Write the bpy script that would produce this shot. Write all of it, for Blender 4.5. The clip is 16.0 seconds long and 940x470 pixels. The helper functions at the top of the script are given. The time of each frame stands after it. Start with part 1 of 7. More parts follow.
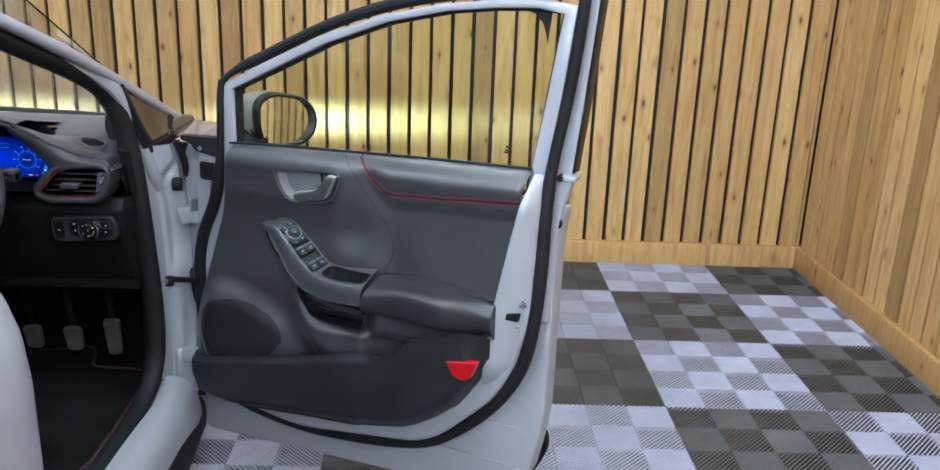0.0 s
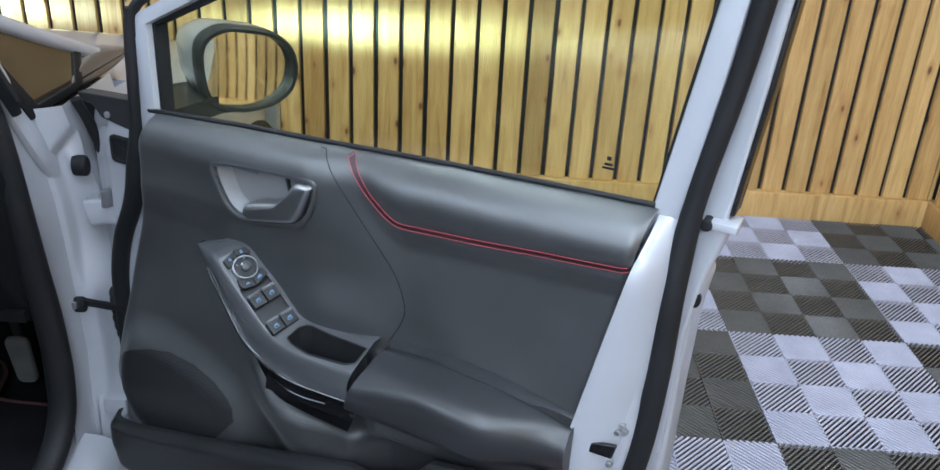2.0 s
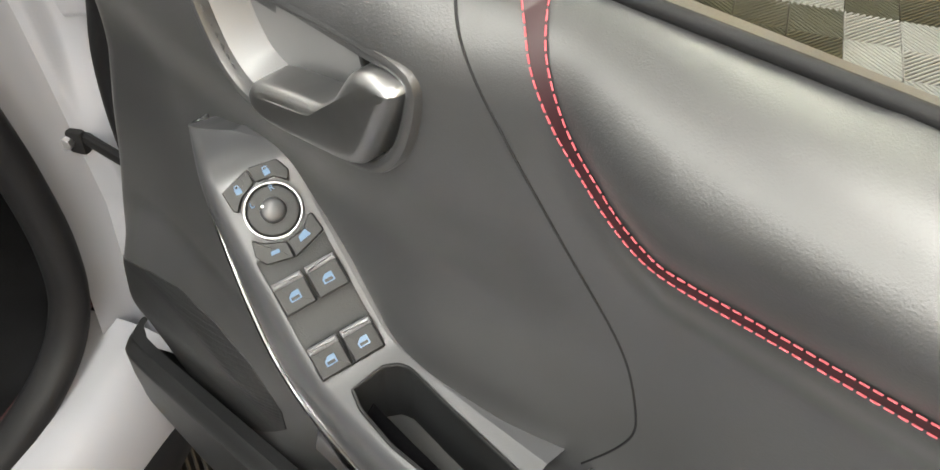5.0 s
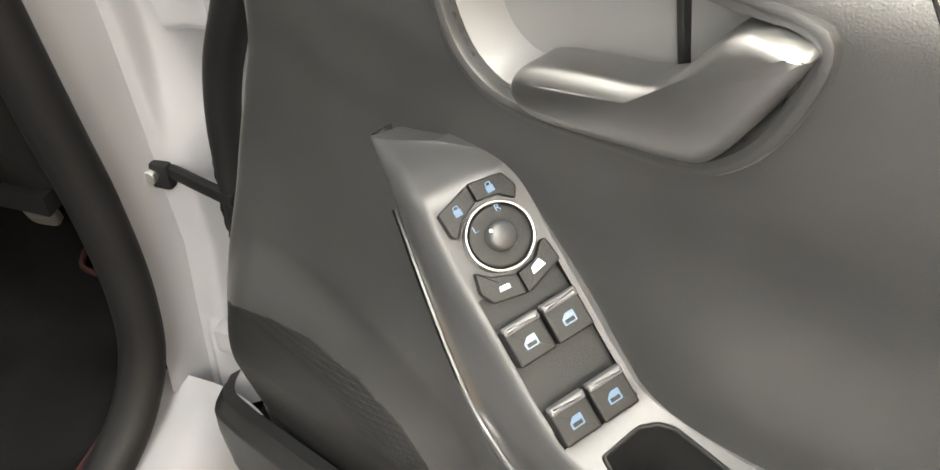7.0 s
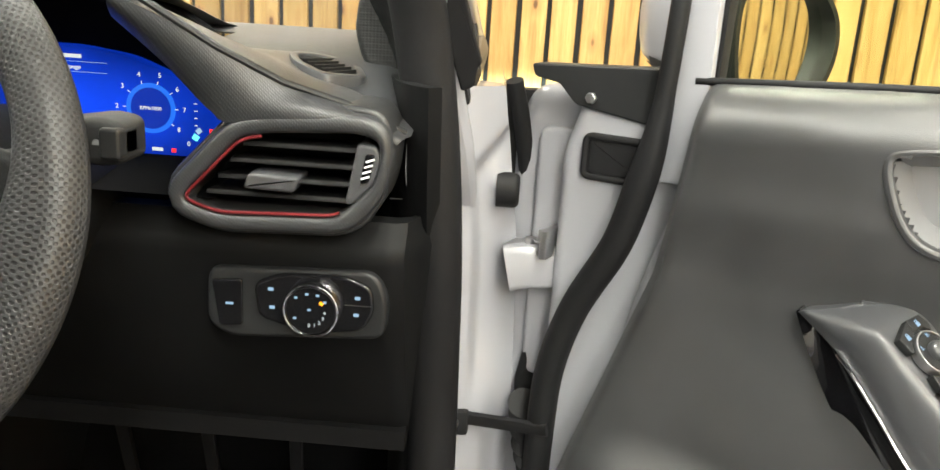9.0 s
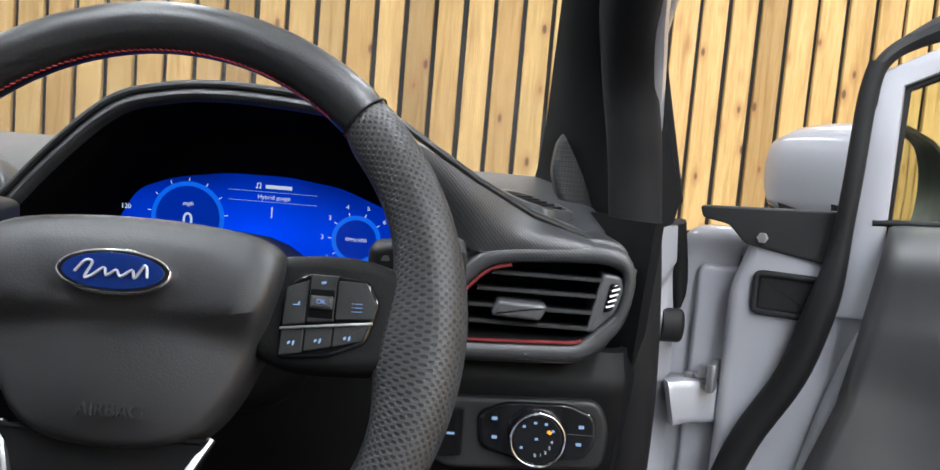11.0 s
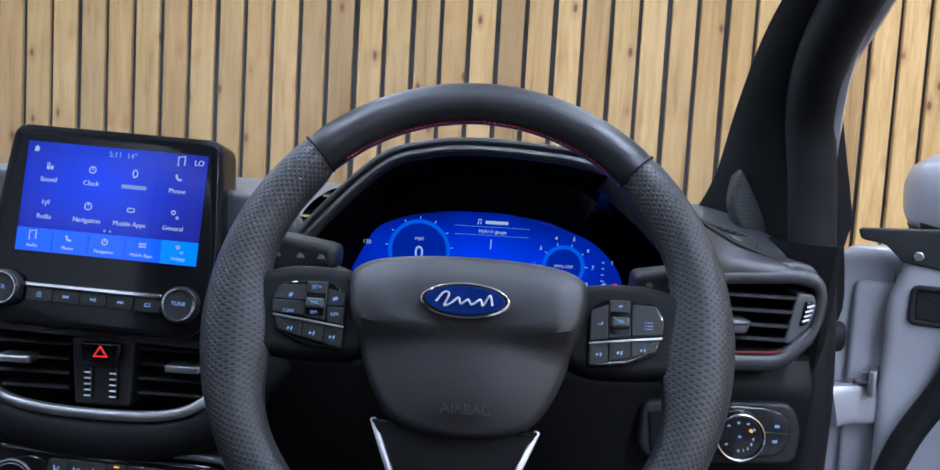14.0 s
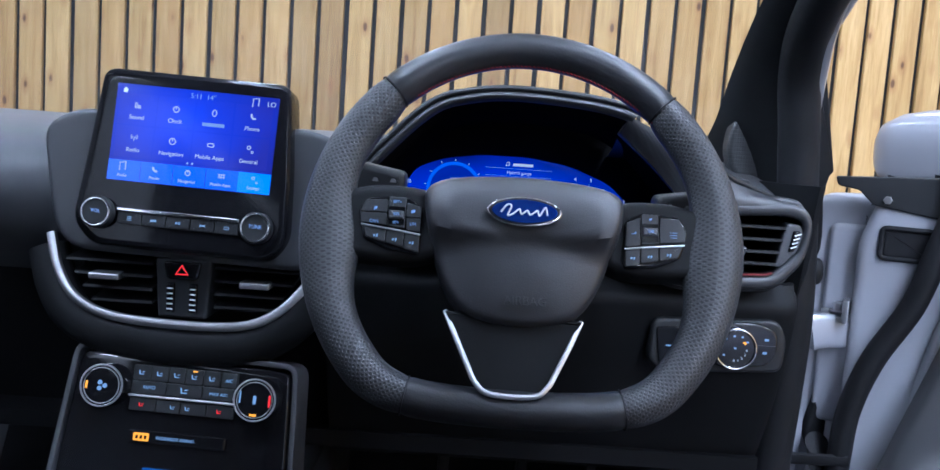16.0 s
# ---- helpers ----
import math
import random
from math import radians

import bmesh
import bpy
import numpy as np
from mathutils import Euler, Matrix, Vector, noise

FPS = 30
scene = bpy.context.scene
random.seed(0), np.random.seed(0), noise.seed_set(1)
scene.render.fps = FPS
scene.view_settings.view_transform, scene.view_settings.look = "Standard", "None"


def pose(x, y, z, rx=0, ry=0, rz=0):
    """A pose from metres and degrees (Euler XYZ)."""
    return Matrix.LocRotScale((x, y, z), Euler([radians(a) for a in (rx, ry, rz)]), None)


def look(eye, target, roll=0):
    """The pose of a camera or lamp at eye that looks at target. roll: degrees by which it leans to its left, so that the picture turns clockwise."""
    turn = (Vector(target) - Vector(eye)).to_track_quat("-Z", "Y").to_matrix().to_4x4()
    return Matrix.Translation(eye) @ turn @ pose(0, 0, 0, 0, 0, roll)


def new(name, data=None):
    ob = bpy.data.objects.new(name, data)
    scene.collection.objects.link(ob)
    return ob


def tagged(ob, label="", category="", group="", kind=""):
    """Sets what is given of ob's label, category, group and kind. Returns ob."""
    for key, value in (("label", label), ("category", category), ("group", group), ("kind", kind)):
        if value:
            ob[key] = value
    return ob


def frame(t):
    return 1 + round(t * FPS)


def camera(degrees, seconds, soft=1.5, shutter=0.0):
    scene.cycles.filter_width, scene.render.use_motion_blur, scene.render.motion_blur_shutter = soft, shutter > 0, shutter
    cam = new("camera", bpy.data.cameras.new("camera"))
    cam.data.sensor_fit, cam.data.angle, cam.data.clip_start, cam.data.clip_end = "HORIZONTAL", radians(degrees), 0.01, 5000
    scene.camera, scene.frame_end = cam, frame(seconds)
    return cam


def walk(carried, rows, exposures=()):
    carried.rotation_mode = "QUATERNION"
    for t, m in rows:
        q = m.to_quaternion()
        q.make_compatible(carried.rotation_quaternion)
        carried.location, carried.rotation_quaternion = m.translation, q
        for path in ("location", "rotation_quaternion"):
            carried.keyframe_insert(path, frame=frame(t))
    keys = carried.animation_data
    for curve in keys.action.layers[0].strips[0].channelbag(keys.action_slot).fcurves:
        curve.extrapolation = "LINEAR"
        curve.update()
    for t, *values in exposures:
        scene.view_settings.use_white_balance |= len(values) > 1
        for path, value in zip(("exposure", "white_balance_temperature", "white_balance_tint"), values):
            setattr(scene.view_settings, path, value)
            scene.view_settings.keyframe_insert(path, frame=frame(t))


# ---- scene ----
cam = camera(57.0, 16.0)
PATH = [
    (0, (0.09, 0.057, 1.452), (0.146, 1.967, 0.863), 2.2),
    (0.5, (0.052, 0.226, 1.445), (0.11, 2.126, 0.822), 2.5),
    (1, (0.062, 0.419, 1.434), (0.097, 2.303, 0.765), 2.7),
    (1.5, (0.091, 0.669, 1.436), (0.092, 2.526, 0.692), 3.0),
    (2, (0.078, 0.89, 1.428), (0.04, 2.704, 0.587), 3.2),
    (2.5, (0.035, 1.106, 1.404), (-0.064, 2.853, 0.437), 3.3),
    (3, (0.019, 1.259, 1.369), (-0.137, 2.933, 0.286), 4.0),
    (3.5, (0.02, 1.43, 1.333), (-0.232, 3.0, 0.12), 3.6),
    (4, (0.009, 1.536, 1.289), (-0.321, 3.004, -0.028), 3.4),
    (4.2, (0.0, 1.567, 1.273), (-0.356, 2.994, -0.081), 3.2),
    (6.3, (-0.119, 1.672, 1.162), (-0.553, 2.989, -0.28), 0.4),
    (6.5, (-0.137, 1.674, 1.156), (-0.564, 3.014, -0.267), 0.5),
    (7, (-0.191, 1.662, 1.139), (-0.58, 3.092, -0.204), 1.3),
    (7.5, (-0.273, 1.582, 1.147), (-0.632, 3.131, -0.067), 1.7),
    (8, (-0.381, 1.464, 1.151), (-0.667, 3.155, 0.122), 2.7),
    (8.5, (-0.475, 1.374, 1.137), (-0.667, 3.194, 0.331), 3.1),
    (9, (-0.578, 1.344, 1.103), (-0.682, 3.261, 0.541), 3.5),
    (9.5, (-0.682, 1.335, 1.063), (-0.665, 3.302, 0.704), 4.4),
    (10, (-0.742, 1.332, 1.067), (-0.68, 3.314, 0.803), 4.9),
    (10.2, (-0.758, 1.328, 1.068), (-0.692, 3.312, 0.823), 5.1),
    (12.5, (-0.926, 1.265, 1.072), (-0.922, 3.258, 0.904), 3.6),
    (13, (-0.933, 1.248, 1.082), (-0.965, 3.241, 0.921), 3.6),
    (13.5, (-0.963, 1.217, 1.086), (-1.019, 3.21, 0.927), 3.5),
    (14, (-0.982, 1.185, 1.084), (-1.049, 3.176, 0.911), 3.3),
    (14.5, (-1.004, 1.146, 1.069), (-1.041, 3.137, 0.887), 3.3),
    (15, (-1.023, 1.104, 1.057), (-1.036, 3.096, 0.87), 3.5),
    (15.5, (-1.04, 1.079, 1.047), (-1.03, 3.069, 0.85), 3.7),
    (16, (-1.05, 1.06, 1.043), (-1.036, 3.048, 0.829), 4.0),
]
walk(cam, [(t, look(eye, target, roll)) for t, eye, target, roll in PATH],
     [(0, -0.28, 5500, 7), (1.5, -0.25, 5250, 6), (2.5, 0.0, 5600, 1), (3.5, 0.48, 6300, -3), (4.2, 0.55, 6800, 2),
      (6.5, 0.74, 7300, 6), (7.5, 0.9, 7500, 4), (8.4, 1.0, 7500, 2), (9, 0.88, 7300, 2), (10, 0.5, 6700, 2), (10.2, 0.45, 6600, 3), (12.5, 0.22, 5350, 10), (13.5, -0.05, 5200, 11), (14.5, 0.06, 5100, 12), (16, 0.18, 4950, 12)])


# ---- world, lights ----
world = bpy.data.worlds.new("world")
scene.world = world
world.use_nodes = True
world.node_tree.nodes["Background"].inputs[0].default_value = (0.8, 0.85, 1.0, 1)
world.node_tree.nodes["Background"].inputs[1].default_value = 0.05


def strip_lamp(x, y, z, length, turn, watts):
    data = bpy.data.lights.new("ceiling_strip", "AREA")
    data.shape, data.size, data.size_y, data.energy = "RECTANGLE", length, 0.07, watts
    data.color = (0.97, 0.98, 1.0)
    ob = new("ceiling_strip", data)
    ob.matrix_world = pose(x, y, z, 0, 0, turn)
    return ob


CEILING = 2.75
for sx, sy, turn in ((-3.2, 3.3, 90), (-1.7, 3.3, 90), (-0.2, 3.3, 90), (1.2, 3.1, 90),
                     (-3.2, 0.9, 90), (-1.7, 0.9, 90), (-0.2, 0.9, 90), (1.2, 0.9, 90),
                     (-1.7, -1.0, 90), (0.4, -1.0, 90), (-2.6, -2.0, 0), (-0.8, -2.0, 0), (1.0, -2.0, 0)):
    strip_lamp(sx, sy, CEILING - 0.06, 1.7, turn, (24.0 if sx > 1 else 15.0) if sy > 2 else (50.0 if sx > -1 else 32.0) if sy > 0 else 64.0)


def head_lamp(x, y, z, aim, watts, spot, blend):
    data = bpy.data.lights.new("headlamp_beam", "SPOT")
    data.energy, data.spot_size, data.spot_blend, data.shadow_soft_size = watts, radians(spot), blend, 0.03
    data.color = (0.66, 0.92, 1.0)
    ob = new("headlamp_beam", data)
    ob.matrix_world = look((x, y, z), aim)
    ob.scale = (1.0, 0.085, 1.0)
    return ob


head_lamp(-0.62, 3.66, 0.70, (-0.45, 4.37, 0.70), 150.0, 130, 1.0)
head_lamp(-1.95, 3.66, 0.70, (-2.12, 4.37, 0.70), 150.0, 130, 1.0)


# ---- materials ----
class Nodes:
    """A short way to write a node material."""

    def __init__(self, name):
        self.mat = bpy.data.materials.new(name)
        self.mat.use_nodes = True
        self.tree = self.mat.node_tree
        self.shader = self.tree.nodes["Principled BSDF"]

    def node(self, kind, **values):
        n = self.tree.nodes.new("ShaderNode" + kind)
        for key, value in values.items():
            if key == "operation":
                n.operation = value
            elif key == "wave_type":
                n.wave_type = value
            elif key == "bands_direction":
                n.bands_direction = value
            elif key == "data_type":
                n.data_type = value
            elif key == "blend_type":
                n.blend_type = value
            elif key == "distance":
                n.distance = value
            else:
                n.inputs[key].default_value = value
        return n

    def link(self, a, b):
        self.tree.links.new(a, b)

    def coords(self, scale=(1, 1, 1), shift=None, kind="Object"):
        tc, mp = self.node("TexCoord"), self.node("Mapping")
        mp.inputs["Scale"].default_value = scale
        self.link(tc.outputs[kind], mp.inputs["Vector"])
        if shift is not None:
            self.link(shift, mp.inputs["Location"])
        return mp.outputs["Vector"]

    def ramp(self, fac, *stops):
        r = self.node("ValToRGB")
        while len(r.color_ramp.elements) < len(stops):
            r.color_ramp.elements.new(0.5)
        for e, (at, c) in zip(r.color_ramp.elements, stops):
            e.position, e.color = at, (*c, 1) if len(c) == 3 else c
        self.link(fac, r.inputs["Fac"])
        return r.outputs["Color"]

    def noise(self, vec, scale, detail=3.0, rough=0.5, distortion=0.0):
        n = self.node("TexNoise", Scale=scale, Detail=detail, Roughness=rough, Distortion=distortion)
        self.link(vec, n.inputs["Vector"])
        return n.outputs["Fac"]

    def mix(self, fac, a, b, blend="MIX"):
        m = self.node("Mix", data_type="RGBA", blend_type=blend)
        for socket, value in ((m.inputs["Factor"], fac), (m.inputs[6], a), (m.inputs[7], b)):
            if hasattr(value, "is_linked"):
                self.link(value, socket)
            else:
                socket.default_value = value if isinstance(value, float) else (*value, 1)
        return m.outputs[2]

    def math(self, op, a, b=0.0):
        m = self.node("Math", operation=op)
        for i, value in enumerate((a, b)):
            if hasattr(value, "is_linked"):
                self.link(value, m.inputs[i])
            else:
                m.inputs[i].default_value = value
        return m.outputs[0]

    def bump(self, height, strength, distance):
        b = self.node("Bump", Strength=strength, Distance=distance)
        self.link(height, b.inputs["Height"])
        self.link(b.outputs["Normal"], self.shader.inputs["Normal"])

    def set(self, **values):
        for key, value in values.items():
            socket = self.shader.inputs[key.replace("_", " ")]
            if hasattr(value, "is_linked"):
                self.link(value, socket)
            else:
                socket.default_value = (*value, 1) if isinstance(value, tuple) else value
        return self


def plastic(name, color, rough, grain=0.25, size=900.0, spread=0.25, sheen=0.0, spec=0.5):
    """Moulded plastic or soft skin: a fine grain, and colour and gloss that vary a little."""
    n = Nodes(name)
    v = n.coords()
    big, fine = n.noise(v, 9.0, 3), n.noise(v, size, 2, 0.6)
    lo, hi = tuple(c * (1 - spread) for c in color), tuple(c * (1 + spread) for c in color)
    n.set(Base_Color=n.ramp(big, (0.3, lo), (0.7, hi)), Roughness=n.math("ADD", n.math("MULTIPLY", big, 0.14), rough - 0.07))
    n.set(Specular_IOR_Level=spec)
    if sheen:
        n.set(Sheen_Weight=sheen, Sheen_Roughness=0.35, Sheen_Tint=(0.8, 0.8, 0.82))
    n.bump(fine, grain, 0.0006)
    return n.mat


def wood_board():
    n = Nodes("softwood_boards")
    info = n.node("ObjectInfo")
    rnd = info.outputs["Random"]
    comb = n.node("CombineXYZ")
    n.link(n.math("MULTIPLY", rnd, 37.0), comb.inputs[0])
    n.link(n.math("MULTIPLY", rnd, 71.0), comb.inputs[1])
    n.link(n.math("MULTIPLY", rnd, 113.0), comb.inputs[2])
    v = n.coords((1, 1, 1), comb.outputs[0])
    stretched = n.node("Mapping")
    stretched.inputs["Scale"].default_value = (16.0, 16.0, 1.1)
    n.link(v, stretched.inputs["Vector"])
    sv = stretched.outputs["Vector"]
    grain = n.noise(sv, 2.2, 6, 0.62, 0.8)
    fine = n.noise(sv, 11.0, 4, 0.6, 0.3)
    cell = n.node("Mapping")
    cell.inputs["Scale"].default_value = (9.0, 9.0, 4.2)
    n.link(v, cell.inputs["Vector"])
    knot = n.node("TexVoronoi", Scale=1.45, Randomness=1.0)
    n.link(cell.outputs["Vector"], knot.inputs["Vector"])
    near = knot.outputs["Distance"]
    rings = n.node("TexWave", Scale=1.0, Distortion=1.0, wave_type="RINGS")
    n.link(n.math("MULTIPLY", near, 30.0), rings.inputs["Vector"])
    pale, mid, deep = (0.63, 0.445, 0.190), (0.52, 0.345, 0.125), (0.33, 0.19, 0.060)
    base = n.ramp(grain, (0.28, deep), (0.46, mid), (0.68, pale))
    base = n.mix(n.math("MULTIPLY", n.ramp(fine, (0.35, (0, 0, 0)), (0.75, (1, 1, 1))), 0.55), base, (0.42, 0.24, 0.08))
    tone = n.ramp(rnd, (0.0, (0.66, 0.61, 0.56)), (0.25, (1.0, 0.98, 0.94)), (0.5, (1.18, 1.18, 1.20)), (0.75, (0.84, 0.76, 0.66)), (1.0, (1.20, 1.20, 1.26)))
    base = n.mix(1.0, base, tone, "MULTIPLY")
    halo = n.ramp(near, (0.10, (1, 1, 1)), (0.30, (0, 0, 0)))
    base = n.mix(n.math("MULTIPLY", halo, 0.55), base, (0.34, 0.15, 0.045))
    core = n.ramp(near, (0.07, (1, 1, 1)), (0.125, (0, 0, 0)))
    base = n.mix(n.math("MULTIPLY", core, 0.85), base, (0.10, 0.042, 0.018))
    n.set(Base_Color=base, Roughness=0.62)
    n.bump(fine, 0.4, 0.002)
    return n.mat


def floor_plastic(name, color, rough):
    n = Nodes(name)
    v = n.coords()
    info = n.node("ObjectInfo")
    comb = n.node("CombineXYZ")
    n.link(n.math("MULTIPLY", info.outputs["Random"], 50.0), comb.inputs[0])
    v = n.coords((1, 1, 1), comb.outputs[0])
    dust = n.noise(v, 6.0, 5, 0.65)
    scuff = n.noise(v, 60.0, 3, 0.6)
    c = n.ramp(dust, (0.3, tuple(0.86 * k for k in color)), (0.7, tuple(min(1, 1.12 * k + 0.006) for k in color)))
    tone = n.ramp(info.outputs["Random"], (0.0, (0.92, 0.92, 0.92)), (1.0, (1.06, 1.06, 1.06)))
    n.set(Base_Color=n.mix(1.0, c, tone, "MULTIPLY"), Roughness=n.math("ADD", n.math("MULTIPLY", scuff, 0.14), rough - 0.07))
    n.bump(scuff, 0.1, 0.001)
    return n.mat


def paint(name, color):
    n = Nodes(name)
    v = n.coords()
    f = n.noise(v, 5.0, 4)
    n.set(Base_Color=n.ramp(f, (0.3, tuple(0.96 * k for k in color)), (0.7, tuple(1.03 * k for k in color))), Roughness=0.32, Coat_Weight=0.7, Coat_Roughness=0.04)
    n.bump(n.noise(v, 700.0, 2), 0.04, 0.0004)
    return n.mat


def simple(name, color, rough, metal=0.0, **more):
    n = Nodes(name)
    v = n.coords()
    f = n.noise(v, 40.0, 3)
    n.set(Base_Color=n.ramp(f, (0.3, tuple(0.93 * k for k in color)), (0.7, tuple(min(1.0, 1.06 * k) for k in color))),
          Roughness=n.math("ADD", n.math("MULTIPLY", f, 0.08), max(0.0, rough - 0.04)), Metallic=metal, **more)
    return n.mat


def glow(name, color, strength, back=(0.01, 0.01, 0.012), rough=0.15):
    n = Nodes(name)
    n.set(Base_Color=back, Roughness=rough, Emission_Color=color, Emission_Strength=strength)
    return n.mat


def glass(name, tint, rough=0.0):
    n = Nodes(name)
    n.set(Base_Color=tint, Roughness=rough, Transmission_Weight=1.0, IOR=1.45)
    return n.mat


def weave(name, a, b):
    """A fine twill: pale and dark threads at a slant."""
    n = Nodes(name)
    v = n.coords()
    w1 = n.node("TexWave", Scale=190.0, Distortion=0.0, bands_direction="DIAGONAL")
    n.link(v, w1.inputs["Vector"])
    w2 = n.node("TexWave", Scale=250.0, Distortion=0.0, bands_direction="X")
    n.link(v, w2.inputs["Vector"])
    k = n.math("MULTIPLY", w1.outputs["Fac"], w2.outputs["Fac"])
    n.set(Base_Color=n.mix(k, a, b), Roughness=0.34)
    n.bump(k, 0.3, 0.0004)
    return n.mat


def perforated(name, color, per_metre):
    """Leather pierced by rows of small holes, over the unwrapped rim."""
    n = Nodes(name)
    tc = n.node("UVMap")
    v = n.node("TexVoronoi", Scale=per_metre, Randomness=0.0, distance="EUCLIDEAN")
    turn = n.node("Mapping")
    turn.inputs["Rotation"].default_value = (0, 0, radians(45))
    n.link(tc.outputs["UV"], turn.inputs["Vector"])
    n.link(turn.outputs["Vector"], v.inputs["Vector"])
    hole = n.ramp(v.outputs["Distance"], (0.26, (1, 1, 1)), (0.36, (0, 0, 0)))
    g = n.noise(n.coords(), 700.0, 2)
    n.set(Base_Color=n.mix(hole, color, (0.004, 0.004, 0.004)), Roughness=0.46)
    n.bump(n.math("SUBTRACT", n.math("MULTIPLY", g, 0.2), hole), 0.6, 0.0008)
    return n.mat


def mesh_cloth(name, color, per_metre):
    """A grille of fine rows of dimples."""
    n = Nodes(name)
    v = n.node("TexVoronoi", Scale=per_metre, Randomness=0.0)
    n.link(n.coords((0.75, 1.0, 1.0)), v.inputs["Vector"])
    w = n.node("TexWave", Scale=70.0, Distortion=0.6, bands_direction="Z")
    n.link(n.coords(), w.inputs["Vector"])
    k = n.math("ADD", n.math("MULTIPLY", v.outputs["Distance"], 0.7), n.math("MULTIPLY", w.outputs["Fac"], 0.25))
    n.set(Base_Color=n.ramp(k, (0.2, tuple(0.35 * c for c in color)), (0.8, color)), Roughness=0.5)
    n.bump(k, 0.5, 0.0010)
    return n.mat


def ribbed(name, color, scale, direction):
    n = Nodes(name)
    w = n.node("TexWave", Scale=scale, Distortion=0.4, bands_direction=direction)
    n.link(n.coords(), w.inputs["Vector"])
    n.set(Base_Color=n.mix(w.outputs["Fac"], tuple(0.4 * c for c in color), color), Roughness=0.5)
    n.bump(w.outputs["Fac"], 0.9, 0.0012)
    return n.mat


def blue_display(name, deep, bright, strength, centre, size):
    """A lit display: a blue wash that is brightest round a centre."""
    n = Nodes(name)
    v = n.coords()
    sub = n.node("VectorMath", operation="SUBTRACT")
    n.link(v, sub.inputs[0])
    sub.inputs[1].default_value = centre
    mp = n.node("Mapping")
    mp.inputs["Scale"].default_value = tuple(1.0 / s for s in size)
    n.link(sub.outputs[0], mp.inputs["Vector"])
    ln = n.node("VectorMath", operation="LENGTH")
    n.link(mp.outputs["Vector"], ln.inputs[0])
    cloud = n.noise(v, 14.0, 3)
    d = n.math("ADD", ln.outputs["Value"], n.math("MULTIPLY", n.math("SUBTRACT", cloud, 0.5), 0.5))
    c = n.ramp(d, (0.0, bright), (1.0, deep))
    n.set(Specular_IOR_Level=0.2, Base_Color=(0.005, 0.005, 0.01), Roughness=0.12, Emission_Strength=strength)
    n.link(c, n.shader.inputs["Emission Color"])
    return n.mat


WOOD = wood_board()
TILE_LIGHT = floor_plastic("pale_floor_plastic", (0.41, 0.41, 0.50), 0.17)
TILE_DARK = floor_plastic("charcoal_floor_plastic", (0.100, 0.097, 0.093), 0.16)
SUBFLOOR = plastic("black_underlay", (0.010, 0.010, 0.010), 0.7, 0.1, 300)
PAINT = paint("pale_grey_car_paint", (0.275, 0.278, 0.303))
# plaster greyed so that the unseen west wall throws less light into the cabin
GREY_PLASTER = plastic("grey_plaster", (0.30, 0.30, 0.31), 0.85, 0.2, 150, 0.08)
PLASTER = plastic("white_plaster", (0.72, 0.71, 0.69), 0.85, 0.2, 150, 0.05)
TRIM = plastic("charcoal_soft_plastic", (0.028, 0.0284, 0.0302), 0.39, 0.25, 1100, 0.2, 0.08, 0.95)
ROLL = plastic("dark_smooth_roll", (0.020, 0.0205, 0.022), 0.36, 0.2, 900, 0.15, 0.0, 0.5)
TRIM_HARD = plastic("black_grained_plastic", (0.013, 0.0135, 0.0145), 0.45, 0.3, 900, 0.25, 0.0, 0.32)
SATIN = plastic("satin_grey_plastic", (0.046, 0.047, 0.051), 0.34, 0.05, 600, 0.1)
SKIN = plastic("black_leather", (0.017, 0.017, 0.0185), 0.34, 0.3, 500, 0.15)
RUBBER = plastic("black_rubber", (0.009, 0.009, 0.010), 0.58, 0.3, 400, 0.25, 0.0, 0.2)
PEDAL = plastic("worn_grey_rubber", (0.075, 0.073, 0.068), 0.7, 0.5, 250, 0.35, 0.0, 0.3)
LIP_GREY = plastic("satin_lip_plastic", (0.13, 0.13, 0.14), 0.3, 0.05, 600, 0.1)
CUP = plastic("pale_satin_plastic", (0.15, 0.15, 0.155), 0.36, 0.12, 900, 0.1)
COVER_SKIN = plastic("grained_airbag_skin", (0.026, 0.026, 0.028), 0.42, 0.28, 800, 0.1)
# matt black plastic, darkened further for the shade under the dashboard
SHADE_BLACK = plastic("shade_black_plastic", (0.005, 0.005, 0.0055), 0.75, 0.3, 500, 0.3, 0.0, 0.08)
FLOCK = plastic("black_flocking", (0.006, 0.006, 0.0066), 0.93, 0.3, 500, 0.3, 0.0, 0.0)
BINDING = simple("dull_red_binding", (0.030, 0.006, 0.006), 0.8)
DASH = plastic("charcoal_dashboard_skin", (0.024, 0.025, 0.028), 0.44, 0.3, 1100, 0.15, 0.15, 0.5)
# black trim with the knee area's shade in the colour; spokes share it
LOWER = plastic("black_trim_with_shade", (0.0065, 0.0067, 0.0072), 0.55, 0.3, 900, 0.25, 0.0, 0.12)
SLAT = plastic("dull_black_slats", (0.004, 0.004, 0.0043), 0.50, 0.2, 900, 0.2, 0.0, 0.14)
CARPET = plastic("black_carpet", (0.006, 0.006, 0.0065), 0.95, 0.9, 350, 0.5, 0.0, 0.08)
GLOSS = simple("gloss_black", (0.006, 0.006, 0.007), 0.06)
# tinted glass; the boarded wall's brown reflection is put into its colour
SMOKED = simple("smoked_glass_brown_reflection", (0.030, 0.023, 0.016), 0.10, Specular_IOR_Level=1.0)
CHROME = simple("chrome", (0.80, 0.80, 0.82), 0.10, 1.0)
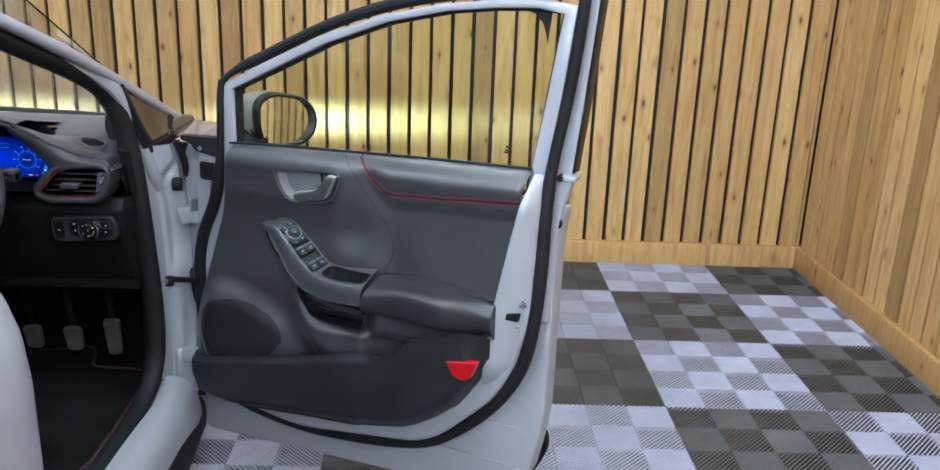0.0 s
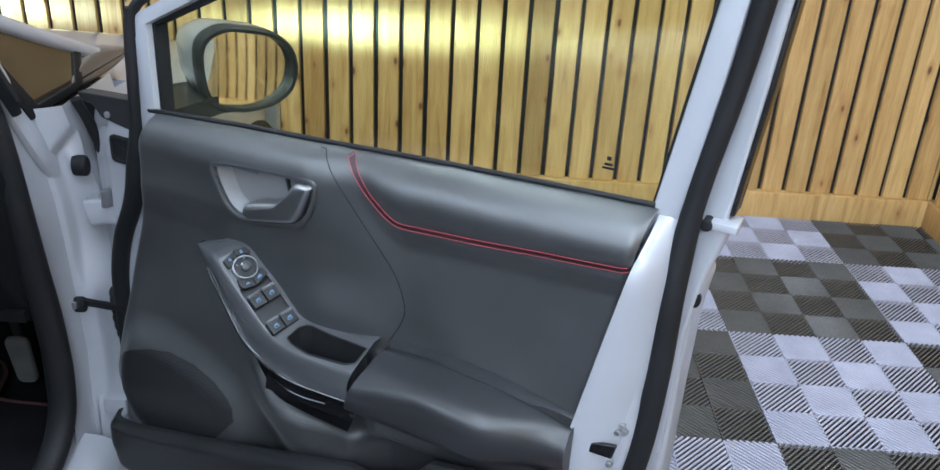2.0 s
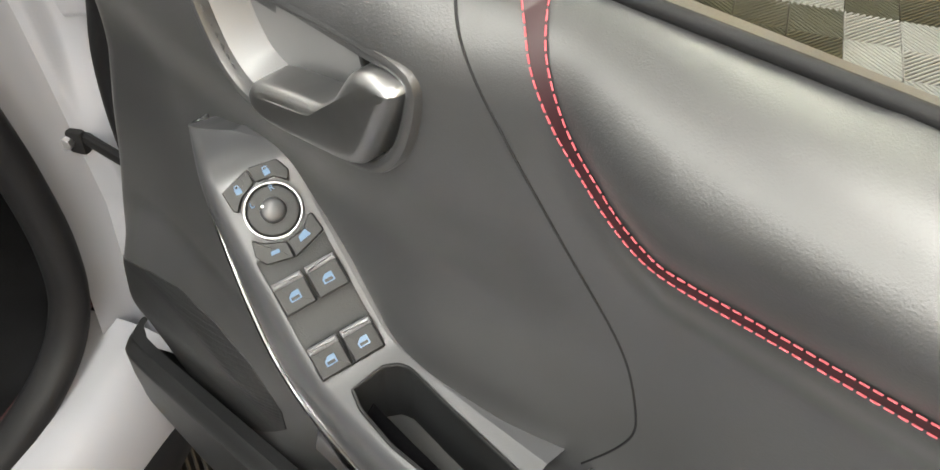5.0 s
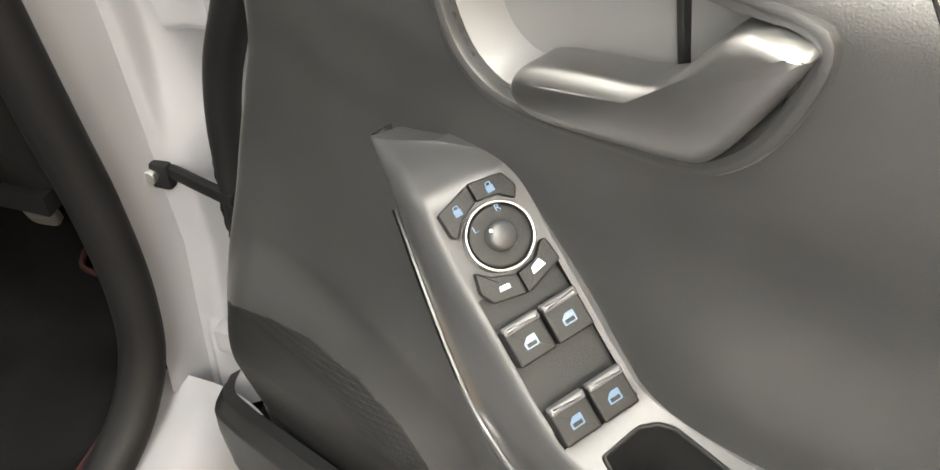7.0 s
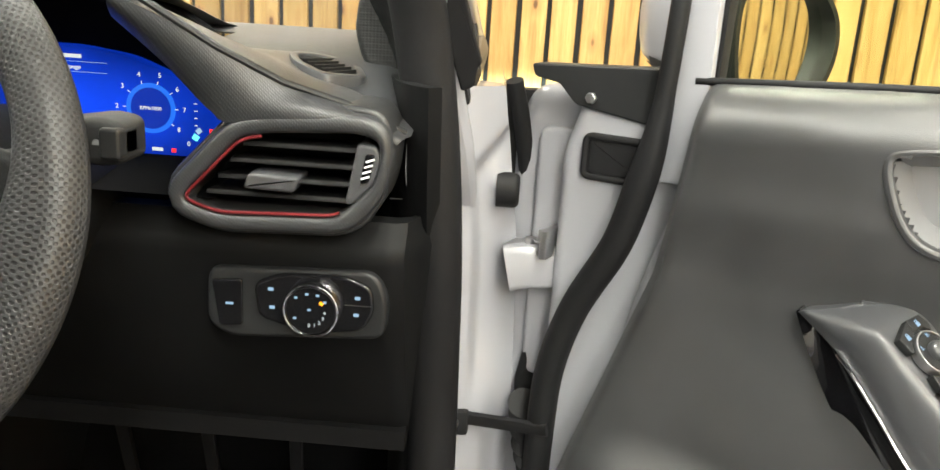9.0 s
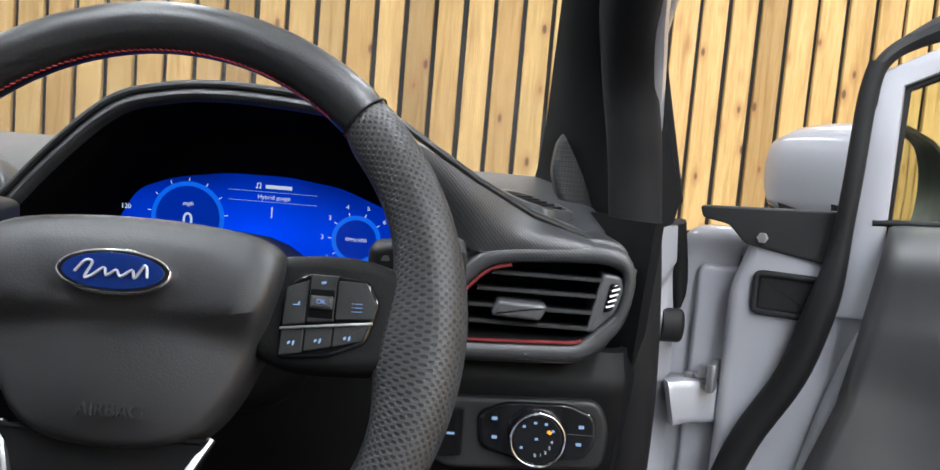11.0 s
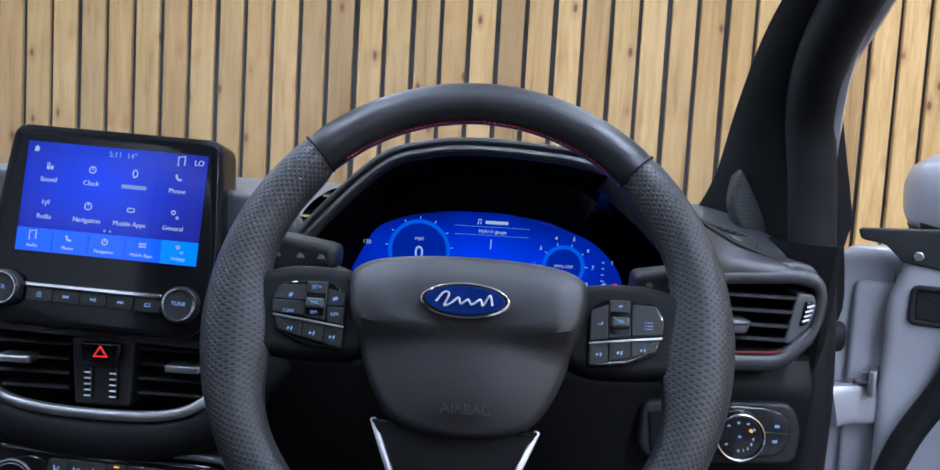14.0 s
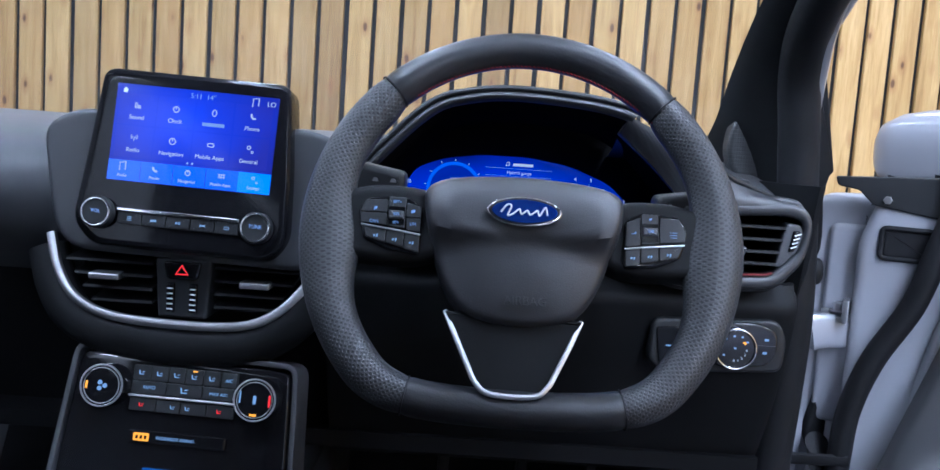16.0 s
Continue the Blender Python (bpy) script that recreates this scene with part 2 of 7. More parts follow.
SILVER = simple("satin_silver", (0.50, 0.50, 0.51), 0.40, 1.0)
LEVER = simple("smoked_silver", (0.40, 0.405, 0.41), 0.36, 1.0)
STEEL = simple("zinc_steel", (0.55, 0.55, 0.56), 0.35, 1.0)
RED = simple("red_reflector", (0.34, 0.005, 0.008), 0.12, Coat_Weight=0.5)
RED_TRIM = simple("red_piping", (0.10, 0.006, 0.009), 0.45)
BAND_RED = simple("maroon_leather_band", (0.020, 0.005, 0.007), 0.5)
THREAD = simple("pale_red_thread", (0.38, 0.06, 0.075), 0.7)
CARBON = weave("carbon_weave_film", (0.024, 0.025, 0.027), (0.042, 0.043, 0.046))
PERF = perforated("perforated_leather", (0.030, 0.030, 0.032), 300.0)
GRILLE = mesh_cloth("fine_speaker_grille", (0.016, 0.0165, 0.018), 420.0)
GLASS_SIDE = glass("green_tinted_glass", (0.84, 0.90, 0.72))
GLASS_CLEAR = glass("clear_glass", (0.96, 0.98, 0.96))
MIRROR = simple("mirror_silvering", (0.85, 0.85, 0.86), 0.01, 1.0)
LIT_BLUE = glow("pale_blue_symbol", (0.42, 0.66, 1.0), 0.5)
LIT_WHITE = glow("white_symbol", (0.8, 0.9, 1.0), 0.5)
LIT_AMBER = glow("amber_lamp", (1.0, 0.36, 0.02), 1.3)
LIT_RED = glow("red_lamp", (1.0, 0.03, 0.03), 0.9)
MARK = simple("pale_print", (0.6, 0.62, 0.64), 0.5)


# ---- mesh tools ----
def chaikin(points, rounds=2, closed=True):
    """Cuts the corners of a line until it is smooth."""
    pts = [Vector(p) for p in points]
    for _ in range(rounds):
        out = [] if closed else [pts[0]]
        for i in range(len(pts) if closed else len(pts) - 1):
            a, b = pts[i], pts[(i + 1) % len(pts)]
            out += [a.lerp(b, 0.25), a.lerp(b, 0.75)]
        if not closed:
            out.append(pts[-1])
        pts = out
    return pts


def rounded(points, radius, steps=4):
    """A closed outline whose corners are rounded off by the same radius."""
    pts, out = [Vector(p) for p in points], []
    for i, p in enumerate(pts):
        a, b = pts[i - 1], pts[(i + 1) % len(pts)]
        da, db = (a - p), (b - p)
        ra = min(radius, da.length * 0.45)
        rb = min(radius, db.length * 0.45)
        s, e = p + da.normalized() * ra, p + db.normalized() * rb
        for k in range(steps + 1):
            t = k / steps
            out.append(s * (1 - t) ** 2 + p * 2 * t * (1 - t) + e * t * t)
    return out


def rect(a0, a1, b0, b1, r=0.0, steps=4):
    pts = [(a0, b0), (a1, b0), (a1, b1), (a0, b1)]
    return rounded(pts, r, steps) if r else [Vector(p) for p in pts]


def circle(a, b, r, n=32, rb=None):
    return [Vector((a + r * math.cos(2 * math.pi * k / n), b + (rb or r) * math.sin(2 * math.pi * k / n))) for k in range(n)]


def area2(pts):
    return sum(pts[i - 1].x * p.y - p.x * pts[i - 1].y for i, p in enumerate(pts)) / 2


def inset(pts, d):
    """The outline moved inward by d."""
    sign, out = (1 if area2(pts) > 0 else -1), []
    for i, p in enumerate(pts):
        t = (pts[(i + 1) % len(pts)] - pts[i - 1])
        if t.length < 1e-9:
            out.append(p.copy())
            continue
        t.normalize()
        out.append(p + Vector((-t.y, t.x)) * d * sign)
    return out


def mapper(axes):
    """How (a, b, c) of an outline and its depth lie in space: 'xz-y' lays a along x, b along z and depth along -y."""
    def split(text):
        out, sign = [], 1
        for ch in text:
            if ch == "-":
                sign = -1
            else:
                out.append(("xyz".index(ch), sign))
                sign = 1
        return out

    plan = split(axes)

    def put(a, b, c):
        v = [0.0, 0.0, 0.0]
        for (axis, sign), value in zip(plan, (a, b, c)):
            v[axis] = sign * value
        return v
    return put


def prism(bm, outline, c0, c1, axes="xyz", r=0.0, steps=3, back=True, dome=0.0):
    """A slab of that outline from depth c0 to c1; its front rim is rounded by r; dome lifts the middle of its front."""
    put = mapper(axes)
    pts = [Vector(p[:2]) for p in outline]
    rings = [(pts, c0)]
    if r > 0:
        for k in range(steps + 1):
            a = math.pi / 2 * k / steps
            rings.append((inset(pts, r * (1 - math.cos(a))), c1 - r * (1 - math.sin(a)) * (1 if c1 > c0 else -1)))
        if not dome:
            hub = sum(rings[-1][0], Vector((0, 0))) / len(pts)
            rings.append(([hub.lerp(q, 0.96) for q in rings[-1][0]], c1))
    else:
        rings.append((pts, c1))
    loops = [[bm.verts.new(put(p.x, p.y, c)) for p in ring] for ring, c in rings]
    n = len(pts)
    for lo, hi in zip(loops, loops[1:]):
        for i in range(n):
            bm.faces.new((lo[i], lo[(i + 1) % n], hi[(i + 1) % n], hi[i]))
    front = loops[-1]
    if dome:
        mid = sum(rings[-1][0], Vector((0, 0))) / n
        last = front
        for f, h in ((0.75, 0.45), (0.5, 0.75), (0.25, 0.94)):
            ring = [bm.verts.new(put(*(mid.lerp(p, f)), rings[-1][1] + dome * h)) for p in rings[-1][0]]
            for i in range(n):
                bm.faces.new((last[i], last[(i + 1) % n], ring[(i + 1) % n], ring[i]))
            last = ring
        tip = bm.verts.new(put(mid.x, mid.y, rings[-1][1] + dome))
        for i in range(n):
            bm.faces.new((last[i], last[(i + 1) % n], tip))
    else:
        bm.faces.new(front)
    if back:
        bm.faces.new(loops[0][::-1])
    return bm


def ring_prism(bm, outer, inner, c0, c1, axes="xyz", r=0.0, steps=2):
    """A frame between two outlines with as many points each, from depth c0 to c1."""
    put = mapper(axes)
    sign = 1 if c1 > c0 else -1
    outer, inner = [Vector(p) for p in outer], [Vector(p) for p in inner]
    profile = [(0.0, 0, c0)]
    for k in range(steps + 1):
        a = math.pi / 2 * k / steps
        profile.append((r * (1 - math.cos(a)), 0, c1 - sign * r * (1 - math.sin(a))))
    for k in range(steps + 1):
        a = math.pi / 2 * (1 - k / steps)
        profile.append((-r * (1 - math.cos(a)), 1, c1 - sign * r * (1 - math.sin(a))))
    profile.append((0.0, 1, c0))
    loops = []
    for d, which, c in profile:
        base = inset(inner if which else outer, d)
        loops.append([bm.verts.new(put(p.x, p.y, c)) for p in base])
    n = len(outer)
    for j in range(len(loops)):
        lo, hi = loops[j], loops[(j + 1) % len(loops)]
        for i in range(n):
            bm.faces.new((lo[i], lo[(i + 1) % n], hi[(i + 1) % n], hi[i]))
    return bm


def box(bm, lo, hi, bevel=0.0, seg=2):
    made = bmesh.ops.create_cube(bm, size=1.0)["verts"]
    for v in made:
        v.co = Vector([l + (c + 0.5) * (h - l) for c, l, h in zip(v.co, lo, hi)])
    if bevel:
        edges = list({e for v in made for e in v.link_edges})
        bmesh.ops.bevel(bm, geom=edges, offset=bevel, segments=seg, affect="EDGES", profile=0.6)
    return bm


def sweep(bm, path, section, closed=False, up=(0, 0, 1), caps=True, scale=None):
    """Carries a closed section of (side, up) points along a path."""
    path = [Vector(p) for p in path]
    n, loops = len(path), []
    upv = Vector(up).normalized()
    for i, p in enumerate(path):
        a = path[i - 1] if i or closed else p
        b = path[(i + 1) % n] if i < n - 1 or closed else p
        t = (b - a).normalized()
        side = t.cross(upv)
        if side.length < 1e-4:
            side = t.cross(Vector((0.3, 1, 0.2)))
        side.normalize()
        top = side.cross(t)
        k = scale(i / max(1, n - 1)) if scale else 1.0
        loops.append([bm.verts.new(p + side * (s[0] * k) + top * (s[1] * k)) for s in section])
    m = len(section)
    for j in range(n if closed else n - 1):
        lo, hi = loops[j], loops[(j + 1) % n]
        for i in range(m):
            bm.faces.new((lo[i], hi[i], hi[(i + 1) % m], lo[(i + 1) % m]))
    if caps and not closed:
        bm.faces.new(loops[0])
        bm.faces.new(loops[-1][::-1])
    return bm


def tube(bm, path, r, n=10, closed=False, up=(0, 0, 1), rb=None):
    return sweep(bm, path, [(p.x, p.y) for p in circle(0, 0, r, n, rb)], closed, up)


def spline(points, per=6, closed=False):
    """A smooth line through the points."""
    pts = [Vector(p) for p in points]
    n, out = len(pts), []
    for i in range(n if closed else n - 1):
        p0 = pts[i - 1] if i or closed else pts[0]
        p1, p2 = pts[i], pts[(i + 1) % n]
        p3 = pts[(i + 2) % n] if closed or i + 2 < n else pts[-1]
        for k in range(per):
            t = k / per
            out.append(0.5 * (2 * p1 + (p2 - p0) * t + (2 * p0 - 5 * p1 + 4 * p2 - p3) * t * t + (3 * p1 - p0 - 3 * p2 + p3) * t ** 3))
    if not closed:
        out.append(pts[-1])
    return out


def patch(bm, fn, nu, nv, thick=None):
    """A grid of points fn(s, t), s and t from 0 to 1; thick: the way to its back, which closes it."""
    grid = [[bm.verts.new(fn(i / nu, j / nv)) for j in range(nv + 1)] for i in range(nu + 1)]
    for i in range(nu):
        for j in range(nv):
            bm.faces.new((grid[i][j], grid[i + 1][j], grid[i + 1][j + 1], grid[i][j + 1]))
    if thick is not None:
        off = Vector(thick)
        back = [[bm.verts.new(v.co + off) for v in row] for row in grid]
        for i in range(nu):
            for j in range(nv):
                bm.faces.new((back[i][j], back[i][j + 1], back[i + 1][j + 1], back[i + 1][j]))
        for i in range(nu):
            bm.faces.new((grid[i + 1][0], grid[i][0], back[i][0], back[i + 1][0]))
            bm.faces.new((grid[i][nv], grid[i + 1][nv], back[i + 1][nv], back[i][nv]))
        for j in range(nv):
            bm.faces.new((grid[0][j], grid[0][j + 1], back[0][j + 1], back[0][j]))
            bm.faces.new((grid[nu][j + 1], grid[nu][j], back[nu][j], back[nu][j + 1]))
    return bm


def lerp_line(line, x):
    """The value at x of a line of (x, value) points."""
    return float(np.interp(x, [p[0] for p in line], [p[1] for p in line]))


def step(a, b, x):
    t = min(1.0, max(0.0, (x - a) / (b - a)))
    return t * t * (3 - 2 * t)


HOME = {}


def finish(name, bm, material, smooth=38.0, flip=True):
    if flip:
        bmesh.ops.recalc_face_normals(bm, faces=bm.faces[:])
    me = bpy.data.meshes.new(name)
    bm.to_mesh(me)
    bm.free()
    if smooth:
        me.polygons.foreach_set("use_smooth", [True] * len(me.polygons))
        me.set_sharp_from_angle(angle=radians(smooth))
    me.materials.append(material)
    return me


def part(name, bm, material, parent, label="", smooth=38.0, at=None, flip=True):
    """Links a bmesh as one mesh object under a thing or a part."""
    ob = new(name, finish(name, bm, material, smooth, flip))
    ob.parent = parent
    if parent in HOME:
        ob.matrix_parent_inverse = Matrix.Translation(-HOME[parent])
    if at is not None:
        ob.matrix_basis = at
    return tagged(ob, label)


def thing(name, place, label, category, group="", kind=""):
    ob = new(name)
    ob.location = place
    ob.empty_display_size = 0.1
    HOME[ob] = Vector(place)
    return tagged(ob, label, category, group, kind)


def solid(name, bm, material, label, category="", kind="structure", group="", smooth=38.0):
    return tagged(new(name, finish(name, bm, material, smooth)), label, category, group, kind)


def words(text, size, material, parent, at, name="lettering", depth=0.0003, align="CENTER"):
    """Flat lettering in the built-in font, as a mesh, in the x-y plane of at."""
    cu = bpy.data.curves.new(name, "FONT")
    cu.body, cu.size, cu.align_x, cu.align_y, cu.extrude = text, size, align, "CENTER", depth
    tmp = bpy.data.objects.new(name, cu)
    me = bpy.data.meshes.new_from_object(tmp)
    bpy.data.objects.remove(tmp)
    bpy.data.curves.remove(cu)
    me.name = name
    me.materials.clear()
    me.materials.append(material)
    ob = new(name, me)
    ob.parent = parent
    if parent in HOME:
        ob.matrix_parent_inverse = Matrix.Translation(-HOME[parent])
    ob.matrix_basis = at
    return ob


# ---- room ----
WALL_Y, WALL_X, WEST, SOUTH = 4.372, 1.955, -4.6, -2.4
PITCH, GAP_AT = 0.1026, 0.814

bm = bmesh.new()
box(bm, (WEST, SOUTH, -0.16), (WALL_X + 0.06, WALL_Y + 0.06, -0.016))
floor = solid("floor", bm, SUBFLOOR, "black underlay below a floor of interlocking ribbed plastic tiles", "floor")

bm = bmesh.new()
box(bm, (WEST - 0.2, WALL_Y + 0.024, -0.16), (WALL_X + 0.26, WALL_Y + 0.18, CEILING))
wall_north = solid("wall_north", bm, SUBFLOOR, "dark wall clad in upright pale softwood boards with open gaps", "wall")
bm = bmesh.new()
box(bm, (WALL_X + 0.024, SOUTH - 0.2, -0.16), (WALL_X + 0.20, WALL_Y + 0.02, CEILING))
wall_east = solid("wall_east", bm, SUBFLOOR, "dark wall clad in upright softwood boards, meeting a timber base rail", "wall")
# unseen wall, darkened to dim what the gloss parts reflect
bm = bmesh.new()
box(bm, (WEST - 0.2, SOUTH - 0.2, -0.16), (WEST, WALL_Y + 0.02, CEILING))
wall_west = solid("wall_west", bm, GREY_PLASTER, "plain unseen wall, grey to dim reflections in the cabin", "wall")
bm = bmesh.new()
box(bm, (WEST, SOUTH - 0.2, -0.16), (WALL_X + 0.02, SOUTH, CEILING))
wall_south = solid("wall_south", bm, PLASTER, "plain pale plastered wall behind the camera", "wall")
bm = bmesh.new()
box(bm, (WEST - 0.2, SOUTH - 0.2, CEILING), (WALL_X + 0.26, WALL_Y + 0.2, CEILING + 0.15))
solid("ceiling", bm, PLASTER, "plain white ceiling with bright strip lights", "ceiling")

# base rails
bm = bmesh.new()
box(bm, (WEST, WALL_Y - 0.022, -0.014), (WALL_X - 0.024, WALL_Y + 0.022, 0.112), 0.003)
solid("baseboard", bm, WOOD, "planed softwood base rail below the boarded wall", "baseboard")
bm = bmesh.new()
box(bm, (WALL_X - 0.022, SOUTH, -0.014), (WALL_X + 0.022, WALL_Y + 0.02, 0.112), 0.003)
solid("baseboard", bm, WOOD, "planed softwood base rail along the boarded side wall", "baseboard")


# wall boards, one mesh shared by all
def board_mesh():
    b = bmesh.new()
    box(b, (-0.0428, -0.011, 0.112), (0.0428, 0.011, CEILING - 0.002), 0.003, 1)
    return finish("board", b, WOOD)


BOARD = board_mesh()
x = GAP_AT + PITCH / 2
while x < WALL_X - 0.01:
    x += PITCH
x -= PITCH
bm = bmesh.new()
box(bm, (x + 0.0455, WALL_Y, 0.112), (WALL_X - 0.001, WALL_Y + 0.022, CEILING - 0.002), 0.003, 1)
part("corner_board", bm, WOOD, wall_north)
while x > WEST + 0.05:
    ob = new("board", BOARD)
    ob.parent = wall_north
    ob.matrix_basis = pose(x + random.uniform(-0.0012, 0.0012), WALL_Y + 0.011 + random.uniform(0, 0.002), 0, 0, random.uniform(-0.08, 0.08), 0)
    x -= PITCH
y = WALL_Y - 0.065
while y > SOUTH + 0.05:
    ob = new("board", BOARD)
    ob.parent = wall_east
    ob.matrix_basis = pose(WALL_X + 0.011 + random.uniform(-0.004, 0.005), y, 0, random.uniform(-0.08, 0.08), 0, 90 + random.uniform(-3, 3))
    y -= PITCH


# floor tiles: four by four ribbed squares, the ribs crossing from square to square
TILE, TILE_X, TILE_Y = 0.575, 0.885, 3.36


def clip(poly, nx, ny, d):
    """The part of a polygon on which nx * x + ny * y <= d."""
    out = []
    for i, p in enumerate(poly):
        q = poly[(i + 1) % len(poly)]
        a, b = nx * p[0] + ny * p[1] - d, nx * q[0] + ny * q[1] - d
        if a <= 0:
            out.append(p)
        if a * b < 0:
            t = a / (a - b)
            out.append((p[0] + (q[0] - p[0]) * t, p[1] + (q[1] - p[1]) * t))
    return out


def tile_mesh(material):
    verts, faces = [], []

    def slab(poly, top, low):
        k, n = len(verts), len(poly)
        verts.extend((*p, top) for p in poly)
        verts.extend((*p, low) for p in poly)
        faces.append(tuple(range(k, k + n)))
        faces.extend((k + (i + 1) % n, k + i, k + n + i, k + n + (i + 1) % n) for i in range(n))

    s, ribs = TILE / 4, 17
    pitch = 2 * s / ribs
    for i in range(4):
        for j in range(4):
            e = 0.0012
            x0, y0 = i * s, j * s
            square = [(x0 + e, y0 + e), (x0 + s - e, y0 + e), (x0 + s - e, y0 + s - e), (x0 + e, y0 + s - e)]
            for edge in ([(x0 + e, y0 + e), (x0 + s - e, y0 + e), (x0 + s - e, y0 + e + 0.003), (x0 + e, y0 + e + 0.003)], [(x0 + e, y0 + e), (x0 + e + 0.003, y0 + e), (x0 + e + 0.003, y0 + s - e), (x0 + e, y0 + s - e)]):
                slab(edge, -0.0030, -0.0165)
            sy = -1 if (i + j) % 2 else 1
            base = x0 + sy * y0 + (0 if sy > 0 else -s)
            for k in range(ribs):
                a = base + k * pitch
                wide = pitch * 0.43
                poly = clip(clip(square, 1, sy, a + wide), -1, -sy, -a)
                if len(poly) > 2 and abs(area2([Vector(p) for p in poly])) > 6e-6:
                    slab(poly, -0.0016, -0.0062)
                    # rounded back of the rib
                    for m in range(4):
                        strip = clip(clip(poly, 1, sy, a + wide * (m + 1) / 4), -1, -sy, -a - wide * m / 4)
                        if len(strip) > 2:
                            k0 = len(verts)
                            for p in strip:
                                d = (p[0] + sy * p[1] - a) / wide * 2 - 1
                                verts.append((*p, -0.0015 * d * d))
                            faces.append(tuple(range(k0, k0 + len(strip))))
    me = bpy.data.meshes.new("tile")
    me.from_pydata(verts, [], faces)
    me.materials.append(material)
    return me


TILES = (tile_mesh(TILE_LIGHT), tile_mesh(TILE_DARK))
for i in range(-10, 2):
    for j in range(-10, 2):
        x0, y0 = TILE_X + i * TILE, TILE_Y + j * TILE
        if x0 > WALL_X - 0.03 or y0 > WALL_Y - 0.03 or x0 < WEST:
            continue
        ob = new("tile", TILES[(i + j + 1) % 2])
        ob.parent = floor
        ob.location = (x0, y0, random.uniform(-0.0006, 0.0006))


# ---- car ----
car = thing("car", (-1.2, 2.0, 0.0), "pale grey small car with its driver's door wide open", "car")
DOOR = pose(-0.60, 2.20, 0.0, 0, 0, -25.9)   # x along the open door, -y towards the cabin side, z up


def dpath(points, w=None):
    """Points (u, z) at one depth w, or (u, w, z), in the door's own axes."""
    return [Vector((p[0], -w, p[1])) if w is not None else Vector((p[0], -p[1], p[2])) for p in points]


# shell: outer box with its shut faces, raised inner box, and window frame
bm = bmesh.new()
low = rounded([(0.03, 0.205), (0.93, 0.262), (0.980, 0.33), (1.000, 0.43), (1.010, 0.51), (1.011, 0.80), (1.014, 0.92), (1.024, 0.985), (0.94, 0.955), (0.20, 0.935), (0.03, 0.950)], 0.02)
prism(bm, low, 0.085, 0.03, "xzy", 0.008)
prism(bm, rounded([(0.03, 0.70), (1.006, 0.72), (1.010, 0.90), (1.022, 0.985), (1.040, 1.046), (0.990, 1.048), (0.945, 0.985), (0.20, 0.970), (0.03, 0.970)], 0.012), 0.042, 0.024, "xzy", 0.006)
inner = rounded([(0.105, 0.36), (0.37, 0.322), (0.745, 0.378), (0.92, 0.546), (0.985, 0.74), (0.975, 0.985), (0.20, 0.970), (0.150, 0.80)], 0.07, 6)
prism(bm, inner, 0.05, -0.022, "xzy", 0.014)
front_door = part("front_door", bm, PAINT, car, "pale grey painted door shell, open", at=DOOR)
# front end: a flat plate with a rounded recess beside it
bm = bmesh.new()
prism(bm, rounded([(0.066, 0.33), (0.30, 0.33), (0.30, 0.960), (0.218, 0.985), (0.210, 1.014), (0.085, 1.012), (0.066, 0.95)], 0.012), 0.045, 0.0, "xzy", 0.012)
part("hinge_plate", bm, PAINT, front_door)
bm = bmesh.new()
prism(bm, rounded([(-0.005, 0.31), (0.09, 0.31), (0.09, 1.012), (0.012, 1.008), (-0.005, 0.96)], 0.02), 0.075, 0.034, "xzy", 0.018, 5)
part("hinge_face", bm, PAINT, front_door)
# latch side face, tapering up to the belt
SHUT_IN = [(0.50, 0.820), (0.56, 0.868), (0.59, 0.882), (0.65, 0.892), (0.768, 0.906), (0.927, 0.938), (1.042, 0.962), (1.06, 0.965)]
SHUT_OUT = [(0.50, 0.880), (0.56, 0.922), (0.63, 0.962), (0.74, 0.988), (0.86, 0.996), (0.98, 0.994), (1.06, 0.988)]
def shut_face(s, t):
    z = 0.50 + 0.555 * s
    u = lerp_line(SHUT_IN, z) * (1 - t) + lerp_line(SHUT_OUT, z) * t
    return (u, -(0.046 * (1 - t ** 2.2) * step(0, 0.25, s) * step(1.06, 0.99, z) - 0.004 * t), z)
bm = bmesh.new()
patch(bm, shut_face, 30, 12, (0, 0.03, 0))
part("latch_face", bm, PAINT, front_door)

opening = [(0.203, 1.160), (0.297, 1.207), (0.458, 1.282), (0.610, 1.336), (0.751, 1.366), (0.860, 1.378), (0.950, 1.382), (1.003, 1.374), (0.980, 1.22), (0.946, 1.005), (0.60, 0.975), (0.203, 0.955)]
around = [(0.177, 1.170), (0.279, 1.224), (0.450, 1.301), (0.605, 1.353), (0.748, 1.382), (0.858, 1.394), (0.960, 1.398), (1.032, 1.392), (1.011, 1.22), (0.976, 0.990), (0.60, 0.955), (0.168, 0.938)]
bm = bmesh.new()
ring_prism(bm, around, opening, 0.020, 0.002, "xzy", 0.005)
for v in bm.verts:
    v.co.y -= 0.012 * step(0.26, 0.21, v.co.x)
part("window_frame", bm, PAINT, front_door, "slim painted window frame")
bm = bmesh.new()
hole = [Vector(p) for p in opening]
ring_prism(bm, inset(hole, -0.004), inset(hole, 0.006), 0.042, 0.016, "xzy", 0.002)
for v in bm.verts:
    v.co.y -= 0.014 * step(0.26, 0.21, v.co.x)
part("glass_channel", bm, RUBBER, front_door, "black rubber glass channel")
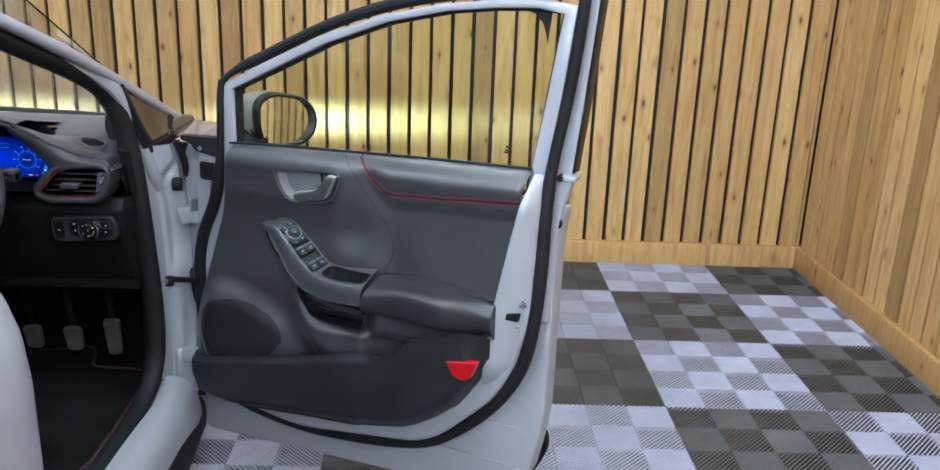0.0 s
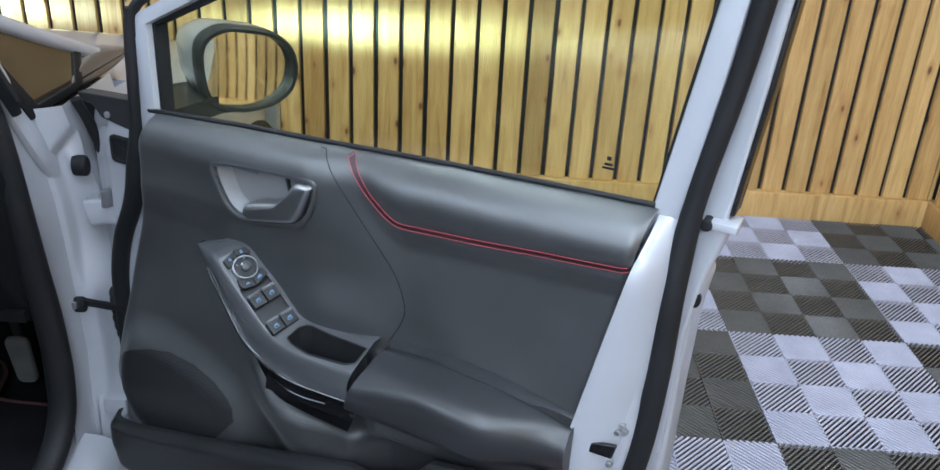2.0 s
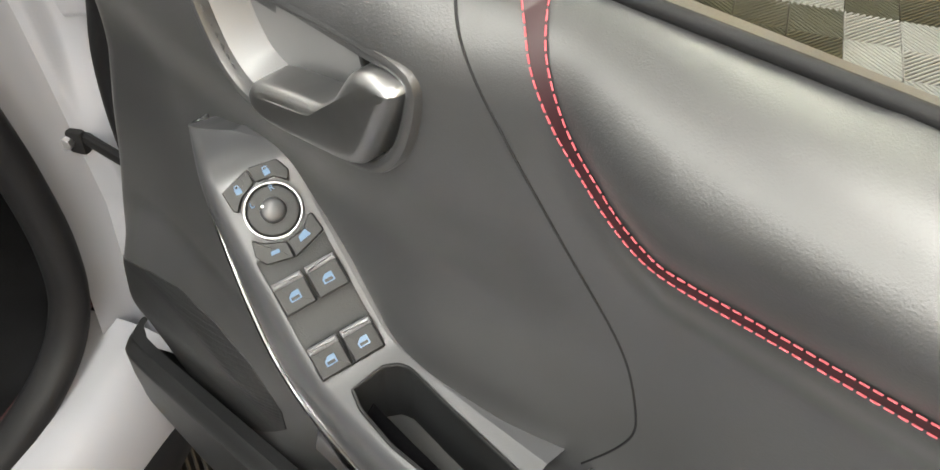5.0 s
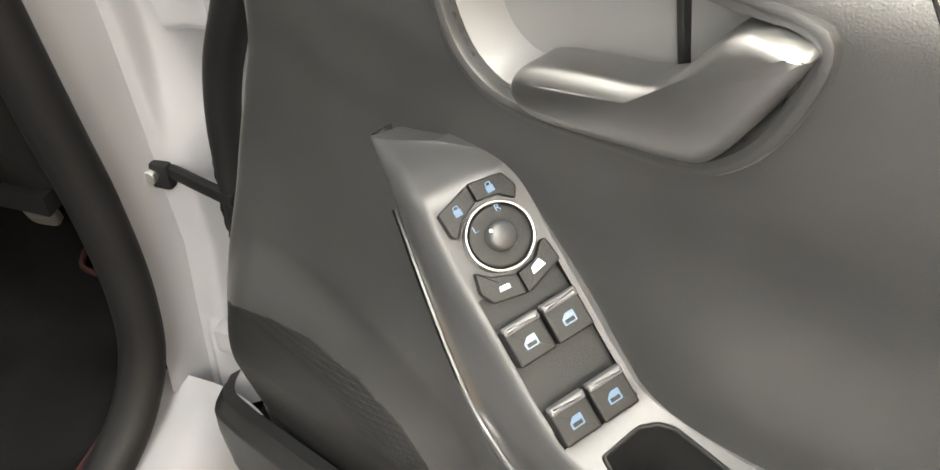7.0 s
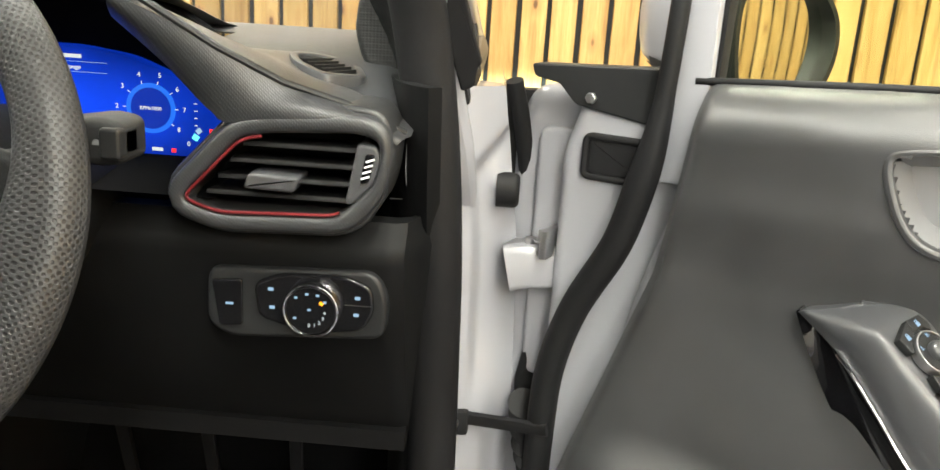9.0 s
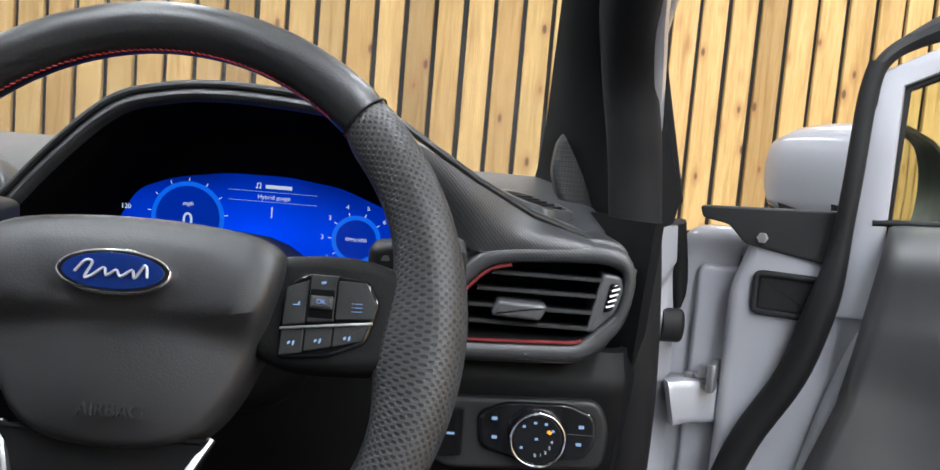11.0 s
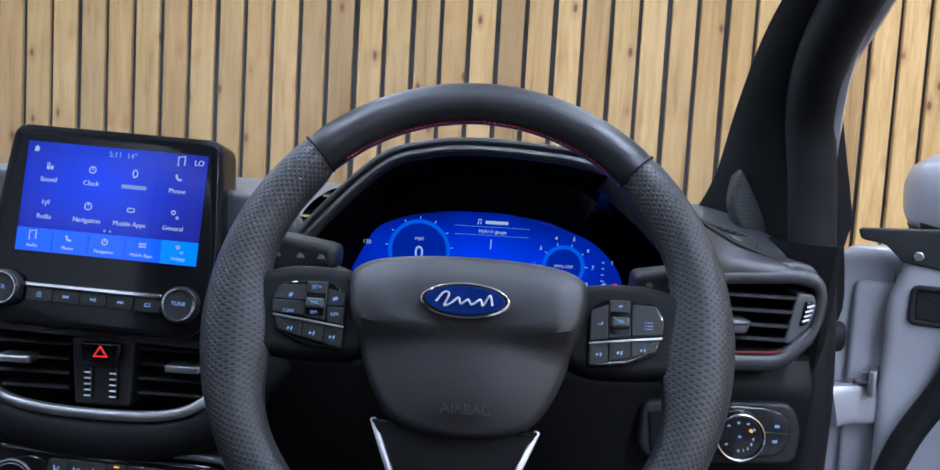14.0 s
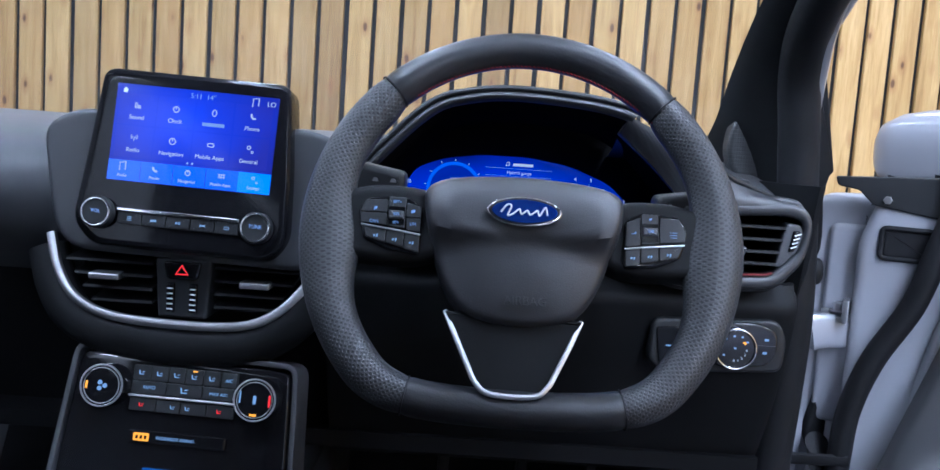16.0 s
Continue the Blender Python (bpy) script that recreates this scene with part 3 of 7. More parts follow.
# black outer rubber of the frame, over the top and down the rear
bm = bmesh.new()
over = spline(dpath([(0.174, 0.010, 1.140), (0.180, 0.008, 1.178), (0.208, -0.008, 1.206), (0.272, -0.022, 1.238), (0.446, -0.022, 1.317), (0.602, -0.022, 1.369), (0.747, -0.022, 1.398), (0.86, -0.022, 1.409), (0.97, -0.022, 1.413)]), 6)
tube(bm, over, 0.013, 10, rb=0.017, up=(0, 1, 0))
for v in bm.verts:
    if v.co.x < 0.24:
        p = min(over, key=lambda q: (q - v.co).length)
        v.co = p.lerp(v.co, 1 - 0.45 * step(0.24, 0.19, v.co.x))
part("frame_seal", bm, RUBBER, front_door, "black rubber weatherstrip")
bm = bmesh.new()
rear = spline(dpath([(1.042, -0.012, 1.41), (1.032, -0.012, 1.30), (1.019, -0.012, 1.20), (1.004, -0.010, 1.11), (0.996, -0.006, 1.04), (0.993, 0.0, 0.97), (0.993, 0.004, 0.86), (0.986, 0.006, 0.74), (0.965, 0.004, 0.63), (0.915, 0.0, 0.535), (0.84, -0.004, 0.45), (0.745, -0.006, 0.378), (0.64, -0.006, 0.345), (0.50, -0.006, 0.325), (0.36, -0.006, 0.318), (0.20, -0.006, 0.335), (0.118, -0.006, 0.375), (0.085, -0.004, 0.46), (0.072, 0.002, 0.56), (0.073, 0.004, 0.67), (0.079, 0.006, 0.735), (0.100, 0.009, 0.803), (0.136, 0.011, 0.875), (0.154, 0.013, 0.94), (0.164, 0.014, 0.996), (0.169, 0.014, 1.07), (0.172, 0.012, 1.145), (0.178, 0.010, 1.180)]), 5)
tube(bm, rear, 0.0150, 14, up=(0, 1, 0))
for v in bm.verts:
    if v.co.x > 0.9 and v.co.z > 1.0:
        p = min(rear, key=lambda q: (q - v.co).length)
        v.co = p.lerp(v.co, 1 - 0.2 * step(1.0, 1.08, v.co.z))
    if v.co.x < 0.26 and v.co.z > 0.93:   # the seal thins out up the front upright
        p = min(rear, key=lambda q: (q - v.co).length)
        v.co = p.lerp(v.co, 1 - 0.42 * step(0.93, 1.03, v.co.z))
part("door_seal", bm, RUBBER, front_door, "thick black rubber door seal")
# rear upright of the frame, outside the seal
bm = bmesh.new()
prism(bm, [(1.000, 1.052), (1.033, 1.052), (1.048, 1.20), (1.066, 1.41), (1.034, 1.41), (1.018, 1.20)], 0.06, 0.028, "xzy", 0.004)
part("rear_upright", bm, PAINT, front_door, "painted rear upright of the window frame")
bm = bmesh.new()
prism(bm, [(1.030, 1.06), (1.039, 1.06), (1.054, 1.20), (1.073, 1.42), (1.060, 1.42), (1.046, 1.20)], 0.065, 0.032, "xzy", 0.003)
part("pillar_cover", bm, GLOSS, front_door, "gloss black pillar cover")
# pressed panels at the foot of the shell
for a0, a1, b0, b1 in ((0.80, 0.965, 0.395, 0.455), (0.74, 0.965, 0.295, 0.355)):
    bm = bmesh.new()
    prism(bm, rect(a0, a1, b0, b1, 0.025, 6), -0.026, -0.033, "xz-y", 0.004)
    part("pressing", bm, PAINT, front_door)
bm = bmesh.new()
prism(bm, rect(0.09, 0.165, 0.315, 0.345, 0.012, 5), -0.026, -0.031, "xz-y", 0.003)
part("pressing", bm, PAINT, front_door)
# lower cladding on the outside
bm = bmesh.new()
prism(bm, rounded([(0.03, 0.20), (0.95, 0.262), (1.0, 0.37), (0.99, 0.42), (0.03, 0.36)], 0.03), 0.11, 0.135, "xzy", 0.01)
part("lower_cladding", bm, RUBBER, front_door, "black plastic lower cladding")
# latch slot, screws, stop pin
bm = bmesh.new()
prism(bm, rounded([(0.931, 0.741), (0.934, 0.756), (0.966, 0.762), (0.962, 0.742)], 0.003), 0.034, 0.040, "xz-y", 0.001)
part("latch_slot", bm, GLOSS, front_door, "black latch slot")
for u, w, z in ((0.966, 0.026, 0.785), (0.962, 0.028, 0.775), (0.970, 0.024, 0.776), (0.958, 0.030, 0.726)):
    bm = bmesh.new()
    prism(bm, circle(u, z, 0.004, 12), w - 0.004, w + 0.003, "xz-y", 0.001)
    part("screw", bm, STEEL, front_door)
bm = bmesh.new()
prism(bm, circle(1.014, 1.050, 0.0075, 16), -0.03, -0.012, "xz-y", 0.003)
part("stop_buffer", bm, RUBBER, front_door)
bm = bmesh.new()
prism(bm, circle(1.015, 0.950, 0.006, 16, 0.010), -0.032, -0.026, "xz-y", 0.001)
part("plug", bm, RUBBER, front_door)
bm = bmesh.new()
box(bm, (1.0, 0.014, 1.046), (1.048, 0.05, 1.056), 0.003)
part("belt_bracket", bm, PAINT, front_door)

# glass
bm = bmesh.new()
prism(bm, [(0.184, 0.955), (0.195, 1.160), (0.293, 1.212), (0.458, 1.288), (0.610, 1.342), (0.751, 1.372), (0.860, 1.384), (0.965, 1.388), (1.008, 1.376), (0.986, 1.22), (0.952, 1.00)], 0.028, 0.024, "xzy")
window_glass = part("window_glass", bm, GLASS_SIDE, front_door, "green-tinted side window, wound up")
window_glass.visible_shadow = False
# black mask in the rear upper corner of the glass
bm = bmesh.new()
prism(bm, [(0.905, 1.384), (0.975, 1.384), (0.967, 1.315), (0.963, 1.335), (0.955, 1.355), (0.94, 1.370)], 0.0225, 0.0205, "xzy")
part("glass_mask", bm, RUBBER, front_door)
# maker's marks etched in the glass, as plain bars
for k, (u, z, wd, ht) in enumerate(((0.892, 1.0905, 0.010, 0.003), (0.892, 1.086, 0.014, 0.0028), (0.892, 1.097, 0.005, 0.0045))):
    bm = bmesh.new()
    box(bm, (u - wd / 2, 0.0225, z), (u + wd / 2, 0.0235, z + ht))
    part("glass_mark", bm, RUBBER, front_door)
# belt rubber
bm = bmesh.new()
tube(bm, spline(dpath([(0.190, 0.008, 1.032), (0.36, 0.007, 1.043), (0.52, 0.006, 1.050), (0.70, 0.001, 1.057), (0.958, -0.004, 1.064)]), 6), 0.0036, 10)
part("belt_rubber", bm, RUBBER, front_door)

# inner panel: one moulded skin, its depth a function of place
LEFT = [(0.36, 0.118), (0.40, 0.094), (0.45, 0.079), (0.55, 0.083), (0.62, 0.102), (0.72, 0.134), (0.86, 0.179), (0.914, 0.188), (1.02, 0.203), (1.05, 0.207)]
RIGHT = [(0.360, 0.40), (0.38, 0.52), (0.395, 0.60), (0.426, 0.729), (0.46, 0.785), (0.503, 0.834), (0.59, 0.889), (0.65, 0.900), (0.768, 0.915), (0.927, 0.941), (1.042, 0.960), (1.09, 0.966)]
BELT = [(0.19, 1.031), (0.36, 1.042), (0.52, 1.049), (0.70, 1.056), (0.97, 1.063)]
FOOT = [(0.13, 0.372), (0.23, 0.357), (0.41, 0.378), (0.58, 0.393), (0.73, 0.424), (0.834, 0.50), (0.90, 0.62)]
LIP = [(0.09, 0.490), (0.155, 0.493), (0.30, 0.527), (0.404, 0.552), (0.603, 0.606), (0.666, 0.612), (0.704, 0.631), (0.74, 0.678), (0.80, 0.690), (0.91, 0.705)]


UNDER = [(0.30, 0.875), (0.315, 0.845), (0.341, 0.793), (0.365, 0.755), (0.397, 0.720), (0.432, 0.690), (0.46, 0.670), (0.512, 0.660), (0.60, 0.664), (0.95, 0.66)]


FOLD = [(0.56, 1.043), (0.584, 1.030), (0.6135, 1.003), (0.634, 0.986), (0.6535, 0.977), (0.703, 0.980), (0.774, 0.985), (0.838, 0.990), (0.899, 0.993), (0.97, 0.998)]


def arm_top(u):
    return lerp_line([(0.55, 0.770), (0.61, 0.790), (0.70, 0.800), (0.80, 0.793), (0.90, 0.770), (0.95, 0.76)], u)


def panel_depth(u, z):
    belt = lerp_line(BELT, u)
    w = 0.052 + 0.006 * step(0.95, 1.02, z) * (1 - step(0.50, 0.57, u)) - 0.010 * step(0.50, 0.60, u)
    # broad rounded top that runs in to the glass
    rise = 1 - min(1.0, max(0.0, (belt - z) / 0.046))
    w -= 0.042 * (1 - math.sqrt(1 - rise * rise))
    # front end curves away towards the hinges
    w -= 0.004 * step(0.34, 0.17, u) * step(0.66, 0.76, z)
    # padded roll above the stitches, hollow below it
    fold = lerp_line(FOLD, u)
    w += 0.011 * math.sin(math.pi * min(1.0, max(0.0, (belt - z) / max(0.004, belt - fold)))) * step(0.575, 0.66, u)
    w -= 0.016 * step(fold - 0.002, fold - 0.045, z) * step(0.575, 0.66, u)
    # armrest bulge along the whole middle
    top, front = arm_top(u), step(0.585, 0.64, u) * (1 - 0.55 * step(0.80, 0.95, u))
    w += 0.040 * front * step(top - 0.01, top - 0.05, z) * step(0.625, 0.665, z)
    # console that carries the switches
    under = lerp_line(UNDER, u) - z
    w += 0.034 * step(-0.004, 0.030, under) * step(0.15, 0.06, under) * step(0.37, 0.49, u) * (1 - front)
    # soft hollow between handle, console and insert
    w -= 0.015 * step(0.940, 0.868, z) * step(0.70, 0.84, z) * (1 - step(0.40, 0.58, u)) * step(0.15, 0.26, u)
    w -= 0.016 * math.exp(-((u - 0.55) / 0.07) ** 2 - ((z - 0.875) / 0.05) ** 2)
    # map pocket hollow
    lip = lerp_line(LIP, u)
    w -= 0.012 * step(lip + 0.09, lip + 0.01, z) * (1 - 0.7 * step(0.55, 0.62, u))
    # loudspeaker swell
    r = math.hypot((u - 0.235) / 0.175, (z - 0.560 - 0.10 * (0.235 - u)) / 0.125)
    w += 0.028 * step(1.22, 0.66, r) * step(0.0, 0.06, u - lerp_line(LEFT, z))
    # roll the rim back
    edge = min(u - lerp_line(LEFT, z), z - lerp_line(FOOT, u))
    w -= 0.020 * (1 - step(-0.004, 0.016, edge)) ** 2
    w -= (0.010 + 0.020 * step(0.75, 0.65, z)) * (1 - step(-0.004, 0.014, lerp_line(RIGHT, z) - u)) ** 2
    return w


def panel_point(s, t):
    z0 = 0.36 + 0.735 * t
    l, r = lerp_line(LEFT, z0), lerp_line(RIGHT, z0)
    u = l + (r - l) * s
    belt = lerp_line(BELT, u)
    over = max(0.0, (z0 - belt) / (1.095 - belt))
    z = max(min(z0, belt), lerp_line(FOOT, u))
    return (u, -panel_depth(u, z) + 0.022 * over, z - 0.006 * over)


BEZEL = [(0.350, 0.995), (0.364, 1.003), (0.463, 1.010), (0.523, 1.011), (0.531, 1.002), (0.521, 0.965), (0.505, 0.945), (0.490, 0.939), (0.467, 0.935), (0.406, 0.926), (0.380, 0.934), (0.364, 0.955)]


def inside(poly, x, y):
    hit = False
    for (xa, ya), (xb, yb) in zip(poly, poly[1:] + poly[:1]):
        if (ya > y) != (yb > y) and x < (xb - xa) * (y - ya) / (yb - ya) + xa:
            hit = not hit
    return hit


bm = bmesh.new()
patch(bm, panel_point, 170, 150)
core = [tuple(p) for p in inset([Vector(p) for p in BEZEL], 0.004)]
bmesh.ops.delete(bm, geom=[f for f in bm.faces if inside(core, f.calc_center_median().x, f.calc_center_median().z)], context="FACES")
part("door_panel", bm, TRIM, front_door, "charcoal soft-touch inner door panel")

# map pocket wall
def pocket_point(s, t):
    u = 0.100 + s * 0.803
    top, foot = lerp_line(LIP, u) + 0.002, lerp_line(FOOT, u) + 0.004
    z = foot + (top - foot) * t
    left = lerp_line(LEFT, z)
    u = max(u, left + 0.004)
    w = 0.100 - 0.050 * (1 - step(0.0, 0.35, t)) ** 2 - 0.012 * step(0.9, 1.0, t) * step(0.66, 0.60, u)
    edge = min(u - left, lerp_line(RIGHT, z) - u)
    w -= 0.055 * (1 - step(-0.002, 0.05, edge)) ** 2
    return (u, -w, z)


bm = bmesh.new()
patch(bm, pocket_point, 110, 40, (0, 0.012, -0.002))
part("map_pocket", bm, TRIM_HARD, front_door, "black plastic map pocket")
# reflector
bm = bmesh.new()
prism(bm, rounded([(0.824, 0.646), (0.900, 0.659), (0.884, 0.619), (0.866, 0.609), (0.842, 0.614)], 0.006), 0.088, 0.103, "xz-y", 0.003)
part("reflector", bm, RED, front_door, "red safety reflector")


# inside handle: bezel, cup, lever
bez = [Vector(p) for p in chaikin(BEZEL, 2)]
bm = bmesh.new()
ring_prism(bm, inset(bez, -0.004), inset(bez, 0.004), 0.030, 0.0572, "xz-y", 0.0035)
handle_bezel = part("handle_bezel", bm, TRIM, front_door)
bm = bmesh.new()
put = mapper("xz-y")
lip_in, deep = inset(bez, 0.003), inset(bez, 0.014)
a = [bm.verts.new(put(p.x, p.y, 0.050)) for p in lip_in]
b = [bm.verts.new(put(p.x, p.y, 0.030 - 0.10 * (p.x - 0.44) * (p.x > 0.44))) for p in deep]
for i in range(len(a)):
    k = (i + 1) % len(a)
    bm.faces.new((a[i], a[k], b[k], b[i]))
bm.faces.new(b)
part("handle_cup", bm, CUP, front_door, "satin grey handle recess")
bm = bmesh.new()
prism(bm, [(0.470, 0.955), (0.4735, 0.955), (0.462, 1.008), (0.458, 1.008)], 0.0245, 0.031, "xz-y", 0.001)
part("cup_crease", bm, TRIM_HARD, front_door)
lever = chaikin([(0.410, 0.942), (0.414, 0.953), (0.425, 0.959), (0.450, 0.965), (0.479, 0.971), (0.488, 0.985), (0.502, 1.006), (0.529, 1.006), (0.526, 0.996), (0.507, 0.954), (0.496, 0.946), (0.470, 0.941), (0.435, 0.934), (0.418, 0.934)], 2)
bm = bmesh.new()
prism(bm, lever, 0.042, 0.0665, "xz-y", 0.007, 4, dome=0.0015)
part("door_lever", bm, LEVER, front_door, "brushed silver door release lever")

# place of the switches: p across, q along, h outward
KNOB = Vector((0.407, -0.060, 0.854))
EA, EL, EN = Vector((0.29, 0.93, 0.23)), Vector((0.751, -0.089, -0.62)), Vector((0.57, -0.36, 0.74))
PACK = Matrix(((EA.x, EL.x, EN.x, KNOB.x), (EA.y, EL.y, EN.y, KNOB.y), (EA.z, EL.z, EN.z, KNOB.z), (0, 0, 0, 1))) @ Matrix.Translation((0.001, 0, 0.0022))
PACK_IN = PACK.inverted()

# switch console: a band from the handle side down to the armrest
NEAR = spline([(0.309, -0.052, 0.862), (0.349, -0.070, 0.838), (0.378, -0.080, 0.809), (0.406, -0.087, 0.776), (0.432, -0.091, 0.750), (0.468, -0.094, 0.732), (0.522, -0.096, 0.723), (0.612, -0.099, 0.728)], 10)
EDGE = spline([(0.324, -0.055, 0.868), (0.366, -0.079, 0.868), (0.396, -0.0860, 0.844), (0.432, -0.0905, 0.814), (0.462, -0.094, 0.789), (0.490, -0.096, 0.775), (0.540, -0.096, 0.768), (0.615, -0.097, 0.772)], 10)
FARE = spline([(0.352, -0.046, 0.877), (0.392, -0.035, 0.879), (0.416, -0.038, 0.858), (0.4515, -0.0425, 0.8285), (0.478, -0.046, 0.807), (0.500, -0.048, 0.795), (0.547, -0.047, 0.792), (0.618, -0.046, 0.796)], 10)
NC = len(NEAR) - 1


def console_point(s, t):
    """Foot of the side, rounded edge, flat top."""
    i = min(NC - 1, int(s * NC))
    f = s * NC - i
    a, e, b = NEAR[i].lerp(NEAR[i + 1], f), EDGE[i].lerp(EDGE[i + 1], f), FARE[i].lerp(FARE[i + 1], f)
    line = chaikin([a, a.lerp(e, 0.55) + Vector((-0.004, -0.003, 0.0)), e, e.lerp(b, 0.22), b], 3, False)
    x = t * (len(line) - 1)
    j = min(len(line) - 2, int(x))
    return line[j].lerp(line[j + 1], x - j)


TRAY = [(0.728, 0.71), (0.732, 0.84), (0.75, 0.89), (0.775, 0.92), (0.87, 0.89), (0.99, 0.855), (0.985, 0.71), (0.957, 0.66), (0.85, 0.64), (0.77, 0.67)]


def in_tray(s, t):
    return inside(TRAY, s, t)


bm = bmesh.new()
patch(bm, console_point, 150, 60)
drop = []
for i, f in enumerate(list(bm.faces)):
    s, t = (i // 60 + 0.5) / 150, (i % 60 + 0.5) / 60
    q = PACK_IN @ f.calc_center_median()
    if in_tray(s, t) or (-0.0252 < q.x < 0.0192 and 0.024 < q.y < 0.1072 and abs(q.z) < 0.008):
        drop.append(f)
bmesh.ops.delete(bm, geom=drop, context="FACES")
# its rim turns down to the panel
patch(bm, lambda s, t: console_point(0, s) + Vector((0.014 * t, 0.050 * t, 0.0)), 12, 3)
patch(bm, lambda s, t: console_point(s, 1) + Vector((0.004 * t, 0.030 * t, 0.004 * t)), 60, 3)
switch_console = part("switch_console", bm, SATIN, front_door, "satin grey switch console")
# pull cup below the console's opening
bm = bmesh.new()
pts = rounded([(*r, 0) for r in TRAY], 0.008, 3)
upper = [bm.verts.new(console_point(p.x, p.y) + Vector((0, -0.0002, 0.0004))) for p in pts]
lower = [bm.verts.new(console_point(p.x, p.y) + Vector((0.0, 0.0, -0.055))) for p in pts]
n = len(pts)
for i in range(n):
    bm.faces.new((upper[i], upper[(i + 1) % n], lower[(i + 1) % n], lower[i]))
bm.faces.new(lower)
part("pull_cup", bm, TRIM_HARD, front_door, "black pull cup")
bm = bmesh.new()
tube(bm, [v for v in [console_point(p.x, p.y) + Vector((0, -0.0005, 0.0005)) for p in pts]], 0.0012, 6, True)
part("cup_rim", bm, TRIM_HARD, front_door)
# gloss flank and bright strips
bm = bmesh.new()
OUTER = spline([(0.307, -0.050, 0.861), (0.320, -0.046, 0.830), (0.341, -0.043, 0.790), (0.364, -0.043, 0.757), (0.394, -0.048, 0.720), (0.432, -0.062, 0.686), (0.475, -0.075, 0.664), (0.600, -0.085, 0.664)], 10)
def flank(s, t):
    i = min(NC - 1, int(s * NC))
    a = NEAR[i].lerp(NEAR[i + 1], s * NC - i)
    b = OUTER[i].lerp(OUTER[i + 1], s * NC - i)
    return a.lerp(b, t) + Vector((0.003, 0.012, 0.003)) * math.sin(math.pi * t)
patch(bm, flank, 60, 10)
part("gloss_flank", bm, GLOSS, front_door, "gloss black flank")
bm = bmesh.new()
tube(bm, [p + Vector((-0.001, -0.0015, 0.0)) for p in NEAR[9:]], 0.0016, 6)
part("bright_strip", bm, CHROME, front_door, "thin chrome strip")
bm = bmesh.new()
tube(bm, spline([(0.462, -0.090, 0.726), (0.480, -0.093, 0.714), (0.500, -0.095, 0.706), (0.530, -0.096, 0.703), (0.572, -0.097, 0.708)], 6), 0.0014, 6)
part("bright_strip", bm, CHROME, front_door, "thin chrome strip")
bm = bmesh.new()
patch(bm, lambda s, t: Vector((0.465 + 0.145 * s, -0.070 - 0.026 * t - 0.004 * math.sin(3 * t), 0.745 - 0.052 * t + 0.02 * (1 - s) ** 2 * (1 - t))), 16, 6)
part("grip_back", bm, GLOSS, front_door, "gloss black grip recess")

# switches, laid out on the console's slope: p across, q along, h outward
TURN_UP = Matrix.Rotation(math.pi, 4, "X")


def on_pack(name, build, material, label=""):
    b = bmesh.new()
    build(b)
    bmesh.ops.transform(b, matrix=PACK, verts=b.verts[:])
    return part(name, b, material, front_door, label)


on_pack("switch_well", lambda b: prism(b, rect(-0.0262, 0.0202, 0.022, 0.1085, 0.002), -0.018, -0.0085), TRIM_HARD, "black recessed switch plate")
on_pack("mirror_dial", lambda b: prism(b, circle(-0.001, 0, 0.0160, 32), -0.004, 0.0032, r=0.0015), TRIM_HARD, "black mirror dial")
on_pack("dial_ring", lambda b: ring_prism(b, circle(-0.001, 0, 0.0178, 40), circle(-0.001, 0, 0.0165, 40), -0.004, 0.0040, r=0.0005), SILVER, "silver ring")
on_pack("dial_knob", lambda b: prism(b, circle(-0.001, 0, 0.0078, 28), 0.002, 0.0098, r=0.003, dome=0.0008), SATIN)
on_pack("dial_dot", lambda b: prism(b, circle(-0.0055, -0.0045, 0.001, 10), 0.009, 0.0097), MARK)
on_pack("unlock_button", lambda b: prism(b, rounded([(-0.022, -0.011), (-0.0225, -0.024), (-0.003, -0.030), (-0.003, -0.0205), (-0.014, -0.0155), (-0.0195, -0.009)], 0.0012), -0.004, 0.0022, r=0.0008), TRIM_HARD)
on_pack("lock_button", lambda b: prism(b, rounded([(-0.0023, -0.0305), (0.0155, -0.0275), (0.019, -0.018), (0.0155, -0.0125), (0.009, -0.0185), (-0.0023, -0.0205)], 0.0012), -0.004, 0.0022, r=0.0008), TRIM_HARD)
on_pack("fold_button", lambda b: prism(b, rounded([(-0.021, 0.0095), (-0.0145, 0.0155), (-0.003, 0.0205), (-0.003, 0.0315), (-0.020, 0.0275), (-0.0235, 0.020)], 0.0012), -0.004, 0.0022, r=0.0008), TRIM_HARD)
on_pack("child_lock_button", lambda b: prism(b, rounded([(-0.0023, 0.0205), (0.009, 0.0185), (0.0155, 0.012), (0.0185, 0.012), (0.020, 0.025), (-0.0023, 0.0318)], 0.0012), -0.004, 0.0022, r=0.0008), TRIM_HARD)
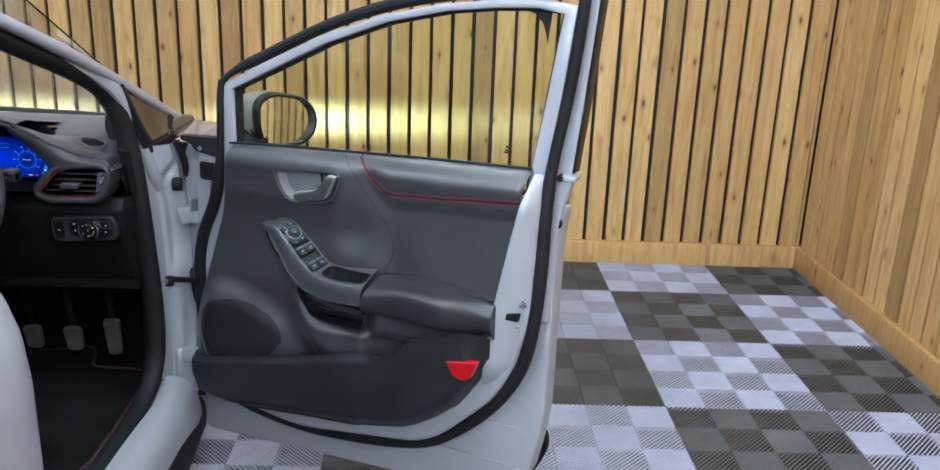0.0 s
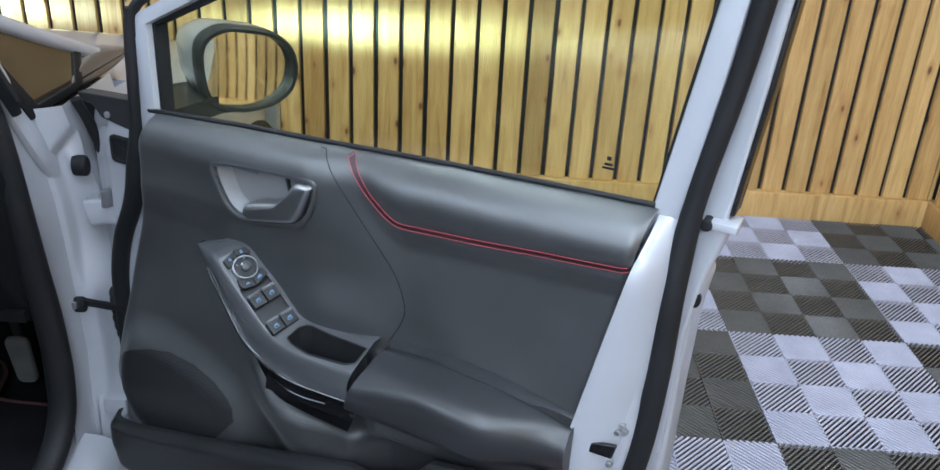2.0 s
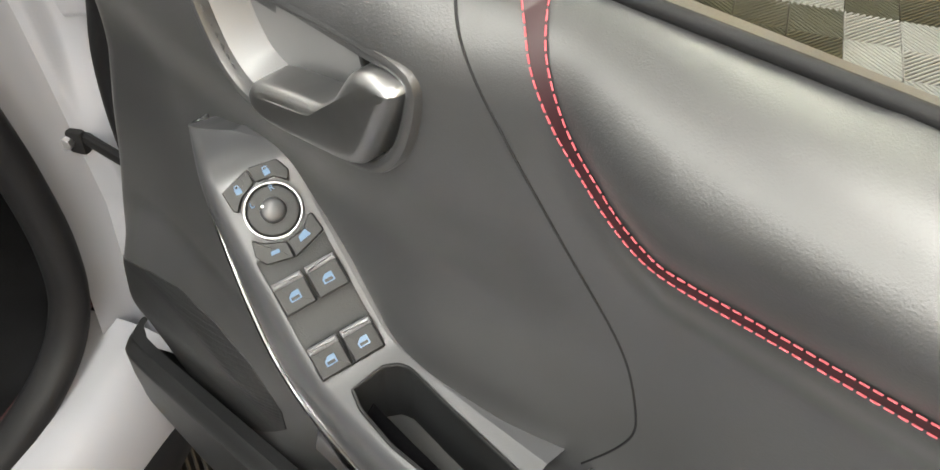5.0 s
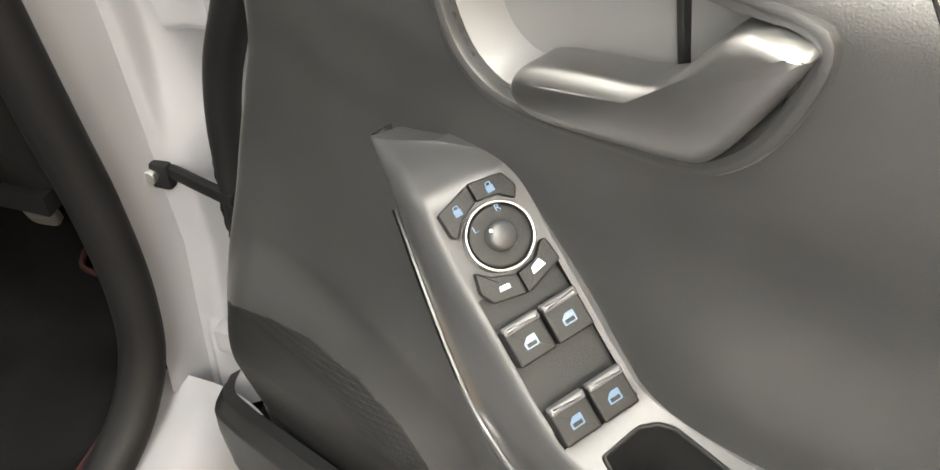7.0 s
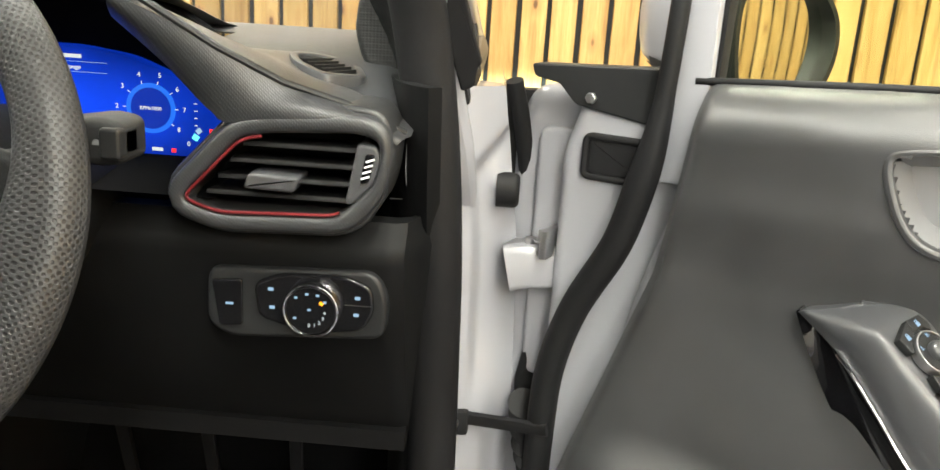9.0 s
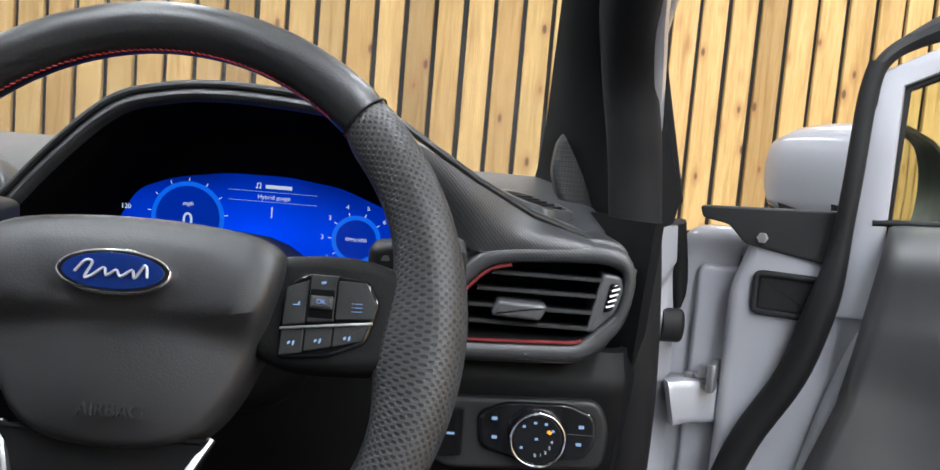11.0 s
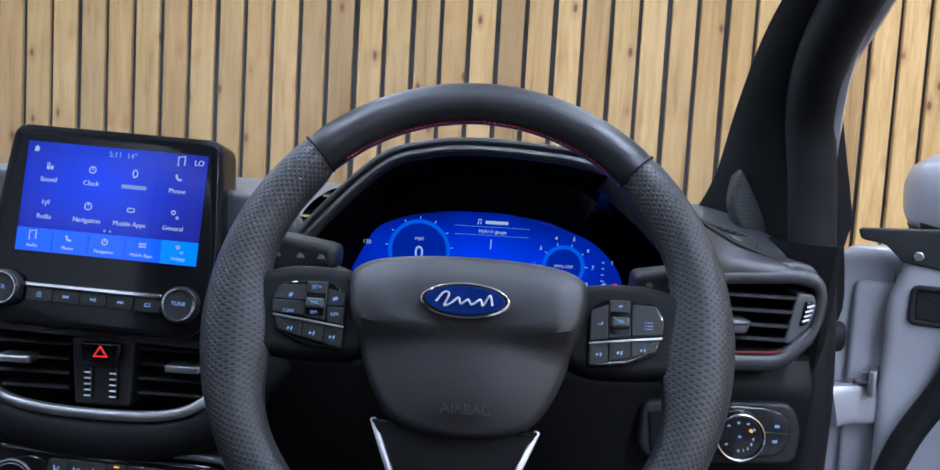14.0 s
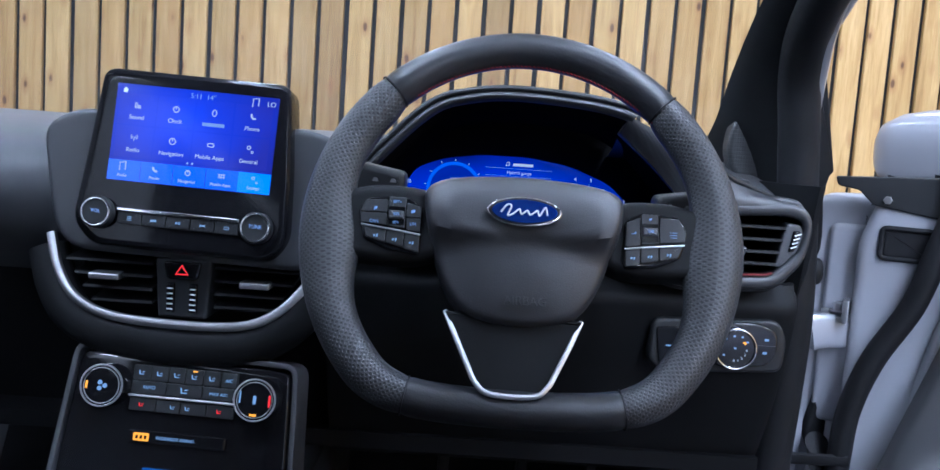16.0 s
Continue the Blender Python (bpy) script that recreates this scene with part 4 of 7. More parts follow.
for q0 in (0.042, 0.087):
    for p0 in (-0.0245, -0.0022):
        def rocker(b, p0=p0, q0=q0):
            prism(b, rect(p0, p0 + 0.0205, q0, q0 + 0.0195, 0.0012), -0.009, 0.0038, r=0.0012)
        def rocker_lip(b, p0=p0, q0=q0):
            prism(b, rect(p0 + 0.0004, p0 + 0.0201, q0 - 0.0022, q0 + 0.0022, 0.001), 0.0, 0.0066, r=0.0016)
        def pane_mark(b, p0=p0, q0=q0):
            prism(b, rounded([(p0 + 0.0065, q0 + 0.0132), (p0 + 0.0065, q0 + 0.0098), (p0 + 0.0095, q0 + 0.0072), (p0 + 0.0138, q0 + 0.0072), (p0 + 0.0138, q0 + 0.0132)], 0.0006), 0.0036, 0.0041)
        def pane_bar(b, p0=p0, q0=q0):
            prism(b, rect(p0 + 0.0076, p0 + 0.0128, q0 + 0.0104, q0 + 0.0124), 0.0040, 0.0044)
        on_pack("window_switch", rocker, TRIM_HARD, "black window switch")
        on_pack("switch_lip", rocker_lip, LIP_GREY, "satin grey lip")
        on_pack("window_mark", pane_mark, LIT_BLUE)
        on_pack("window_mark_bar", pane_bar, TRIM_HARD)
for p0, q0 in ((-0.0135, -0.0205), (0.0065, -0.0232)):
    on_pack("lock_mark", lambda b, p0=p0, q0=q0: prism(b, rect(p0 - 0.002, p0 + 0.002, q0 - 0.0012, q0 + 0.0022), 0.0020, 0.0026), LIT_BLUE)
    on_pack("lock_mark_bow", lambda b, p0=p0, q0=q0: ring_prism(b, rect(p0 - 0.0015, p0 + 0.0015, q0 - 0.0034, q0 - 0.001, 0.001), inset(rect(p0 - 0.0015, p0 + 0.0015, q0 - 0.0034, q0 - 0.001, 0.001), 0.0005), 0.0020, 0.0026), LIT_BLUE)
on_pack("fold_mark", lambda b: prism(b, rounded([(-0.015, 0.024), (-0.014, 0.0215), (-0.009, 0.022), (-0.009, 0.0245)], 0.0005), 0.0020, 0.0026), LIT_BLUE)
on_pack("pane_lock_mark", lambda b: prism(b, rounded([(0.004, 0.025), (0.0045, 0.0215), (0.010, 0.019), (0.012, 0.0235)], 0.0005), 0.0020, 0.0026), LIT_BLUE)
for text, p0, q0 in (("L", -0.0105, -0.0085), ("R", 0.0045, -0.0128)):
    words(text, 0.0052, LIT_BLUE, front_door, PACK @ Matrix.Translation((p0, q0, 0.0034)) @ TURN_UP @ Matrix.Scale(-1, 4, (0, 0, 1)), "dial_letter")

# armrest pad
def arm_point(s, t):
    u = 0.622 + 0.290 * s
    fade = 1 - 0.72 * step(0.60, 1.0, s)
    top = lerp_line([(0.62, 0.794), (0.70, 0.803), (0.80, 0.797), (0.87, 0.785), (0.94, 0.768)], u)
    shoulder = lerp_line([(0.62, 0.765), (0.72, 0.785), (0.82, 0.780), (0.94, 0.752)], u)
    low = lerp_line([(0.62, 0.716), (0.77, 0.716), (0.94, 0.706)], u)
    w_out = 0.054 + 0.064 * fade
    line = chaikin([(0.046, top - 0.004, 0), (0.056, top + 0.001, 0), (w_out - 0.008, shoulder + 0.008, 0), (w_out + 0.004, shoulder - 0.012, 0), (w_out - 0.004, low + 0.010, 0), (w_out - 0.022, low - 0.004, 0), (0.055, low - 0.012, 0)], 3, False)
    x = t * (len(line) - 1)
    i = min(len(line) - 2, int(x))
    p = line[i].lerp(line[i + 1], x - i)
    lean = -0.020 * (1 - step(0, 0.16, s)) * (p.y - 0.80) / 0.08
    return Vector((u + 0.016 * (p.y - 0.75) / 0.05 * (1 - s) + lean * 0, -p.x, p.y))


bm = bmesh.new()
patch(bm, arm_point, 40, 34, (0, 0.03, 0))
part("armrest", bm, SKIN, front_door, "padded black armrest")

# loudspeaker grille
def grille_point(s, t):
    u0 = 0.128 + 0.240 * s
    hi = lerp_line([(0.128, 0.612), (0.145, 0.630), (0.168, 0.645), (0.21, 0.660), (0.25, 0.666), (0.296, 0.658), (0.335, 0.640), (0.358, 0.620), (0.368, 0.600)], u0)
    lo = lerp_line([(0.128, 0.465), (0.2, 0.466), (0.276, 0.483), (0.33, 0.530), (0.368, 0.575)], u0)
    z = lo + (hi - lo) * t
    edge = min(s, 1 - s, t, 1 - t)
    return Vector((u0, -(panel_depth(u0, z) + 0.001 - 0.004 * step(0.0, 0.06, edge) * 0), z))


bm = bmesh.new()
patch(bm, grille_point, 30, 24, (0, 0.02, 0))
part("speaker_grille", bm, GRILLE, front_door, "black ribbed loudspeaker grille")

# upper insert: seam, and a double row of red stitches with a red band between
def on_panel(u, z, lift):
    return Vector((u, -(panel_depth(u, min(z, lerp_line(BELT, u) - 0.002)) + lift), z))


seam = spline([(0.520, 1.0488, 0), (0.527, 1.0475, 0), (0.534, 1.042, 0), (0.545, 1.030, 0), (0.564, 1.007, 0), (0.592, 0.968, 0), (0.617, 0.928, 0), (0.638, 0.892, 0), (0.649, 0.862, 0), (0.652, 0.842, 0), (0.645, 0.820, 0), (0.630, 0.792, 0)], 10)
bm = bmesh.new()
tube(bm, [on_panel(p.x, p.y, 0.0001) for p in seam], 0.0007, 6)
part("insert_seam", bm, RUBBER, front_door)
bend = spline([(0.5625, 1.0485, 0), (0.5715, 1.042, 0), (0.585, 1.028, 0), (0.611, 1.003, 0), (0.632, 0.986, 0), (0.654, 0.978, 0), (0.703, 0.9805, 0), (0.774, 0.985, 0), (0.838, 0.991, 0), (0.899, 0.9955, 0), (0.952, 1.000, 0)], 14)
bm = bmesh.new()
rows = ([], [])
for i, p in enumerate(bend):
    t = (bend[min(i + 1, len(bend) - 1)] - bend[max(i - 1, 0)]).normalized()
    side = Vector((-t.y, t.x, 0))
    for row, d in zip(rows, (0.0034, -0.0034)):
        row.append(p + side * d)
band = [[bm.verts.new(on_panel(p.x, p.y, 0.0012)) for p in row] for row in rows]
for i in range(len(bend) - 1):
    bm.faces.new((band[0][i], band[0][i + 1], band[1][i + 1], band[1][i]))
part("red_band", bm, BAND_RED, front_door, "dark red piping between the stitches")
for row in rows:
    bm = bmesh.new()
    total, k, length = 0.0, 0, [0.0]
    for a, b in zip(row, row[1:]):
        length.append(length[-1] + (b - a).length)
    at = 0.0
    while at < length[-1] - 0.005:
        ends = []
        for d in (at, at + 0.0034):
            x = float(np.interp(d, length, [p.x for p in row]))
            z = float(np.interp(d, length, [p.y for p in row]))
            ends.append(on_panel(x, z, 0.0018))
        tube(bm, ends, 0.00045, 5)
        at += 0.0047
    tagged(part("stitching", bm, THREAD, front_door, "row of pale red stitches"), kind="stuff")

# front end of the door: belt cover plate, blanking plug, hinge bracket, check strap, wiring boot
bm = bmesh.new()
prism(bm, rounded([(0.030, 1.032), (0.034, 1.020), (0.060, 1.016), (0.078, 0.998), (0.165, 0.985), (0.178, 1.030), (0.178, 1.040)], 0.004), -0.02, 0.004, "xz-y", 0.002)
part("belt_plate", bm, TRIM_HARD, front_door, "black plate at the mirror foot")
bm = bmesh.new()
prism(bm, circle(0.094, 1.006, 0.0055, 6), 0.0, 0.008, "xz-y", 0.001)
part("plate_screw", bm, STEEL, front_door)
plug = rect(0.089, 0.155, 0.929, 0.974, 0.010, 5)
bm = bmesh.new()
ring_prism(bm, plug, inset(plug, 0.0065), -0.006, 0.0055, "xz-y", 0.003)
part("blanking_plug", bm, RUBBER, front_door, "black rubber blanking plug")
bm = bmesh.new()
prism(bm, inset(plug, 0.005), -0.006, 0.0022, "xz-y", 0.003)
part("plug_centre", bm, RUBBER, front_door)
bm = bmesh.new()
box(bm, (0.012, 0.000, 0.842), (0.062, 0.030, 0.848), 0.002)
box(bm, (0.056, -0.010, 0.842), (0.064, 0.030, 0.872), 0.002)
part("hinge_bracket", bm, STEEL, front_door, "bare steel hinge bracket")
for u, z in ((0.036, 0.856), (0.050, 0.866)):
    bm = bmesh.new()
    prism(bm, circle(u, 0.012, 0.006, 6), z - 0.010, z, "xyz", 0.001)
    prism(bm, circle(u, 0.012, 0.009, 16), z - 0.012, z - 0.010, "xyz")
    part("hinge_bolt", bm, STEEL, front_door)

# mirror on the door
MC, MA, MN = Vector((0.222, 0.188, 1.068)), Vector((0.456, 0.89, 0)), Vector((0.89, -0.456, 0))
MIRROR_SHAPE = spline([Vector(p) for p in ((-0.094, 0.004, 0), (-0.087, 0.048, 0), (-0.052, 0.067, 0), (-0.008, 0.062, 0), (0.037, 0.050, 0), (0.067, 0.022, 0), (0.075, -0.012, 0), (0.064, -0.047, 0), (0.036, -0.068, 0), (0.002, -0.075, 0), (-0.034, -0.073, 0), (-0.080, -0.056, 0))], 4, True)


def mirror_ring(a, b, push, lift=0.0, shift=0.0):
    """The mirror's outline, scaled by a and b, at a depth along its facing."""
    mid = Vector((-0.010, -0.003, 0))
    out = []
    for p in reversed(MIRROR_SHAPE):
        q = p - mid
        out.append(MC + MA * (mid.x + q.x * a / 0.0945 + shift) + MN * push + Vector((0, 0, mid.y + q.y * b / 0.0755 + lift)))
    return out


def loft(b, rings, cap0=True, cap1=True):
    loops = [[b.verts.new(p) for p in r] for r in rings]
    n = len(rings[0])
    for lo, hi in zip(loops, loops[1:]):
        for i in range(n):
            b.faces.new((lo[i], lo[(i + 1) % n], hi[(i + 1) % n], hi[i]))
    if cap0:
        b.faces.new(loops[0][::-1])
    if cap1:
        b.faces.new(loops[-1])


HOUSING = [(0.090, 0.072, -0.013, 0, 0), (0.094, 0.075, -0.015, 0, 0), (0.094, 0.073, -0.035, 0.002, -0.001), (0.090, 0.068, -0.070, 0.004, -0.004), (0.082, 0.060, -0.104, 0.006, -0.008), (0.068, 0.048, -0.128, 0.006, -0.012), (0.046, 0.032, -0.140, 0.005, -0.016), (0.018, 0.013, -0.144, 0.004, -0.018)]
bm = bmesh.new()
loft(bm, [mirror_ring(*r) for r in HOUSING])
door_mirror = part("door_mirror", bm, PAINT, front_door, "pale grey door mirror housing")
bm = bmesh.new()
loft(bm, [mirror_ring(0.0945, 0.0755, -0.016), mirror_ring(0.0950, 0.0760, 0.006), mirror_ring(0.091, 0.072, 0.014), mirror_ring(0.0845, 0.0660, 0.0135), mirror_ring(0.0820, 0.0640, -0.007)], False, False)
part("mirror_rim", bm, TRIM_HARD, front_door, "black mirror rim")
# black lower third of the housing
bm = bmesh.new()
loft(bm, [mirror_ring(a + 0.0018, b + 0.0018, push - 0.001, lift, shift) for a, b, push, lift, shift in HOUSING[1:]])
bmesh.ops.delete(bm, geom=[f for f in bm.faces if f.calc_center_median().z > MC.z - 0.034], context="FACES")
part("mirror_under", bm, TRIM_HARD, door_mirror, "black underside of the housing")
# slightly bulging glass
bm = bmesh.new()
loft(bm, [mirror_ring(0.083 * k, 0.0655 * k, 0.0045) for k in (1.0, 0.9, 0.78, 0.64, 0.48, 0.32, 0.16, 0.03)], False, True)
for v in bm.verts:
    off = v.co - MC
    across = off.dot(MA)
    v.co -= MN * (0.09 * across + (across ** 2 + off.z ** 2) / 3.2)
part("mirror_glass", bm, MIRROR, front_door, "mirror glass")
bm = bmesh.new()
loft(bm, [mirror_ring(0.090, 0.020, -0.03, -0.062, -0.03), mirror_ring(0.088, 0.018, -0.09, -0.055, -0.04)])
bmesh.ops.create_cube(bm, size=1.0, matrix=Matrix.Translation((0.155, 0.085, 1.010)) @ Matrix.Diagonal((0.09, 0.13, 0.030, 1)))
part("mirror_foot", bm, TRIM_HARD, front_door, "black mirror foot")


# ---- body round the opening ----
def rail(line, section, material, name, label="", parent=None, up=(1, 0, 0), per=6, scale=None):
    b = bmesh.new()
    sweep(b, spline(line, per), section, up=up, scale=scale)
    return part(name, b, material, parent or car, label)


def blob(ra, rb, n=16, power=1.0):
    out = []
    for k in range(n):
        c, s = math.cos(2 * math.pi * k / n), math.sin(2 * math.pi * k / n)
        out.append((math.copysign(abs(c) ** power, c) * ra, math.copysign(abs(s) ** power, s) * rb))
    return out


# hinge pillar: a soft painted face between the cabin seal and the door gap
def pillar_face(s, t):
    z = 0.32 + 0.690 * t
    x0 = lerp_line([(0.3, -0.640), (0.85, -0.640), (1.0, -0.652), (1.06, -0.66)], z)
    x1 = lerp_line([(0.3, -0.572), (0.70, -0.570), (0.86, -0.578), (1.06, -0.604)], z)
    x = x0 + (x1 - x0) * s
    swell = 0.010 * math.sin(9 * z) * s
    y = lerp_line([(0.3, 2.115), (0.55, 2.135), (0.8, 2.112), (1.06, 2.078)], z) + 0.058 * step(-0.03, 0.17, s) + 0.028 * s ** 2 + swell
    # plate above a slanting step, hollow round the hinge, low step at the foot
    crease = 0.905 + 0.065 * s
    y += 0.016 * step(crease + 0.004, crease - 0.008, z) * step(0.30, 0.44, s) * step(0.66, 0.78, z)
    y += 0.012 * step(0.55, 0.80, s) * step(0.70, 0.60, z) * step(0.44, 0.50, z)
    y -= 0.014 * math.exp(-((s - 0.85) / 0.22) ** 2 - ((z - 0.905) / 0.028) ** 2)
    y -= 0.010 * step(0.455, 0.440, z) * step(0.25, 0.40, s)
    return Vector((x, y, z))


bm = bmesh.new()
patch(bm, pillar_face, 36, 110)
patch(bm, lambda s, t: pillar_face(1, t) + Vector((-0.010 * s, 0.20 * s, 0.0)), 8, 110)
body_side = part("hinge_pillar", bm, PAINT, car, "painted hinge pillar")
# sill
bm = bmesh.new()
section = chaikin([(0.0, 0.05), (0.055, 0.045), (0.085, 0.0), (0.090, -0.10), (0.04, -0.14), (-0.06, -0.12), (-0.06, 0.05)], 2)
sweep(bm, [(-0.645, 2.16, 0.345), (-0.645, 2.05, 0.322), (-0.645, 1.9, 0.318), (-0.645, 1.2, 0.318), (-0.645, 0.2, 0.318)], [(-p.x, p.y) for p in section], up=(0, 0, 1))
part("sill", bm, PAINT, car, "painted door sill")
bm = bmesh.new()
sweep(bm, [(-0.600, 2.24, 0.235), (-0.575, 1.9, 0.225), (-0.575, 0.2, 0.225)], blob(0.035, 0.055, 12, 0.6), up=(0, 0, 1))
part("sill_cladding", bm, RUBBER, car, "black plastic sill cladding")

# screen pillar outside, division strut, quarter window
rail([(-0.645, 2.405, 1.035), (-0.647, 2.37, 1.049), (-0.655, 2.20, 1.116), (-0.676, 2.00, 1.202), (-0.706, 1.75, 1.300), (-0.748, 1.50, 1.390), (-0.80, 1.1, 1.50)], blob(0.013, 0.013, 14, 0.8), PAINT, "screen_pillar", "painted windscreen pillar")
rail([(-0.706, 1.86, 1.262), (-0.686, 1.975, 1.205), (-0.668, 2.045, 1.155), (-0.654, 2.095, 1.085), (-0.645, 2.125, 1.01), (-0.634, 2.150, 0.95), (-0.630, 2.18, 0.90), (-0.630, 2.22, 0.85)], blob(0.020, 0.011, 12, 0.8), PAINT, "division_strut", "painted strut beside the quarter window")
bm = bmesh.new()
prism(bm, [(2.03, 1.182), (2.335, 1.062), (2.30, 1.006), (2.15, 1.000)], -0.644, -0.632, "yzx", 0.002)
for v in bm.verts:
    v.co.x -= 0.22 * max(0.0, v.co.z - 1.02)
quarter = part("quarter_window", bm, SMOKED, car, "dark fixed quarter window, a brown reflection in its colour")
bm = bmesh.new()
ring_prism(bm, [(2.015, 1.192), (2.345, 1.064), (2.315, 1.002), (2.14, 0.994)], [(2.06, 1.160), (2.318, 1.060), (2.292, 1.014), (2.165, 1.012)], -0.642, -0.629, "yzx", 0.002)
for v in bm.verts:
    v.co.x -= 0.22 * max(0.0, v.co.z - 1.02)
part("quarter_frame", bm, RUBBER, car, "black quarter window frame")
# rubber flap behind the quarter window
bm = bmesh.new()
prism(bm, rounded([(-0.672, 1.178), (-0.657, 1.172), (-0.617, 1.037), (-0.621, 1.033), (-0.623, 1.016), (-0.634, 1.011), (-0.668, 1.120)], 0.003), -2.062, -2.052, "xz-y", 0.002)
for v in bm.verts:
    v.co.y += 0.26 * (1.178 - v.co.z)
part("quarter_flap", bm, RUBBER, car, "black rubber flap behind the quarter window")
# rounded foot of the pillar, beside the wing
# grey plastic; the brown is the wall's warm light put into the colour
FOOT = plastic("warm_lit_grey_plastic", (0.12, 0.098, 0.078), 0.5, 0.2, 500, 0.2)
bm = bmesh.new()
foot = spline([Vector((2.28, 1.008, 0)), Vector((2.315, 1.034, 0)), Vector((2.385, 1.046, 0)), Vector((2.46, 1.036, 0)), Vector((2.510, 1.026, 0)), Vector((2.518, 1.010, 0)), Vector((2.47, 1.000, 0)), Vector((2.37, 0.996, 0))], 4, True)
prism(bm, foot, -0.668, -0.632, "yzx", 0.007)
part("pillar_foot", bm, FOOT, car, "grey plastic foot of the screen pillar, warm wall light in its colour")

# cabin seal round the opening
rail([(-0.815, 1.05, 1.50), (-0.772, 1.50, 1.368), (-0.733, 1.75, 1.277), (-0.708, 1.955, 1.200), (-0.688, 2.040, 1.148), (-0.672, 2.068, 1.085), (-0.662, 2.080, 1.02), (-0.654, 2.084, 0.95), (-0.648, 2.088, 0.86), (-0.646, 2.100, 0.76), (-0.645, 2.115, 0.65), (-0.645, 2.120, 0.54), (-0.648, 2.105, 0.455), (-0.655, 2.055, 0.395), (-0.662, 1.96, 0.365), (-0.665, 1.80, 0.358), (-0.665, 1.2, 0.358)], blob(0.019, 0.024, 16), RUBBER, "cabin_seal", "thick black rubber door opening seal", up=(1, 0, 0), per=8)
# inner pillar trim
E1 = spline([(-0.735, 2.33, 1.020), (-0.740, 2.19, 1.080), (-0.746, 2.10, 1.148), (-0.754, 2.00, 1.205), (-0.764, 1.88, 1.243), (-0.776, 1.70, 1.297), (-0.83, 1.15, 1.48)], 8)
E2 = spline([(-0.668, 2.085, 0.99), (-0.676, 2.066, 1.080), (-0.688, 2.036, 1.145), (-0.702, 1.952, 1.198), (-0.711, 1.86, 1.236), (-0.723, 1.745, 1.275), (-0.82, 1.05, 1.498)], 8)
bm = bmesh.new()
def pillar_trim(s, t):
    x = s * (len(E1) - 1)
    i = min(len(E1) - 2, int(x))
    a, b = E1[i].lerp(E1[i + 1], x - i), E2[i].lerp(E2[i + 1], x - i)
    return a.lerp(b, t) + Vector((-0.010 * math.sin(math.pi * t), -0.008 * math.sin(math.pi * t), 0))
patch(bm, pillar_trim, 40, 12, (0.012, 0.004, 0.0))
part("pillar_trim", bm, LOWER, car, "black inner pillar trim")
# tweeter grille in the pillar's foot
bm = bmesh.new()
prism(bm, rounded([(-0.735, 1.055), (-0.732, 1.082), (-0.722, 1.106), (-0.690, 1.106), (-0.684, 1.020), (-0.716, 1.016), (-0.728, 1.030)], 0.009, 6), -2.150, -2.126, "xz-y", 0.006, 4)
part("tweeter_grille", bm, GRILLE, car, "ribbed black tweeter grille")
# kick trim below the dashboard, inside the seal
def kick(s, t):
    z = 0.40 + 0.62 * t
    y = lerp_line([(0.38, 2.05), (0.46, 2.10), (0.6, 2.11), (0.85, 2.075), (1.02, 2.03)], z)
    return Vector((-0.655 - 0.07 * s, y + 0.04 * s + 0.25 * s ** 3, z))
bm = bmesh.new()
patch(bm, kick, 10, 24, (0.01, 0.01, 0))
part("kick_panel", bm, LOWER, car, "black kick panel")
# footwell
bm = bmesh.new()
patch(bm, lambda s, t: Vector((-1.85 + 1.19 * s, 0.2 + 2.55 * t, 0.30 + 0.40 * step(0.87, 1.0, t) ** 1.2)), 8, 40, (0, 0, -0.03))
part("cabin_floor", bm, CARPET, car, "black carpet of the footwell")
bm = bmesh.new()
patch(bm, lambda s, t: Vector((-1.86 + 1.20 * s, 2.74, 0.30 + 0.58 * t)), 4, 4, (0, 0.03, 0))
part("bulkhead", bm, CARPET, car, "black bulkhead lining")
bm = bmesh.new()
patch(bm, lambda s, t: Vector((-1.22 - 0.01 * s, 1.2 + 1.5 * s, 0.30 + 0.24 * t)), 6, 6, (-0.25, 0, 0))
part("tunnel_side", bm, TRIM_HARD, car, "black side of the centre console")
# pedals: arm and ribbed pad
for x, y, z, wd, ht, tilt in ((-1.062, 2.335, 0.415, 0.052, 0.080, 18), (-0.948, 2.330, 0.415, 0.052, 0.084, 18), (-0.840, 2.335, 0.420, 0.046, 0.122, 12)):
    bm = bmesh.new()
    prism(bm, rounded([(-wd / 2, ht / 2), (wd / 2, ht / 2), (wd / 2 * 0.78, -ht / 2), (-wd / 2 * 0.9, -ht / 2)], 0.016, 6), 0.0, 0.012, "xz-y", 0.005)
    pad = part("pedal", bm, PEDAL, car, "grey rubber pedal pad on a steel arm", at=pose(x, y, z, tilt, 0, 6))
    bm = bmesh.new()
    box(bm, (-0.008, 0.002, 0.0), (0.008, 0.014, ht / 2 + 0.16), 0.003)
    part("pedal_arm", bm, RUBBER, pad, "black steel pedal arm")
    for k in range(4):
        bm = bmesh.new()
        zz = -ht * 0.3 + ht * 0.2 * k
        box(bm, (-wd * 0.34, -0.0128, zz), (wd * 0.34, -0.011, zz + 0.004), 0.0007, 1)
        part("tread_rib", bm, PEDAL, pad)
